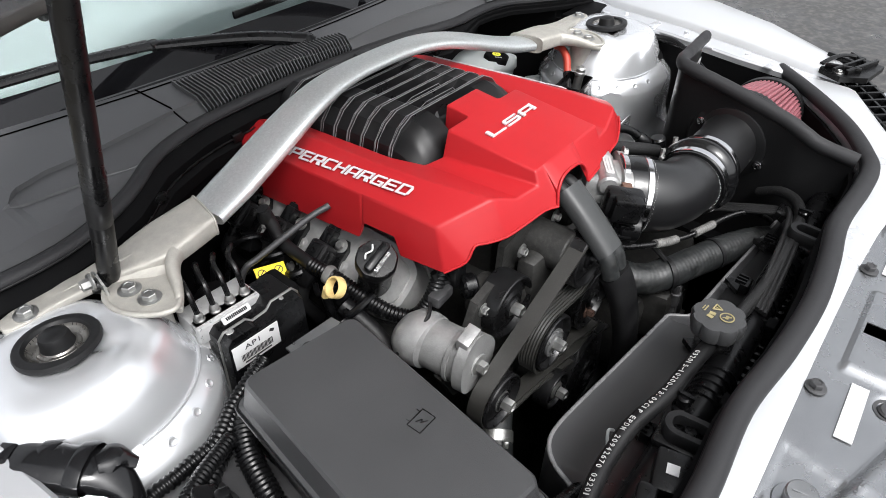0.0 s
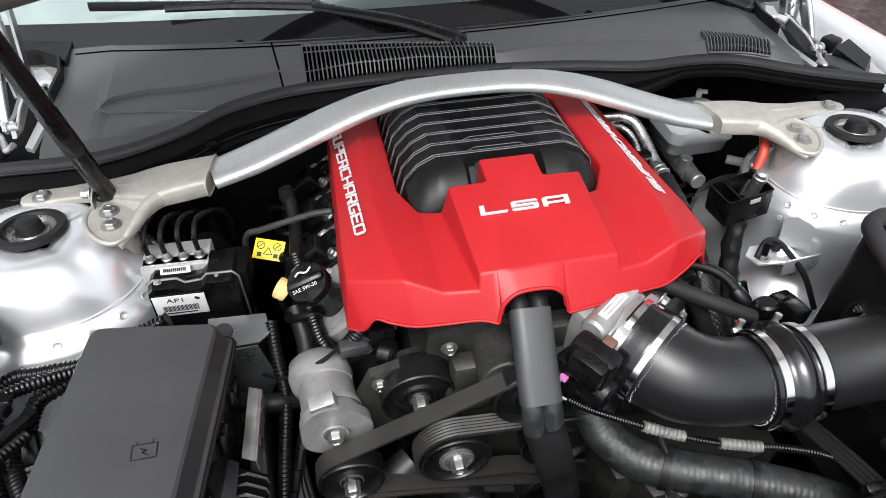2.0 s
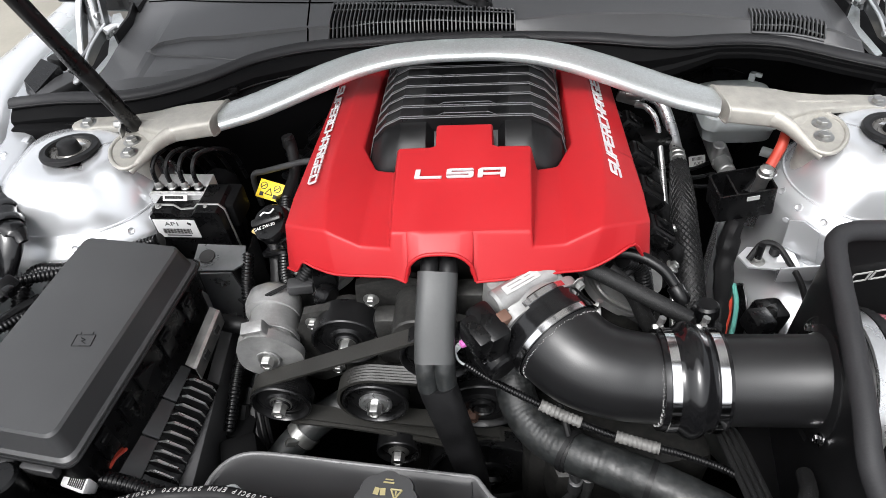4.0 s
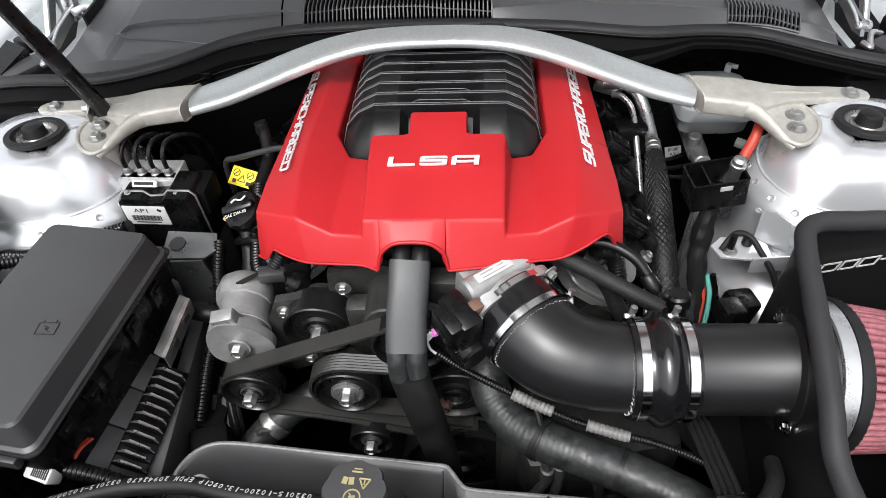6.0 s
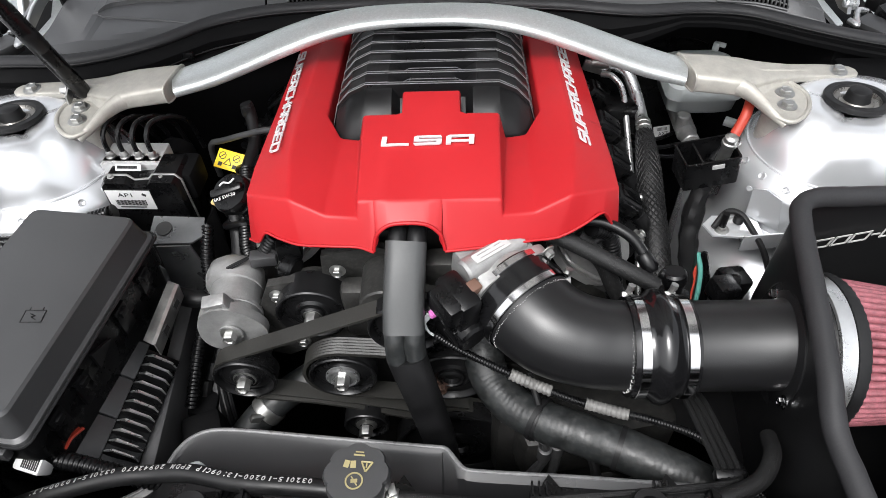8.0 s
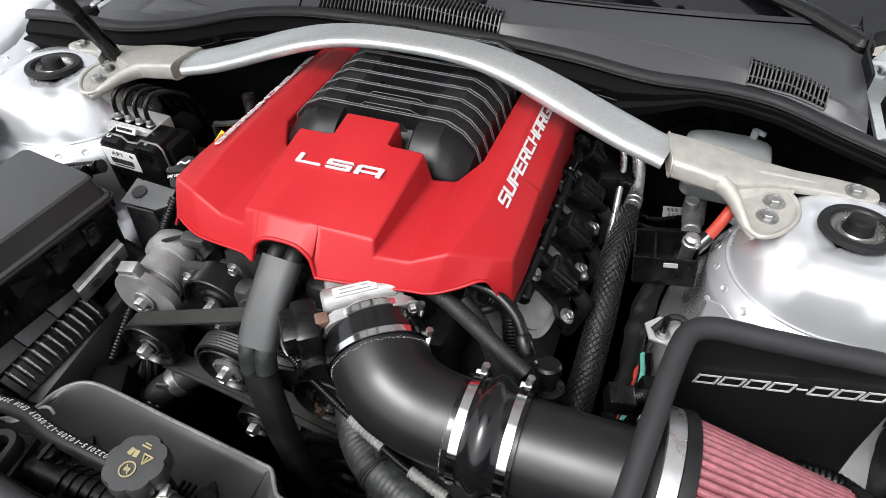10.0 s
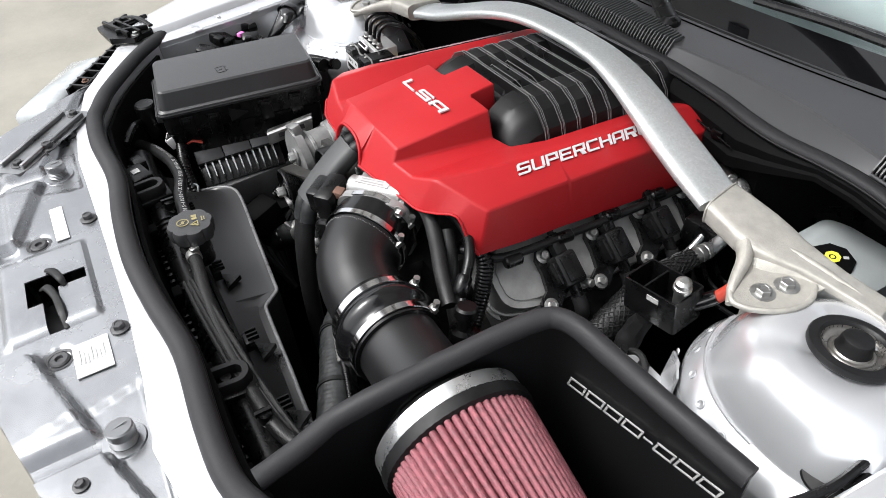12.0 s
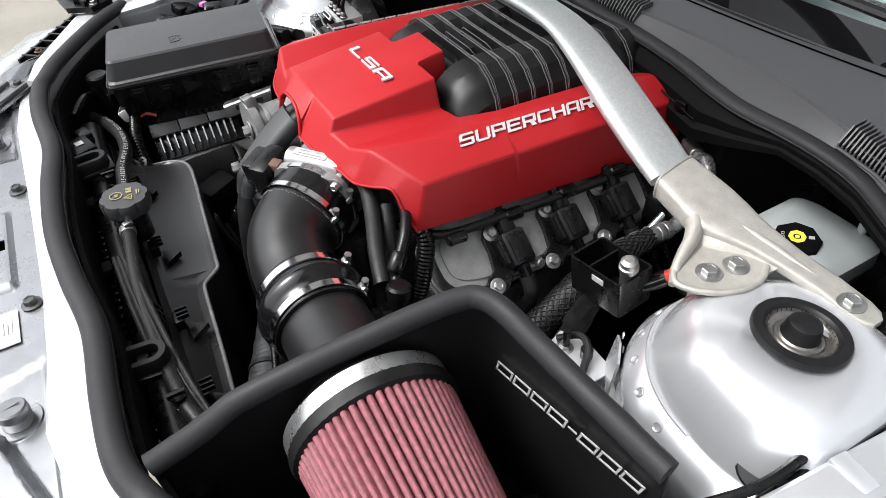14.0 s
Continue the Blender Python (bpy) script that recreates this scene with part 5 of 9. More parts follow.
# pale beads paint a highlight on both top edges of each rib
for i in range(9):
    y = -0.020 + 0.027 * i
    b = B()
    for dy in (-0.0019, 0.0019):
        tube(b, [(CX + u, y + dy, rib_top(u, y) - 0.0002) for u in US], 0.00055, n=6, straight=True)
    part("highlight_bead", b, EDGEGLINT, casing, "thin pale bead in place of a rib's edge highlight")
    if i > 6:
        continue
    for sgn in (-1, 1):
        # side shoulder between two ribs, with its slanted inner end
        b = B()
        rows = []
        for u, dz, dy in ((0.131, 0.004, 0.004), (0.122, 0.0035, 0.0045), (0.105, 0.003, 0.006), (0.085, 0.003, 0.007), (0.056, 0.003, 0.007), (0.047, 0.008, 0.0105), (0.038, 0.016, 0.0135)):
            z = rib_top(u, y) - dz
            rows.append([(CX + sgn * u, y + 0.025, z - 0.03), (CX + sgn * u, y + 0.025, z), (CX + sgn * u, y + dy, z), (CX + sgn * u, y + dy, z - 0.03)])
        loft(b, rows)
        part("shoulder", b, RIBBED, casing, angle=15)
        # the shoulder's edge gets its highlight as a pale bead
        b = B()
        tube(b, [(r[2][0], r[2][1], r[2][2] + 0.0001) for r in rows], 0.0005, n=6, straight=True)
        part("highlight_bead", b, EDGEGLINT, casing)
# two more highlight beads between the first ribs
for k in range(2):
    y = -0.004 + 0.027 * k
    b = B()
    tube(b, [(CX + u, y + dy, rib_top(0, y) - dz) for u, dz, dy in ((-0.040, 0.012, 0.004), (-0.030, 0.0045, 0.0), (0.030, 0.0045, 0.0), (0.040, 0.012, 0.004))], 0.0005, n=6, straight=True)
    part("highlight_bead", b, EDGEGLINT, casing)

# ---- engine block and heads under the cover ----
block = thing("engine_block", "dark cast engine block below the red cover", "engine", (CX, 0, 0.25))
b = B()
bx(b, (CX, 0.0, 0.55), (0.30, 0.44, 0.6), bev=0.02)
bx(b, (CX, 0.02, 0.86), (0.24, 0.42, 0.14), bev=0.015)
part("crankcase", b, DIRTY, block)
b = B()
bx(b, (CX, -0.225, 0.72), (0.24, 0.035, 0.26), bev=0.012)
bx(b, (-0.02, -0.235, 0.845), (0.16, 0.03, 0.09), bev=0.01)
bx(b, (0.05, -0.225, 0.90), (0.10, 0.03, 0.05), bev=0.008)
part("front_cover", b, ALUD, block)
for sgn in (-1, 1):
    tilt = sgn * 38
    m = pose(CX + sgn * 0.205, 0.02 if sgn > 0 else 0.055, 0.835, 0, tilt, 0)
    b = B()
    poly = []
    for k in range(40):
        a = 2 * math.pi * k / 40
        c, s = math.cos(a), math.sin(a)
        poly.append((0.050 * math.copysign(abs(c) ** 0.55, c), 0.187 * math.copysign(abs(s) ** 0.42, s)))
    prism(b, poly, 0.045, m @ pose(0, 0, -0.02), 0.008, 3)
    head = part("valve_cover", b, VALVE, block, "dark grey cast valve cover")
    b = B()
    prism(b, [(1.22 * x, 1.035 * y) for x, y in poly], 0.010, m @ pose(0, 0, -0.03), 0.003)
    part("flange", b, VALVE, head)
    b = B()
    prism(b, [(0.80 * x, 0.955 * y) for x, y in poly], 0.006, m @ pose(0, 0, 0.022), 0.003, 3)
    part("raised_top", b, VALVE, head)
    b = B()
    tube(b, [m @ Vector((1.04 * x, 1.012 * y, -0.016)) for x, y in poly + poly[:1]], 0.0028, n=8, straight=True)
    part("gasket_bead", b, VALVE, head)
    for k in range(4):
        b = B()
        cyl(b, m @ Vector((sgn * 0.016, -0.075 + 0.08 * k, 0.02)), m @ Vector((sgn * 0.016, -0.075 + 0.08 * k, 0.034)), 0.013, 0.010, 18, 0.002)
        part("boss", b, VALVE, head)
    b = B()
    bx(b, (sgn * 0.05, 0.0, -0.10), (0.10, 0.40, 0.16), bev=0.02, m=m)
    part("cylinder_head", b, DIRTY, block)


def coil(sgn, k):
    m = pose(CX + sgn * 0.205, 0.02, 0.835, 0, sgn * 38, 0) @ pose(sgn * 0.022, -0.106 + 0.081 * k, 0.030)
    up = m.to_3x3() @ Vector((0, 0, 1))
    t = thing("ignition_coil", "black plastic ignition coil on the valve cover", "ignition coil", tuple(m.translation), group="ignition coils")
    # mounting plate with a lobe round each bolt
    edge = [(-0.042, -0.010), (-0.036, 0.008), (-0.024, 0.014), (0.020, 0.012), (0.028, -0.004), (0.040, -0.016), (0.043, -0.030), (0.034, -0.040), (0.022, -0.036), (0.012, -0.022), (-0.010, -0.018), (-0.030, -0.018)]
    if sgn < 0:
        edge = [(-x, y) for x, y in edge][::-1]
    b = B()
    prism(b, edge, 0.008, m, 0.0025)
    part("plate", b, PLASTIC, t)
    b = B()
    bx(b, (-sgn * 0.002, 0.010, 0.018), (0.044, 0.032, 0.030), bev=0.005, m=m)
    part("body", b, RIBBED, t)
    b = B()
    bx(b, (-sgn * 0.002, 0.010, 0.034), (0.034, 0.022, 0.004), bev=0.0018, m=m)
    bx(b, (-sgn * 0.002, -0.008, 0.020), (0.030, 0.006, 0.020), bev=0.002, m=m)
    part("core_plate", b, PLASTIC, t)
    b = B()
    bx(b, (-sgn * 0.034, 0.012, 0.018), (0.024, 0.018, 0.016), bev=0.003, m=m)
    bx(b, (-sgn * 0.046, 0.012, 0.018), (0.012, 0.014, 0.012), bev=0.002, m=m)
    part("connector", b, PLASTIC, t)
    b = B()
    tube(b, [m @ Vector((-sgn * 0.050, 0.012, 0.018)), m @ Vector((-sgn * 0.068, 0.016, 0.020)), m @ Vector((-sgn * 0.085, 0.030, 0.010))], 0.005, n=10, ribs=(0.0008, 0.003))
    part("lead", b, PLASTIC, t, angle=60)
    for q in ((-0.031, -0.006), (0.031, -0.027)):
        bolt("screw", m @ Vector((sgn * q[0], q[1], 0.008)), up, 0.0062, 0.008, t)
    b = B()
    cyl(b, m @ Vector((sgn * 0.018, 0.012, 0.014)), m @ Vector((sgn * 0.036, 0.012, 0.012)), 0.0085, 0.0075, 16, 0.001)
    part("lead_socket", b, PLASTIC, t)
    b = B()
    tube(b, [m @ Vector((sgn * 0.034, 0.012, 0.012)), m @ Vector((sgn * 0.052, 0.012, 0.006)), m @ Vector((sgn * 0.062, 0.010, -0.008)), m @ Vector((sgn * 0.070, 0.002, -0.045))], [0.0098, 0.0100, 0.0085, 0.0105], n=14)
    part("plug_boot", b, RUBBER, t)


for k in range(4):
    coil(1, k)
for k in range(1, 4):
    coil(-1, k)

# fuel rail tube with fittings along the right-hand head
rail = thing("fuel_rail", "black fuel rail tube along the valve cover", "fuel rail", (0.235, 0, 0.9))
b = B()
tube(b, [(0.18, -0.20, 0.90), (0.205, -0.185, 0.905), (0.225, -0.15, 0.893), (0.232, -0.05, 0.889), (0.235, 0.06, 0.884), (0.232, 0.16, 0.878)], 0.0055, n=10)
part("pipe", b, RUBBER, rail)
for y in (-0.14, -0.06, 0.02, 0.10):
    b = B()
    cyl(b, (0.2315, y - 0.012, 0.8885), (0.2325, y + 0.012, 0.8875), 0.0085, n=12, bev=0.002)
    part("sleeve", b, PLASTIC, rail)
stud = thing("cover_stud", "steel threaded stud beside the coils", "stud", (0.262, -0.055, 0.845))
b = B()
cyl(b, (0.255, -0.062, 0.835), (0.292, -0.058, 0.852), 0.0042, n=14)
cyl(b, (0.262, -0.0615, 0.838), (0.272, -0.060, 0.843), 0.0075, n=6)
cyl(b, (0.284, -0.059, 0.848), (0.292, -0.058, 0.852), 0.0055, n=14, bev=0.001)
part("shank", b, ZINC, stud)

# ---- oil filler, dipstick and what lies on the left head ----
oil = thing("oil_filler", "black oil filler cap with white printed symbol", "oil cap", (-0.238, -0.10, 0.85))
ax = Vector((-0.35, -0.45, 1)).normalized()
o = Vector((-0.242, -0.108, 0.912))
b = B()
lathe(b, [(0.024, -0.10), (0.022, -0.05), (0.019, -0.03), (0.019, -0.012), (0.022, -0.008), (0.022, 0.0)], o, ax, 24)
part("neck", b, PLASTIC, oil)
b = B()
lathe(b, [(0.0245, -0.004), (0.026, 0.0), (0.026, 0.013), (0.024, 0.0165), (0.001, 0.0175)], o, ax, 40, wob=lambda a: 1 + 0.018 * math.cos(8 * a))
d_, s_, u_ = basis(ax)
m = frame_of(o + ax * 0.0175, (1, 0.1, 0.3), (0.0, 1, 0.5))
bx(b, (0, 0, 0.004), (0.044, 0.012, 0.009), bev=0.004, m=m)
part("cap", b, PLASTIC, oil)
b = B()
lettering(b, "SAE 5W-30", frame_of(o + ax * 0.019 + Vector((-0.015, -0.014, -0.006)), (1, 0.1, 0.33), (0, 1, 0.5)), 0.030, 0.0045, 0.0006)
tube(b, [m @ Vector((-0.010, 0.010, 0.002)), m @ Vector((-0.004, 0.013, 0.002)), m @ Vector((0.004, 0.010, 0.002)), m @ Vector((0.011, 0.014, 0.002))], 0.0012, n=6)
part("print", b, PAPER, oil, "white printed oil can and letters")

dip = thing("oil_dipstick", "yellow plastic oil dipstick ring on a black tube", "dipstick", (-0.281, -0.073, 0.8))
o = Vector((-0.281, -0.073, 0.879))
b = B()
lathe(b, [(0.0118, -0.0062), (0.0136, -0.0062), (0.0145, -0.0035), (0.0138, 0), (0.0145, 0.0035), (0.0136, 0.0062), (0.0118, 0.0062), (0.0108, 0), (0.0118, -0.0062)], o, (-0.60, 0.15, 0.45), 32, caps=False)
b.faces.ensure_lookup_table()
cyl(b, o + Vector((-0.002, 0.012, -0.006)), o + Vector((-0.004, 0.016, -0.022)), 0.0065, n=12, bev=0.001)
part("ring", b, YELLOW, dip)
b = B()
tube(b, [o + Vector((-0.004, 0.016, -0.02)), o + Vector((0.002, 0.01, -0.06)), o + Vector((0.03, 0.0, -0.13)), o + Vector((0.06, 0.0, -0.25))], 0.007, n=10)
part("guide_tube", b, PLASTIC, dip)

tag = thing("warning_tag", "yellow folded warning tag with black symbols on a pipe", "warning tag", (-0.3, 0.031, 0.84))
m = frame_of((-0.324, 0.027, 0.848), (0.93, -0.30, -0.10), (0.30, 0.75, 0.55))
b = B()
bx(b, (0.021, 0.015, 0), (0.042, 0.029, 0.0012), bev=0.0004, m=m)
tg = part("sheet", b, TAGY, tag)
b = B()
for cx_ in (0.009, 0.032):
    lathe(b, [(0.0048, 0.0008), (0.0058, 0.0008), (0.0058, 0.0012), (0.0048, 0.0012)], m @ Vector((cx_, 0.020, 0)), m.to_3x3() @ Vector((0, 0, 1)), 20, caps=False)
    bx(b, (cx_, 0.020, 0.001), (0.009, 0.0012, 0.0006), (0, 0, 45), m=m)
    bx(b, (cx_, 0.007, 0.001), (0.006, 0.006, 0.0006), m=m)
for k in range(3):
    a, c = [(0.0205, 0.018), (0.0265, 0.008), (0.0145, 0.008)][k], [(0.0265, 0.008), (0.0145, 0.008), (0.0205, 0.018)][k]
    tube(b, [m @ Vector((*a, 0.001)), m @ Vector((*c, 0.001))], 0.0006, n=5, straight=True)
part("print", b, INK, tg)
b = B()
tube(b, [(-0.335, 0.062, 0.80), (-0.332, 0.056, 0.85), (-0.3235, 0.0505, 0.873), (-0.305, 0.0445, 0.882), (-0.236, 0.0226, 0.915), (-0.205, 0.012, 0.925)], 0.0045, n=12)
single("coolant_pipe", b, GREY, "thin dark steel pipe crossing beside the cover", "pipe")

b = B()
tube(b, [(-0.262, -0.005, 0.868), (-0.255, -0.05, 0.860), (-0.248, -0.10, 0.846), (-0.240, -0.135, 0.840), (-0.226, -0.158, 0.842), (-0.206, -0.168, 0.868), (-0.185, -0.165, 0.900)], 0.0105, n=14, ribs=(0.0016, 0.005))
single("crankcase_hose", b, PLASTIC, "black corrugated breather hose beside the oil filler", "hose", angle=60)
b = B()
lathe(b, [(0.0125, -0.005), (0.0135, 0), (0.0125, 0.005)], (-0.258, -0.035, 0.8635), (0.2, -0.95, -0.2), 20)
single("hose_collar", b, TAPE, "grey collar round the breather hose", "collar")
b = B()
tube(b, [(-0.266, 0.075, 0.925), (-0.262, 0.07, 0.905), (-0.26, 0.05, 0.875), (-0.262, -0.005, 0.868)], 0.009, n=12)
lathe(b, [(0.0095, 0), (0.0105, 0.004), (0.0095, 0.018)], (-0.265, 0.074, 0.905), (0, 0, 1), 14)
single("hose_elbow", b, RUBBER, "black rubber hose elbow behind the cover", "hose")
b = B()
for k in range(5):
    y = 0.11 - 0.05 * k
    tube(b, [(-0.30 + 0.012 * k, y + 0.03, 0.84), (-0.28, y, 0.865 - 0.006 * k), (-0.245, y - 0.01, 0.855), (-0.23, y + 0.02, 0.82)], 0.004 + 0.001 * (k % 3), n=8)
single("injector_wiring", b, PLASTIC, "tangle of black wires along the cylinder head", "wiring")
for k in range(4):
    b = B()
    bx(b, (-0.265 + 0.006 * (k % 2), 0.12 - 0.06 * k, 0.846), (0.026, 0.022, 0.024), (10 * k, 25, 12), 0.004)
    single("wiring_plug", b, DULL, "small black wiring plug on the cylinder head", "plug", group="wiring plugs")

# ---- pulleys and belts on the engine's front ----
drive = thing("belt_drive", "black grooved pulleys with ribbed rubber belts", "belt drive", (-0.08, -0.3, 0.6))
PUL = {"a": (-0.226, 0.779, 0.0385), "b": (-0.104, 0.783, 0.0415), "c": (-0.087, 0.673, 0.030), "d": (-0.1375, 0.843, 0.0445), "s": (-0.020, 0.872, 0.044), "w": (0.028, 0.76, 0.05), "k": (0.035, 0.60, 0.088)}
YF = {"a": -0.297, "b": -0.297, "c": -0.305, "d": -0.2465, "s": -0.29, "w": -0.286, "k": -0.30}
for key, (x, z, r) in PUL.items():
    y = YF[key]
    b = B()
    prof = [(r * 0.30, 0.010), (r * 0.34, 0.003), (r * 0.44, 0.0015), (r * 0.52, 0.0045), (r * 0.60, 0.005), (r * 0.78, 0.008), (r * 0.86, 0.0075), (r * 0.90, 0.001), (r * 0.93, -0.0008), (r * 0.97, -0.0008), (r * 1.0, 0.0008)]
    wd = 0.034 if key == "d" else 0.024
    if key in "abw":
        for i in range(7):
            prof += [(r * 1.0, 0.003 + i * 0.003), (r * 0.94, 0.0045 + i * 0.003)]
    prof += [(r * 1.0, wd), (r * 0.5, wd + 0.004)]
    lathe(b, prof, (x, y, z), (0, 1, 0), 48)
    p_ = part("pulley", b, PULLEY, drive, angle=28)
    b = B()
    hr = 0.5 if key == "b" else 0.33
    lathe(b, [(r * hr, 0.004), (r * hr, -0.001), (r * hr * 0.86, -0.003), (r * hr * 0.78, -0.001), (r * 0.2, -0.002), (r * 0.15, 0.006)], (x, y + 0.001, z), (0, 1, 0), 32)
    part("hub", b, SATINALU if key == "b" else PULLEY, p_)
    if key == "w":
        bolt("bolt", (x - 0.012, y + 0.002, z - 0.016), (0, -1, 0.02), 0.0065, 0.012, p_, COPPER)
    if key not in "wks":
        bolt("bolt", (x, y + 0.004, z), (0, -1, 0.02), 0.0088, 0.019, p_)
for p0, p1, r in (((-0.139, -0.225, 0.841), (-0.139, -0.19, 0.841), 0.03), ((-0.226, -0.275, 0.779), (-0.215, -0.21, 0.785), 0.022), ((-0.104, -0.275, 0.783), (-0.104, -0.21, 0.783), 0.022), ((-0.087, -0.285, 0.673), (-0.087, -0.21, 0.673), 0.018), ((0.028, -0.26, 0.76), (0.028, -0.20, 0.76), 0.03), ((-0.044, -0.27, 0.886), (-0.044, -0.2, 0.886), 0.03)):
    b = B()
    cyl(b, p0, p1, r, n=20, bev=0.002)
    part("mounting_boss", b, ALUD, drive)
# cast carrier plates behind the pulleys
b = B()
m = frame_of((0, -0.215, 0), (1, 0, 0), (0, 0, 1))
prism(b, [(-0.262, 0.80), (-0.235, 0.745), (-0.19, 0.73), (-0.15, 0.752), (-0.075, 0.745), (-0.06, 0.79), (-0.085, 0.835), (-0.15, 0.885), (-0.19, 0.875), (-0.21, 0.83)], 0.012, m, 0.003)
part("carrier", b, ALUD, drive, "grey cast pulley carrier")
b = B()
prism(b, [(-0.125, 0.86), (-0.03, 0.84), (0.01, 0.87), (0.0, 0.915), (-0.06, 0.93), (-0.12, 0.915)], 0.010, frame_of((0, -0.205, 0), (1, 0, 0), (0, 0, 1)), 0.003)
part("carrier", b, ALUD, drive, "grey cast pulley carrier")
for x, z in ((-0.18, 0.86), (-0.165, 0.765), (-0.07, 0.765), (-0.10, 0.905), (-0.02, 0.915)):
    bolt("bolt", (x, -0.228, z), (0, -1, 0), 0.006, 0.008, drive)



def around(x, z, r, a0, a1, n=14):
    return [(x + r * math.cos(radians(a0 + (a1 - a0) * i / n)), z + r * math.sin(radians(a0 + (a1 - a0) * i / n))) for i in range(n + 1)]


def belt(name, pts, y0, y1, t=0.0035, grooves=False):
    bm = B()
    rows = []
    n = len(pts)
    for i, (x, z) in enumerate(pts):
        a, c = Vector(pts[max(0, i - 1)]), Vector(pts[min(n - 1, i + 1)])
        tdir = (c - a).normalized()
        nx, nz = -tdir.y, tdir.x
        ring = [(x, y0, z), (x, y1, z)]
        k = 13 if grooves else 2
        for j in range(k):
            yy = y1 + (y0 - y1) * j / (k - 1)
            h = t - (0.0017 if grooves and j % 2 else 0)
            ring.append((x + nx * h, yy, z + nz * h))
        rows.append(ring)
    loft(bm, rows)
    return part(name, bm, BELT, drive, angle=40)


a_, b_, c_, s_p, k_p = PUL["a"], PUL["b"], PUL["c"], PUL["s"], PUL["k"]
pts = [(s_p[0] + 0.03, s_p[1] + 0.034), (s_p[0] + 0.005, s_p[1] + 0.042), (s_p[0] - 0.018, s_p[1] + 0.037)] + around(a_[0], a_[1], a_[2] + 0.001, 112, 278) + [(c_[0], c_[1] + 0.034), (k_p[0] - 0.04, k_p[1] + 0.08), (k_p[0], k_p[1] + 0.09), (k_p[0] + 0.05, k_p[1] + 0.07)]
belt("long_belt", pts, -0.292, -0.270)
pts = [(s_p[0] + 0.02, s_p[1] - 0.045), (s_p[0] - 0.01, s_p[1] - 0.052)] + around(b_[0], b_[1], b_[2] + 0.0035, 78, 262) + [(-0.03, 0.725), (0.0, 0.712), (0.05, 0.70)]
belt("ribbed_belt", pts[::-1], -0.294, -0.270, 0.004, True)
pts = around(a_[0], a_[1], a_[2] + 0.004, 285, 275, 2) + [(-0.15, 0.7235), (c_[0] - 0.02, c_[1] + 0.038), (k_p[0] - 0.06, k_p[1] + 0.078)]
belt("ribbed_belt", pts[::-1], -0.296, -0.272, 0.004, True)

# ---- cast aluminium starter-like motor housing with hose below ----
alt = thing("motor_housing", "grey cast aluminium motor housing beside the pulleys", "motor housing", (-0.235, -0.2, 0.75))
ax = Vector((-0.10, 1, 0.0)).normalized()
o = Vector((-0.236, -0.256, 0.832))
b = B()
lathe(b, [(0.020, 0.008), (0.0325, 0.010), (0.0325, 0.014), (0.0325, 0.058), (0.031, 0.062)], o, ax, 40)
part("barrel", b, ALU, alt, angle=40)
b = B()
lathe(b, [(0.0341, 0.018), (0.0352, 0.019), (0.0352, 0.024), (0.0341, 0.025)], o, ax, 40, caps=False)
part("band", b, ALU, alt)
# pear-shaped rear end
b = B()
rings = []
for h, r in ((0.054, 0.027), (0.058, 0.0335), (0.070, 0.0355), (0.088, 0.033), (0.098, 0.025), (0.102, 0.012)):
    rings.append([o + ax * h + Vector((r * math.cos(a) * (1.06 + 0.12 * math.sin(a)) - 0.003, 0, r * math.sin(a) * 1.05)) for a in [2 * math.pi * k / 36 for k in range(36)]])
loft(b, rings)
part("rear_end", b, ALU, alt, angle=40)
# front plate: a rounded triangle that reaches up to the lug
b = B()
poly = []
for k in range(48):
    a = 2 * math.pi * k / 48
    r = 0.0365 + 0.010 * max(0, math.cos(a - 1.95)) ** 3 + 0.006 * max(0, math.cos(a + 0.35)) ** 4 + 0.003 * max(0, math.cos(a + 2.6)) ** 4
    poly.append((r * math.cos(a), r * math.sin(a)))
prism(b, poly, 0.014, frame_of((-0.236, -0.248, 0.832), (1, 0.10, 0), (0, 0, 1)), 0.003, 3)
part("front_plate", b, ALU, alt, angle=40)
b = B()
lathe(b, [(0.0150, 0.0), (0.0150, 0.0025), (0.0118, 0.0025), (0.0112, 0.0005)], (-0.236, -0.2625, 0.832), (0, -1, 0), 28, caps=False)
part("seat", b, ALU, alt)
# flat near-black disc imitates the shade round the bolt
b = B()
lathe(b, [(0.0120, 0.0), (0.0120, 0.0012)], (-0.236, -0.2622, 0.832), (0, -1, 0), 28)
part("bolt_well", b, VOID, alt)
b = B()
ml = frame_of((-0.243, -0.252, 0.874), (0.97, 0.06, 0.22), (-0.2, -0.2, 0.95))
for c, sz in (((-0.0115, 0, 0), (0.006, 0.022, 0.016)), ((0.0115, 0, 0), (0.006, 0.022, 0.016)), ((0, 0.0095, 0), (0.028, 0.006, 0.016)), ((0, -0.0095, 0), (0.028, 0.006, 0.016)), ((0, 0, -0.006), (0.026, 0.020, 0.004))):
    bx(b, c, sz, bev=0.0012, m=ml)
part("lug", b, ALU, alt)
bolt("bolt", (-0.236, -0.263, 0.832), (0, -1, 0.0), 0.0085, 0.012, alt)
b = B()
bx(b, (-0.203, -0.178, 0.872), (0.034, 0.018, 0.016), (0, 0, 6), 0.003)
pl = part("plug", b, GREY, alt, "grey wiring plug")
b = B()
for k in range(2):
    tube(b, [(-0.222, -0.178, 0.873), (-0.245, -0.19, 0.866 + 0.003 * k), (-0.285, -0.175, 0.83), (-0.325, -0.13, 0.79)], 0.0022, n=6)
part("lead", b, RUBBER, alt)
b = B()
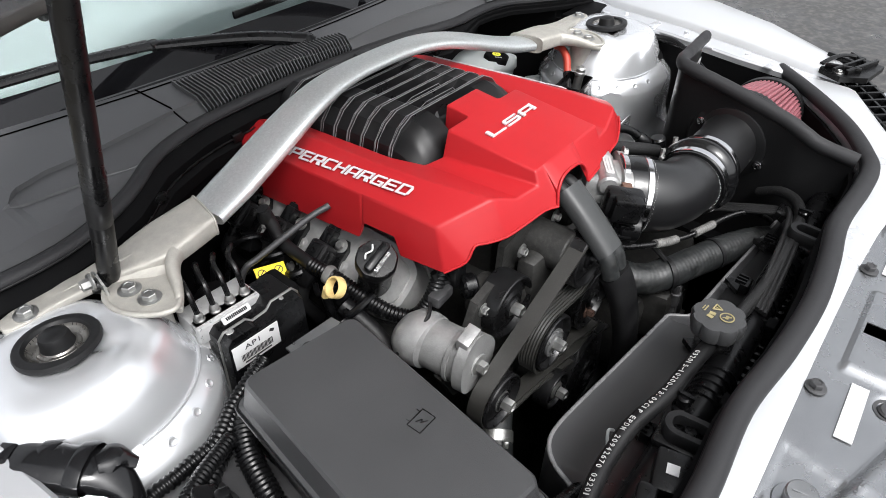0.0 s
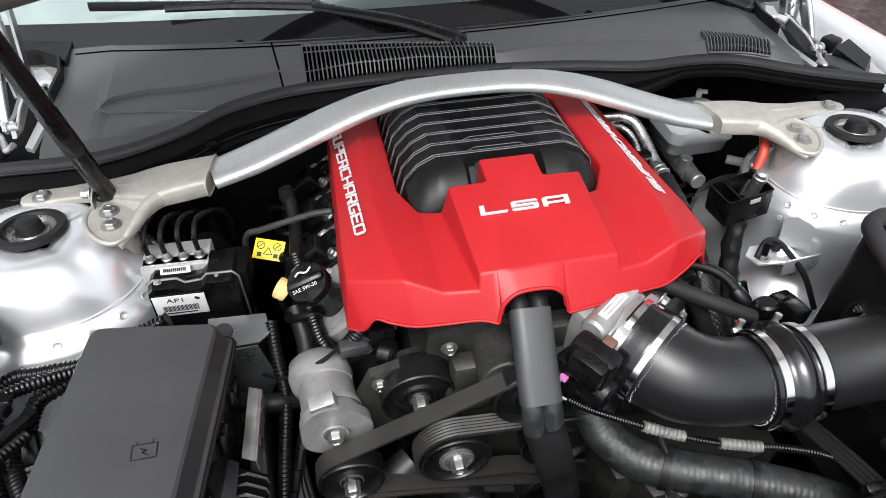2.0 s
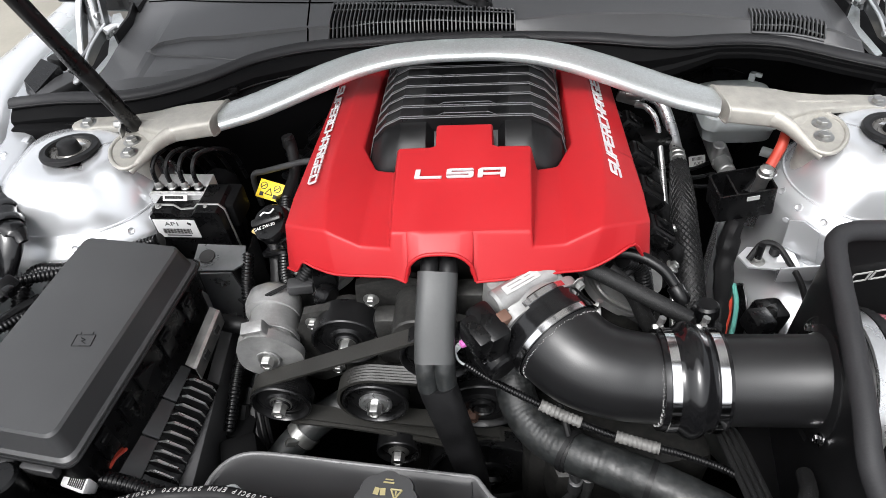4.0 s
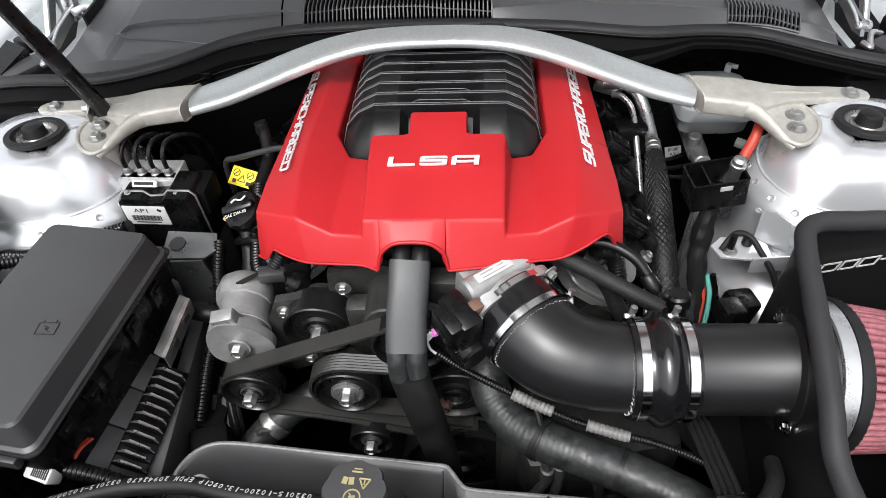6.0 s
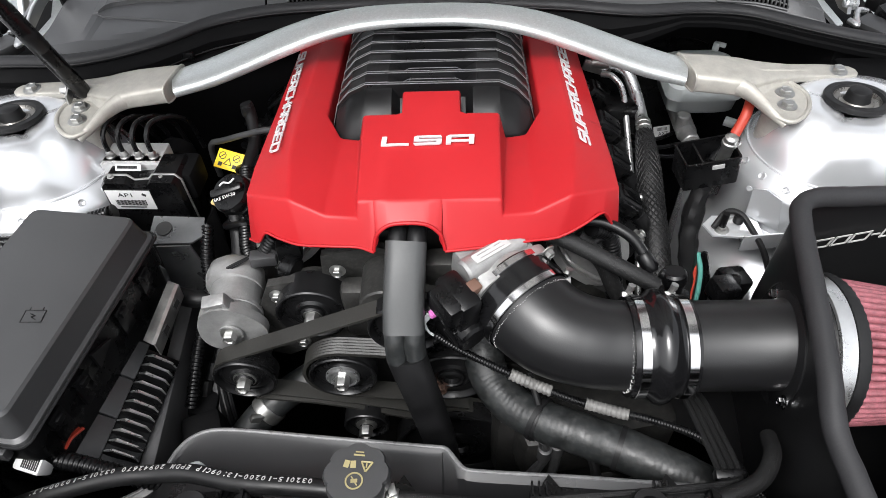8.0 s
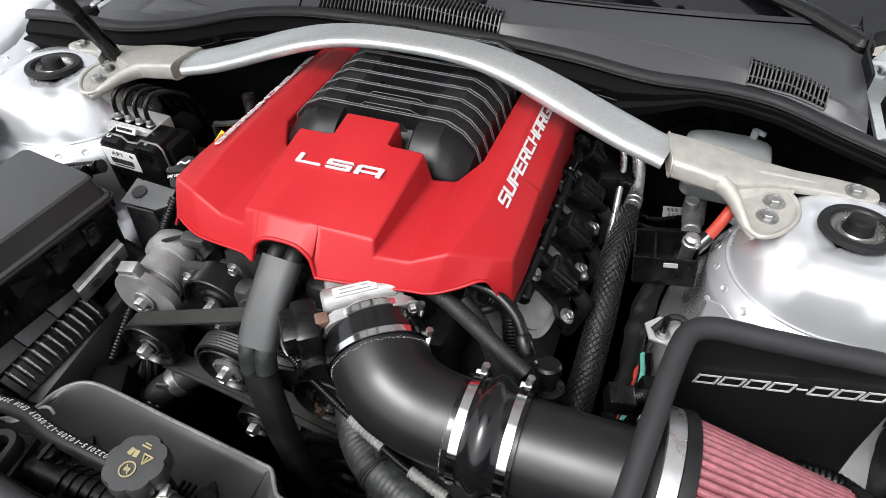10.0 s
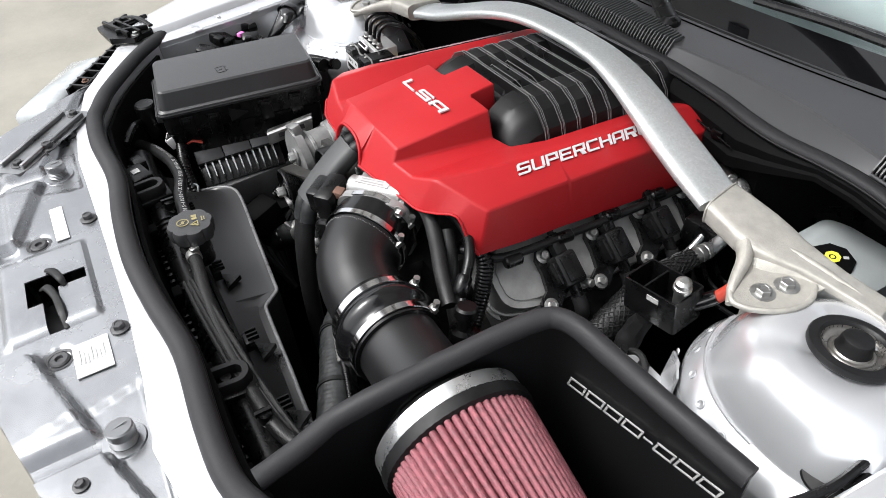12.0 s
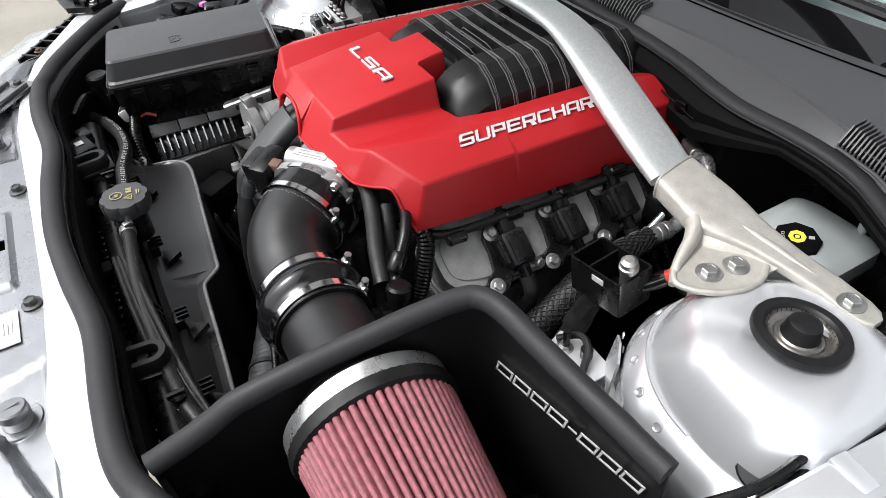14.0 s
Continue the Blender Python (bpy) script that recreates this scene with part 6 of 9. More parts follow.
bx(b, (-0.334, -0.122, 0.787), (0.022, 0.003, 0.028), (30, 10, 25))
lb = part("flag_label", b, PAPER, alt, "white barcode flag label")
b = B()
for k in range(7):
    bx(b, (-0.334, -0.1243, 0.779 + 0.0024 * k), (0.013, 0.0006, 0.0009 + 0.0006 * (k % 2)), (30, 10, 25))
part("barcode", b, INK, lb)
b = B()
cyl(b, (-0.175, -0.19, 0.872), (-0.158, -0.2, 0.872), 0.016, n=20, bev=0.003)
bx(b, (-0.17, -0.17, 0.885), (0.03, 0.03, 0.03), (0, 0, 10), 0.004)
tube(b, [(-0.20, -0.165, 0.90), (-0.197, -0.17, 0.885), (-0.183, -0.175, 0.878)], 0.005, n=8)
single("purge_valve", b, PLASTIC, "round black valve above the pulley", "valve")

low = thing("lower_hose", "black lower radiator hose with a wide spring clamp", "hose", (-0.23, -0.29, 0.6))
b = B()
tube(b, [(-0.15, -0.25, 0.72), (-0.20, -0.275, 0.70), (-0.245, -0.31, 0.672), (-0.28, -0.34, 0.62), (-0.29, -0.36, 0.5)], 0.021, n=20)
part("hose", b, HOSE, low)
b = B()
lathe(b, [(0.0225, -0.008), (0.0232, -0.007), (0.0232, 0.007), (0.0225, 0.008)], (-0.218, -0.287, 0.690), (-0.7, -0.5, -0.45), 28)
bx(b, (-0.225, -0.307, 0.703), (0.022, 0.008, 0.010), (0, 35, 30), 0.002)
part("spring_clamp", b, ZINC, low)
b = B()
bx(b, (-0.243, -0.329, 0.682), (0.004, 0.001, 0.020), (10, 40, 0))
bx(b, (-0.236, -0.326, 0.672), (0.004, 0.001, 0.012), (10, 40, 0))
part("paint_mark", b, PRINT, low)

# ---- sleeved hoses that rise through the cover's arch ----
sl = thing("sleeved_hoses", "pair of hoses in a grey foam sleeve before the engine", "hose", (0.0, -0.3, 0.6))
sec = []
for k in range(24):
    a = 2 * math.pi * k / 24
    c, s = math.cos(a), math.sin(a)
    sec.append((math.copysign(abs(c) ** 0.6, c), 0.62 * math.copysign(abs(s) ** 0.75, s)))
b = B()
tube(b, [(-0.016, -0.238, 0.962), (-0.018, -0.266, 0.940), (-0.0195, -0.292, 0.917), (-0.020, -0.312, 0.897)], 0.0225, section=sec, up=(0, 1, 0.5))
part("upper_sleeve", b, SLEEVE, sl, "grey foam sleeve", angle=60)
b = B()
tube(b, [(-0.0180, -0.3235, 0.868), (-0.010, -0.334, 0.84), (0.004, -0.346, 0.78), (0.016, -0.352, 0.70), (0.022, -0.35, 0.55)], [0.0225, 0.022, 0.021, 0.020, 0.020], section=sec, up=(0, 1, 0.5))
part("lower_sleeve", b, RUBBER, sl, angle=60)
for dx in (-0.0105, 0.0105):
    b = B()
    tube(b, [(-0.0195 + dx, -0.304, 0.905), (-0.0195 + dx, -0.3165, 0.890), (-0.018 + dx, -0.3245, 0.866)], 0.0118, n=14, wob=0.06)
    part("hose", b, HOSE, sl)
    b = B()
    tube(b, [(-0.015 + dx, -0.20, 0.962), (-0.015 + dx, -0.23, 0.964), (-0.016 + dx, -0.25, 0.953)], 0.0105, n=14)
    part("hose", b, RUBBER, sl)

# ---- throttle body ----
tb = thing("throttle_unit", "cast aluminium throttle body with black actuator", "throttle body", (0.08, -0.23, 0.87))
tb0 = Vector((0.104, -0.272, 0.906))
ax = Vector((0.588, -0.799, -0.126)).normalized()
m = frame_of(tb0, (0.805, 0.593, 0), (0.075, -0.10, 0.99))
b = B()
lathe(b, [(0.030, -0.075), (0.043, -0.055), (0.045, -0.02), (0.049, -0.012), (0.049, 0.004)], tb0, ax, 40)
part("bore", b, ALU, tb)
b = B()
prism(b, [(0.052 * math.copysign(abs(math.cos(a)) ** 0.55, math.cos(a)), 0.050 * math.copysign(abs(math.sin(a)) ** 0.55, math.sin(a))) for a in [2 * math.pi * k / 36 for k in range(36)]], 0.012, m @ pose(0, 0, -0.022), 0.002)
part("flange", b, ALU, tb)
b = B()
bx(b, (0, 0, -0.048), (0.080, 0.078, 0.05), bev=0.006, m=m)
for x in (-0.03, -0.01, 0.012):
    bx(b, (x, -0.046, -0.04), (0.004, 0.012, 0.03), bev=0.001, m=m)
part("casting", b, ALU, tb)
b = B()
cyl(b, m @ Vector((-0.046, 0.0335, -0.042)), m @ Vector((0.034, 0.0335, -0.042)), 0.0150, n=28, bev=0.003)
bx(b, (-0.006, 0.030, -0.042), (0.070, 0.022, 0.024), bev=0.003, m=m)
part("label_boss", b, ALU, tb)
b = B()
bx(b, (-0.010, 0.0483, -0.042), (0.046, 0.0012, 0.0115), m=m)
lbl = part("label", b, PRINT, tb, "worn white printed label")
for x, y, w in ((-0.010, 0.0024, 0.018), (0.008, 0.0024, 0.008), (-0.002, -0.0024, 0.032)):
    b = B()
    bx(b, (x - 0.008, 0.0493, -0.042 - y), (w, 0.0006, 0.0008), m=m)
    part("print_bar", b, ALU, lbl)
b = B()
bx(b, (-0.066, -0.002, -0.024), (0.028, 0.094, 0.052), bev=0.007, m=m)
bx(b, (-0.074, 0.026, -0.022), (0.036, 0.036, 0.040), bev=0.005, m=m)
cyl(b, m @ Vector((-0.066, -0.012, -0.02)), m @ Vector((-0.066, -0.012, 0.010)), 0.019, n=24, bev=0.003)
for k in range(4):
    bx(b, (-0.080, 0.030 - 0.016 * k, -0.012), (0.010, 0.006, 0.020), bev=0.0015, m=m)
part("actuator", b, PLASTIC, tb)
b = B()
bx(b, (-0.050, 0.038, -0.020), (0.015, 0.012, 0.014), bev=0.002, m=m)
part("plug_lock", b, COPPER, tb)
b = B()
bx(b, (-0.052, -0.034, -0.002), (0.018, 0.014, 0.010), bev=0.002, m=m)
part("clip", b, GREY, tb)
for q in ((-0.045, 0.020, -0.010), (-0.043, -0.040, -0.010), (0.043, 0.042, -0.010)):
    bolt("bolt", m @ Vector(q), ax, 0.0052, 0.008, tb)
pg = thing("throttle_plug", "black wiring plug with pink lock and coloured wires", "plug", (0.015, -0.285, 0.9))
b = B()
bx(b, (0.022, -0.277, 0.906), (0.03, 0.026, 0.026), (0, 10, 33), 0.003)
bx(b, (0.036, -0.270, 0.908), (0.02, 0.022, 0.022), (0, 10, 33), 0.003)
part("shell", b, PLASTIC, pg)
b = B()
bx(b, (0.013, -0.291, 0.905), (0.012, 0.008, 0.006), (0, 10, 33), 0.001)
part("lock", b, PINK, pg)
b = B()
for k in range(4):
    tube(b, [(0.010, -0.288, 0.907 - 0.003 * k), (0.002, -0.297, 0.902 - 0.003 * k), (0.006, -0.303, 0.888), (0.016, -0.306, 0.881)], 0.0014, n=6)
part("wires", b, MILKY, pg)

har = thing("throttle_harness", "thin corrugated harness with grey taped sections", "harness", (0.15, -0.34, 0.8))
line = [(0.012, -0.304, 0.884), (0.04, -0.314, 0.868), (0.085, -0.330, 0.852), (0.125, -0.345, 0.842), (0.165, -0.360, 0.836), (0.205, -0.372, 0.834), (0.245, -0.382, 0.832), (0.29, -0.398, 0.826), (0.325, -0.42, 0.812), (0.36, -0.45, 0.78)]
b = B()
tube(b, line, 0.0046, n=10, ribs=(0.0009, 0.0032))
part("conduit", b, PLASTIC, har, angle=60)
for i in (2, 4):
    b = B()
    tube(b, [Vector(line[i]).lerp(Vector(line[i + 1]), 0.25), line[i + 1], Vector(line[i + 1]).lerp(Vector(line[i + 2]), 0.35)], 0.0066, n=12, ribs=(0.0008, 0.005), wob=0.1)
    part("taped_section", b, TAPE, har, "grey taped section")

# ---- intake tube, coupler, filter and heat shield ----
tubeway = [(0.104, -0.272, 0.906), (0.118, -0.291, 0.903), (0.138, -0.309, 0.899), (0.165, -0.320, 0.895), (0.195, -0.324, 0.891), (0.225, -0.325, 0.889)]
d0 = (Vector(tubeway[1]) - Vector(tubeway[0])).normalized()
intake = thing("intake_tube", "satin black intake elbow with polished hose clamps", "intake tube", (0.25, -0.32, 0.84))
b = B()
tube(b, tubeway, [0.0525, 0.0525, 0.051, 0.0485, 0.0475, 0.047], n=44, caps=False)
part("elbow", b, SATIN, intake, angle=60)
b = B()
tube(b, [Vector(tubeway[0]) + d0 * k for k in (-0.022, -0.016, -0.006, 0.004, 0.012, 0.018, 0.021)], [0.0530, 0.0545, 0.0545, 0.0552, 0.0555, 0.0540, 0.0535], n=48)
part("rubber_cuff", b, SILICONE, intake)
b = B()
lathe(b, [(0.0475, -0.012), (0.0530, -0.0115), (0.0535, 0.006), (0.0560, 0.010), (0.0600, 0.015), (0.0615, 0.021), (0.0600, 0.027), (0.0560, 0.032), (0.0535, 0.036), (0.0530, 0.0535), (0.0475, 0.054)], (0.225, -0.325, 0.888), (1, 0, -0.004), 48)
part("silicone_coupler", b, SILICONE, intake, "glossy black silicone coupler", angle=40)
b = B()
lathe(b, [(0.0478, 0.0), (0.0478, 0.107), (0.0495, 0.110), (0.0495, 0.122)], (0.268, -0.325, 0.888), (1, 0, 0), 44)
part("straight_pipe", b, SATIN, intake)
for c, ax, r, nm in ((Vector(tubeway[0]) + d0 * -0.016, d0, 0.0550, 1), (Vector(tubeway[0]) + d0 * 0.017, d0, 0.0556, 1), (Vector((0.224, -0.325, 0.888)), Vector((1, 0, 0)), 0.0545, 2), (Vector((0.270, -0.325, 0.888)), Vector((1, 0, 0)), 0.0545, 2)):
    b = B()
    lathe(b, [(r - 0.0006, -0.0050 + 0.001 * (nm == 1)), (r + 0.0006, -0.0045 + 0.001 * (nm == 1)), (r + 0.0006, 0.0045 - 0.001 * (nm == 1)), (r - 0.0006, 0.0050 - 0.001 * (nm == 1))], c, ax, 56, caps=False)
    cl = part("hose_clamp", b, CHROME, intake, "polished steel hose clamp")
    q = c + (Vector((0, 0.052, 0.028)) if nm == 2 else Vector((0.044, 0.028, 0.022)))
    b = B()
    cyl(b, q + Vector((-0.003, 0, -0.008)), q + Vector((0.002, 0.002, 0.004)), 0.0034, n=12, bev=0.001)
    cyl(b, q + Vector((0.001, 0.001, 0.003)), q + Vector((0.002, 0.002, 0.008)), 0.0042, n=6)
    bx(b, q + Vector((-0.002, -0.002, -0.006)), (0.012, 0.010, 0.007), (30, 0, 0), 0.0015)
    part("clamp_screw", b, ZINC, cl)
# bright worn speckle along the elbow's cut edges
rng = random.Random(4)
for c, ax, r in ((Vector(tubeway[0]) + d0 * 0.0255, d0, 0.0524), (Vector((0.212, -0.325, 0.888)), Vector((1, 0, 0)), 0.0481)):
    b = B()
    _, s1, u1 = basis(ax)
    for k in range(150):
        a = 2 * math.pi * (k + rng.uniform(-0.4, 0.4)) / 150
        c2 = c + s1 * (r * math.cos(a)) + u1 * (r * math.sin(a)) + ax.normalized() * rng.uniform(-0.0011, 0.0011)
        lathe(b, [(rng.uniform(0.0003, 0.0008), -0.0006), (0.0003, 0.0007)], c2, s1 * math.cos(a) + u1 * math.sin(a), 5)
    tagged(part("bright_speckle", b, PRINT, intake), kind="stuff")
shield = thing("heat_shield", "black heat shield box edged with thick rubber trim", "heat shield", (0.45, -0.35, 0.5))
TRIM = [(0.373, -0.511, 0.926), (0.370, -0.480, 0.931), (0.367, -0.452, 0.937), (0.367, -0.432, 0.946), (0.372, -0.40, 0.956), (0.380, -0.34, 0.968), (0.389, -0.27, 0.979), (0.396, -0.232, 0.984), (0.404, -0.214, 0.985), (0.425, -0.203, 0.984), (0.47, -0.196, 0.978), (0.54, -0.186, 0.970), (0.605, -0.178, 0.965)]
b = B()
tube(b, TRIM, 0.0105, n=14, per=6, oval=(1.0, 1.1), wob=0.06)
part("edge_trim", b, SEALR, shield, "thick black rubber edge trim", angle=60)
b = B()
ln = glide(TRIM, 4)
sheet(b, [[(p.x, p.y, p.z) for p in ln], [(p.x, p.y, p.z - 0.15) for p in ln], [(p.x + 0.01, p.y, 0.62) for p in ln]], 0.003)
part("wall", b, SATIN, shield, angle=40)
b = B()
bx(b, (0.50, -0.34, 0.70), (0.30, 0.36, 0.01), (0, 4, 0))
part("base_plate", b, DULL, shield)
for q in ((0.388, -0.272, 0.907), (0.382, -0.335, 0.926), (0.373, -0.382, 0.869), (0.385, -0.262, 0.85)):
    bolt("screw", (q[0] - 0.004, q[1], q[2]), (-1, 0.13, 0.05), 0.0046, 0.007, shield, CHROME)
b = B()
lathe(b, [(0.058, -0.004), (0.060, -0.003), (0.060, 0.004), (0.050, 0.006)], (0.3795, -0.328, 0.888), (1, -0.131, 0), 48)
part("flange", b, SATIN, shield)
# light grey outlined shapes along the rear wall
m = frame_of((0.424, -0.2095, 0.900), (1, 0.139, 0.09), (-0.05, 0, 1))
x = 0.0
for w, form in ((0.019, 0), (0.019, 0), (0.017, 0), (0.019, 0), (0.008, 3), (0.018, 0), (0.019, 0), (0.018, 0)):
    h = 0.0125
    bars = {0: ((0, 0, w, 0), (0, h, w, h), (0, 0, 0, h), (w, 0, w, h)), 3: ((0, h / 2, w, h / 2),)}[form]
    b = B()
    for x0, y0, x1, y1 in bars:
        bx(b, (x + (x0 + x1) / 2 + 0.35 * (y0 + y1) / 2, (y0 + y1) / 2, -0.003), (abs(x1 - x0) + 0.002, abs(y1 - y0) + 0.002, 0.001), (0, 0, -19 if x0 == x1 else 0), m=m)
    part("light_mark", b, PRINT, shield, "light grey outlined shape")
    x += w + 0.0045

# low parts seen behind the filter
b = B()
bx(b, (0.56, -0.235, 0.735), (0.10, 0.05, 0.06), (0, 8, 12), 0.008)
bx(b, (0.515, -0.245, 0.765), (0.05, 0.03, 0.02), (0, 8, 12), 0.004)
part("inner_bracket", b, PLASTIC, shield)
for q in ((0.54, -0.262, 0.772), (0.585, -0.25, 0.768), (0.51, -0.262, 0.776)):
    bolt("bolt", q, (-0.1, -0.3, 1), 0.006, 0.012, shield)
b = B()
tube(b, [(0.47, -0.22, 0.72), (0.52, -0.215, 0.79), (0.58, -0.21, 0.80), (0.64, -0.22, 0.78)], 0.012, n=12, ribs=(0.0018, 0.006))
part("drain_hose", b, PLASTIC, shield, angle=60)
flt = thing("air_filter", "conical air filter with red pleats and silver ring", "air filter", (0.48, -0.33, 0.78))
fo, fax = Vector((0.388, -0.328, 0.885)), Vector((1, -0.02, -0.10)).normalized()
b = B()
lathe(b, [(0.050, -0.008), (0.070, -0.007), (0.076, -0.002), (0.078, 0.004)], fo, fax, 48)
part("base_ring", b, RUBBER, flt)
b = B()
lathe(b, [(0.0790, 0.002), (0.0815, 0.003), (0.0815, 0.018), (0.0800, 0.019)], fo, fax, 64, caps=False)
part("silver_band", b, SATINALU, flt)
b = B()
lathe(b, [(0.0790, 0.018), (0.0825, 0.019), (0.0828, 0.027), (0.0820, 0.031), (0.0770, 0.033)], fo, fax, 116, wob=lambda a: 1 + 0.006 * math.cos(58 * a), caps=False)
part("rubber_collar", b, RUBBER, flt)
b = B()
dips = (0.0, 0.0004, 0.0016, 0.0085, 0.0016, 0.0004)
n = 58 * len(dips)
_, s1, u1 = basis(fax)
rings = []
for r, h in ((0.0775, 0.030), (0.0785, 0.034), (0.0755, 0.066), (0.072, 0.10), (0.0655, 0.168), (0.062, 0.172)):
    rings.append([fo + fax * h + (s1 * math.cos(2 * math.pi * k / n) + u1 * math.sin(2 * math.pi * k / n)) * (r - dips[k % len(dips)]) for k in range(n)])
loft(b, rings)
part("pleats", b, PLEAT, flt, "oiled dark pink cotton pleats", angle=50)
b = B()
lathe(b, [(0.060, 0.166), (0.068, 0.168), (0.069, 0.180), (0.060, 0.184), (0.001, 0.182)], fo, fax, 48)
part("end_cap", b, RUBBER, flt)


# ---- fuse box and module on the right-hand side of the car ----
fuse = thing("fuse_box", "black fuse box with a smooth charcoal lid", "fuse box", (-0.40, -0.29, 0.78))
mf = frame_of((-0.428, -0.291, 0.0), (1, -0.15, 0), (0.15, 1, 0))


def rounded(w, l, r, n=5, taper=0.0):
    out = []
    for sx, sy, a0 in ((1, 1, 0), (-1, 1, 90), (-1, -1, 180), (1, -1, 270)):
        for k in range(n + 1):
            a = radians(a0 + 90 * k / n)
            y = sy * (l / 2 - r) + r * math.sin(a)
            out.append(((sx * (w / 2 - r) + r * math.cos(a)) * (1 + taper * y / l), y))
    return out


b = B()
rings = []
for w, l, r, z in ((0.150, 0.282, 0.012, 0.896), (0.152, 0.284, 0.012, 0.900), (0.150, 0.282, 0.012, 0.905), (0.143, 0.275, 0.012, 0.908), (0.141, 0.272, 0.012, 0.914), (0.133, 0.264, 0.011, 0.9370), (0.128, 0.259, 0.010, 0.9402), (0.07, 0.2, 0.01, 0.9413)):
    rings.append([mf @ Vector((x, y, z)) for x, y in rounded(w, l, r)])
loft(b, rings)
lid = part("lid", b, LID, fuse, "charcoal grained plastic lid", angle=28)
b = B()
c = mf @ Vector((0.030, -0.020, 0))
for p0, p1 in (((-0.011, -0.008), (0.011, -0.008)), ((0.011, -0.008), (0.011, 0.007)), ((-0.011, 0.007), (0.011, 0.007)), ((-0.011, -0.008), (-0.011, 0.007)), ((-0.007, 0.007), (-0.007, 0.011)), ((0.007, 0.007), (0.007, 0.011)), ((-0.004, 0.003), (0.002, 0.0)), ((0.002, 0.0), (-0.002, -0.001)), ((-0.002, -0.001), (0.004, -0.005))):
    tube(b, [(c.x + p0[0], c.y + p0[1], 0.9413), (c.x + p1[0], c.y + p1[1], 0.9413)], 0.0006, n=5, straight=True)
part("moulded_symbol", b, PLASTIC, lid)
b = B()
c = mf @ Vector((0.024, -0.098, 0))
for p0, p1 in (((-0.004, 0.004), (0.004, 0.006)), ((0.0, -0.006), (0.0, -0.001)), ((-0.004, -0.003), (0.003, -0.002))):
    tube(b, [(c.x + p0[0], c.y + p0[1], 0.9405), (c.x + p1[0], c.y + p1[1], 0.9405)], 0.0006, n=5, straight=True)
part("moulded_symbol", b, PLASTIC, lid)
b = B()
rings = [[mf @ Vector((x, y, z)) for x, y in rounded(w, l, 0.012)] for w, l, z in ((0.12, 0.25, 0.76), (0.134, 0.262, 0.78), (0.138, 0.270, 0.858), (0.144, 0.276, 0.862), (0.144, 0.276, 0.896))]
loft(b, rings)
part("base", b, PLASTIC, fuse)
b = B()
tube(b, [mf @ Vector((x, y, 0.9015)) for x, y in rounded(0.1545, 0.2865, 0.012)] + [mf @ Vector((*rounded(0.1545, 0.2865, 0.012)[0], 0.9015))], 0.0016, n=6, straight=True)
part("rim", b, SATIN, fuse)
b = B()
prism(b, [(-0.016, -0.012), (0.016, 0.0), (-0.016, 0.014)], 0.004, frame_of(mf @ Vector((0.0725, -0.012, 0.876)), mf.to_3x3() @ Vector((0, 1, 0)), (0, 0, 1)), 0.001)
part("moulded_triangle", b, SATIN, fuse)
for y, z in ((-0.10, 0.872), (-0.055, 0.868), (0.035, 0.872), (0.09, 0.87)):
    b = B()
    bx(b, (0.0735, y, z), (0.006, 0.022, 0.04), bev=0.0015, m=mf)
    bx(b, (0.078, y, z + 0.012), (0.006, 0.012, 0.008), bev=0.001, m=mf)
    part("clip", b, PLASTIC, fuse)
b = B()
for k in range(5):
    bx(b, (0.05 - 0.024 * k, 0.1425, 0.885), (0.012, 0.008, 0.03), bev=0.001, m=mf)
part("hinge_tab", b, PLASTIC, fuse)
for q in ((0.03, -0.143, 0.885), (-0.02, -0.143, 0.883)):
    b = B()
    bx(b, q, (0.04, 0.01, 0.014), bev=0.002, m=mf)
    part("latch", b, GREY, fuse)
b = B()
bx(b, (0, 0, 0.50), (0.11, 0.2, 0.54), bev=0.01, m=mf)
part("pedestal", b, DULL, fuse)

br = thing("module_bracket", "bare folded steel bracket beside the fuse box", "bracket", (-0.29, -0.21, 0.8))
b = B()
top = [(-0.327, -0.194, 0.850), (-0.313, -0.199, 0.850), (-0.321, -0.283, 0.840), (-0.336, -0.277, 0.840)]
sheet(b, [[(x, y, z) for x, y, z in (top[0], top[3])], [(top[1][0] - 0.003, top[1][1], 0.8505), (top[2][0] - 0.003, top[2][1], 0.8405)], [(top[1][0] + 0.0005, top[1][1], 0.848), (top[2][0] + 0.0005, top[2][1], 0.838)], [(-0.3115, -0.202, 0.828), (-0.3195, -0.284, 0.818)]], 0.0018)
part("plate", b, ZINC, br, angle=40)
for y in (-0.222, -0.258):
    b = B()
    bx(b, (-0.3115 - (-0.202 - y) * 0.098, y, 0.838 + (y + 0.22) * 0.12), (0.003, 0.012, 0.008), (0, -8, -5))
    part("slot", b, INK, br)
br = thing("hydraulic_bracket", "stamped steel bracket with a round hole", "bracket", (-0.33, -0.12, 0.7))
b = B()
prism(b, [(0, 0), (0.06, 0), (0.075, 0.012), (0.07, 0.04), (0.0, 0.045)], 0.003, frame_of((-0.375, -0.128, 0.845), (1, 0.02, 0), (0, 1, 0.2)), 0.001)
prism(b, [(0, 0), (0.045, 0.0), (0.06, -0.06), (0.03, -0.12), (0.0, -0.12)], 0.003, frame_of((-0.362, -0.130, 0.846), (1, 0.02, 0), (0, 0.1, 1)), 0.001)
part("plate", b, STEEL, br)
b = B()
lathe(b, [(0.011, 0.0), (0.011, 0.0012)], (-0.357, -0.106, 0.8533), (0, -0.2, 1), 24)
part("round_hole", b, INK, br)

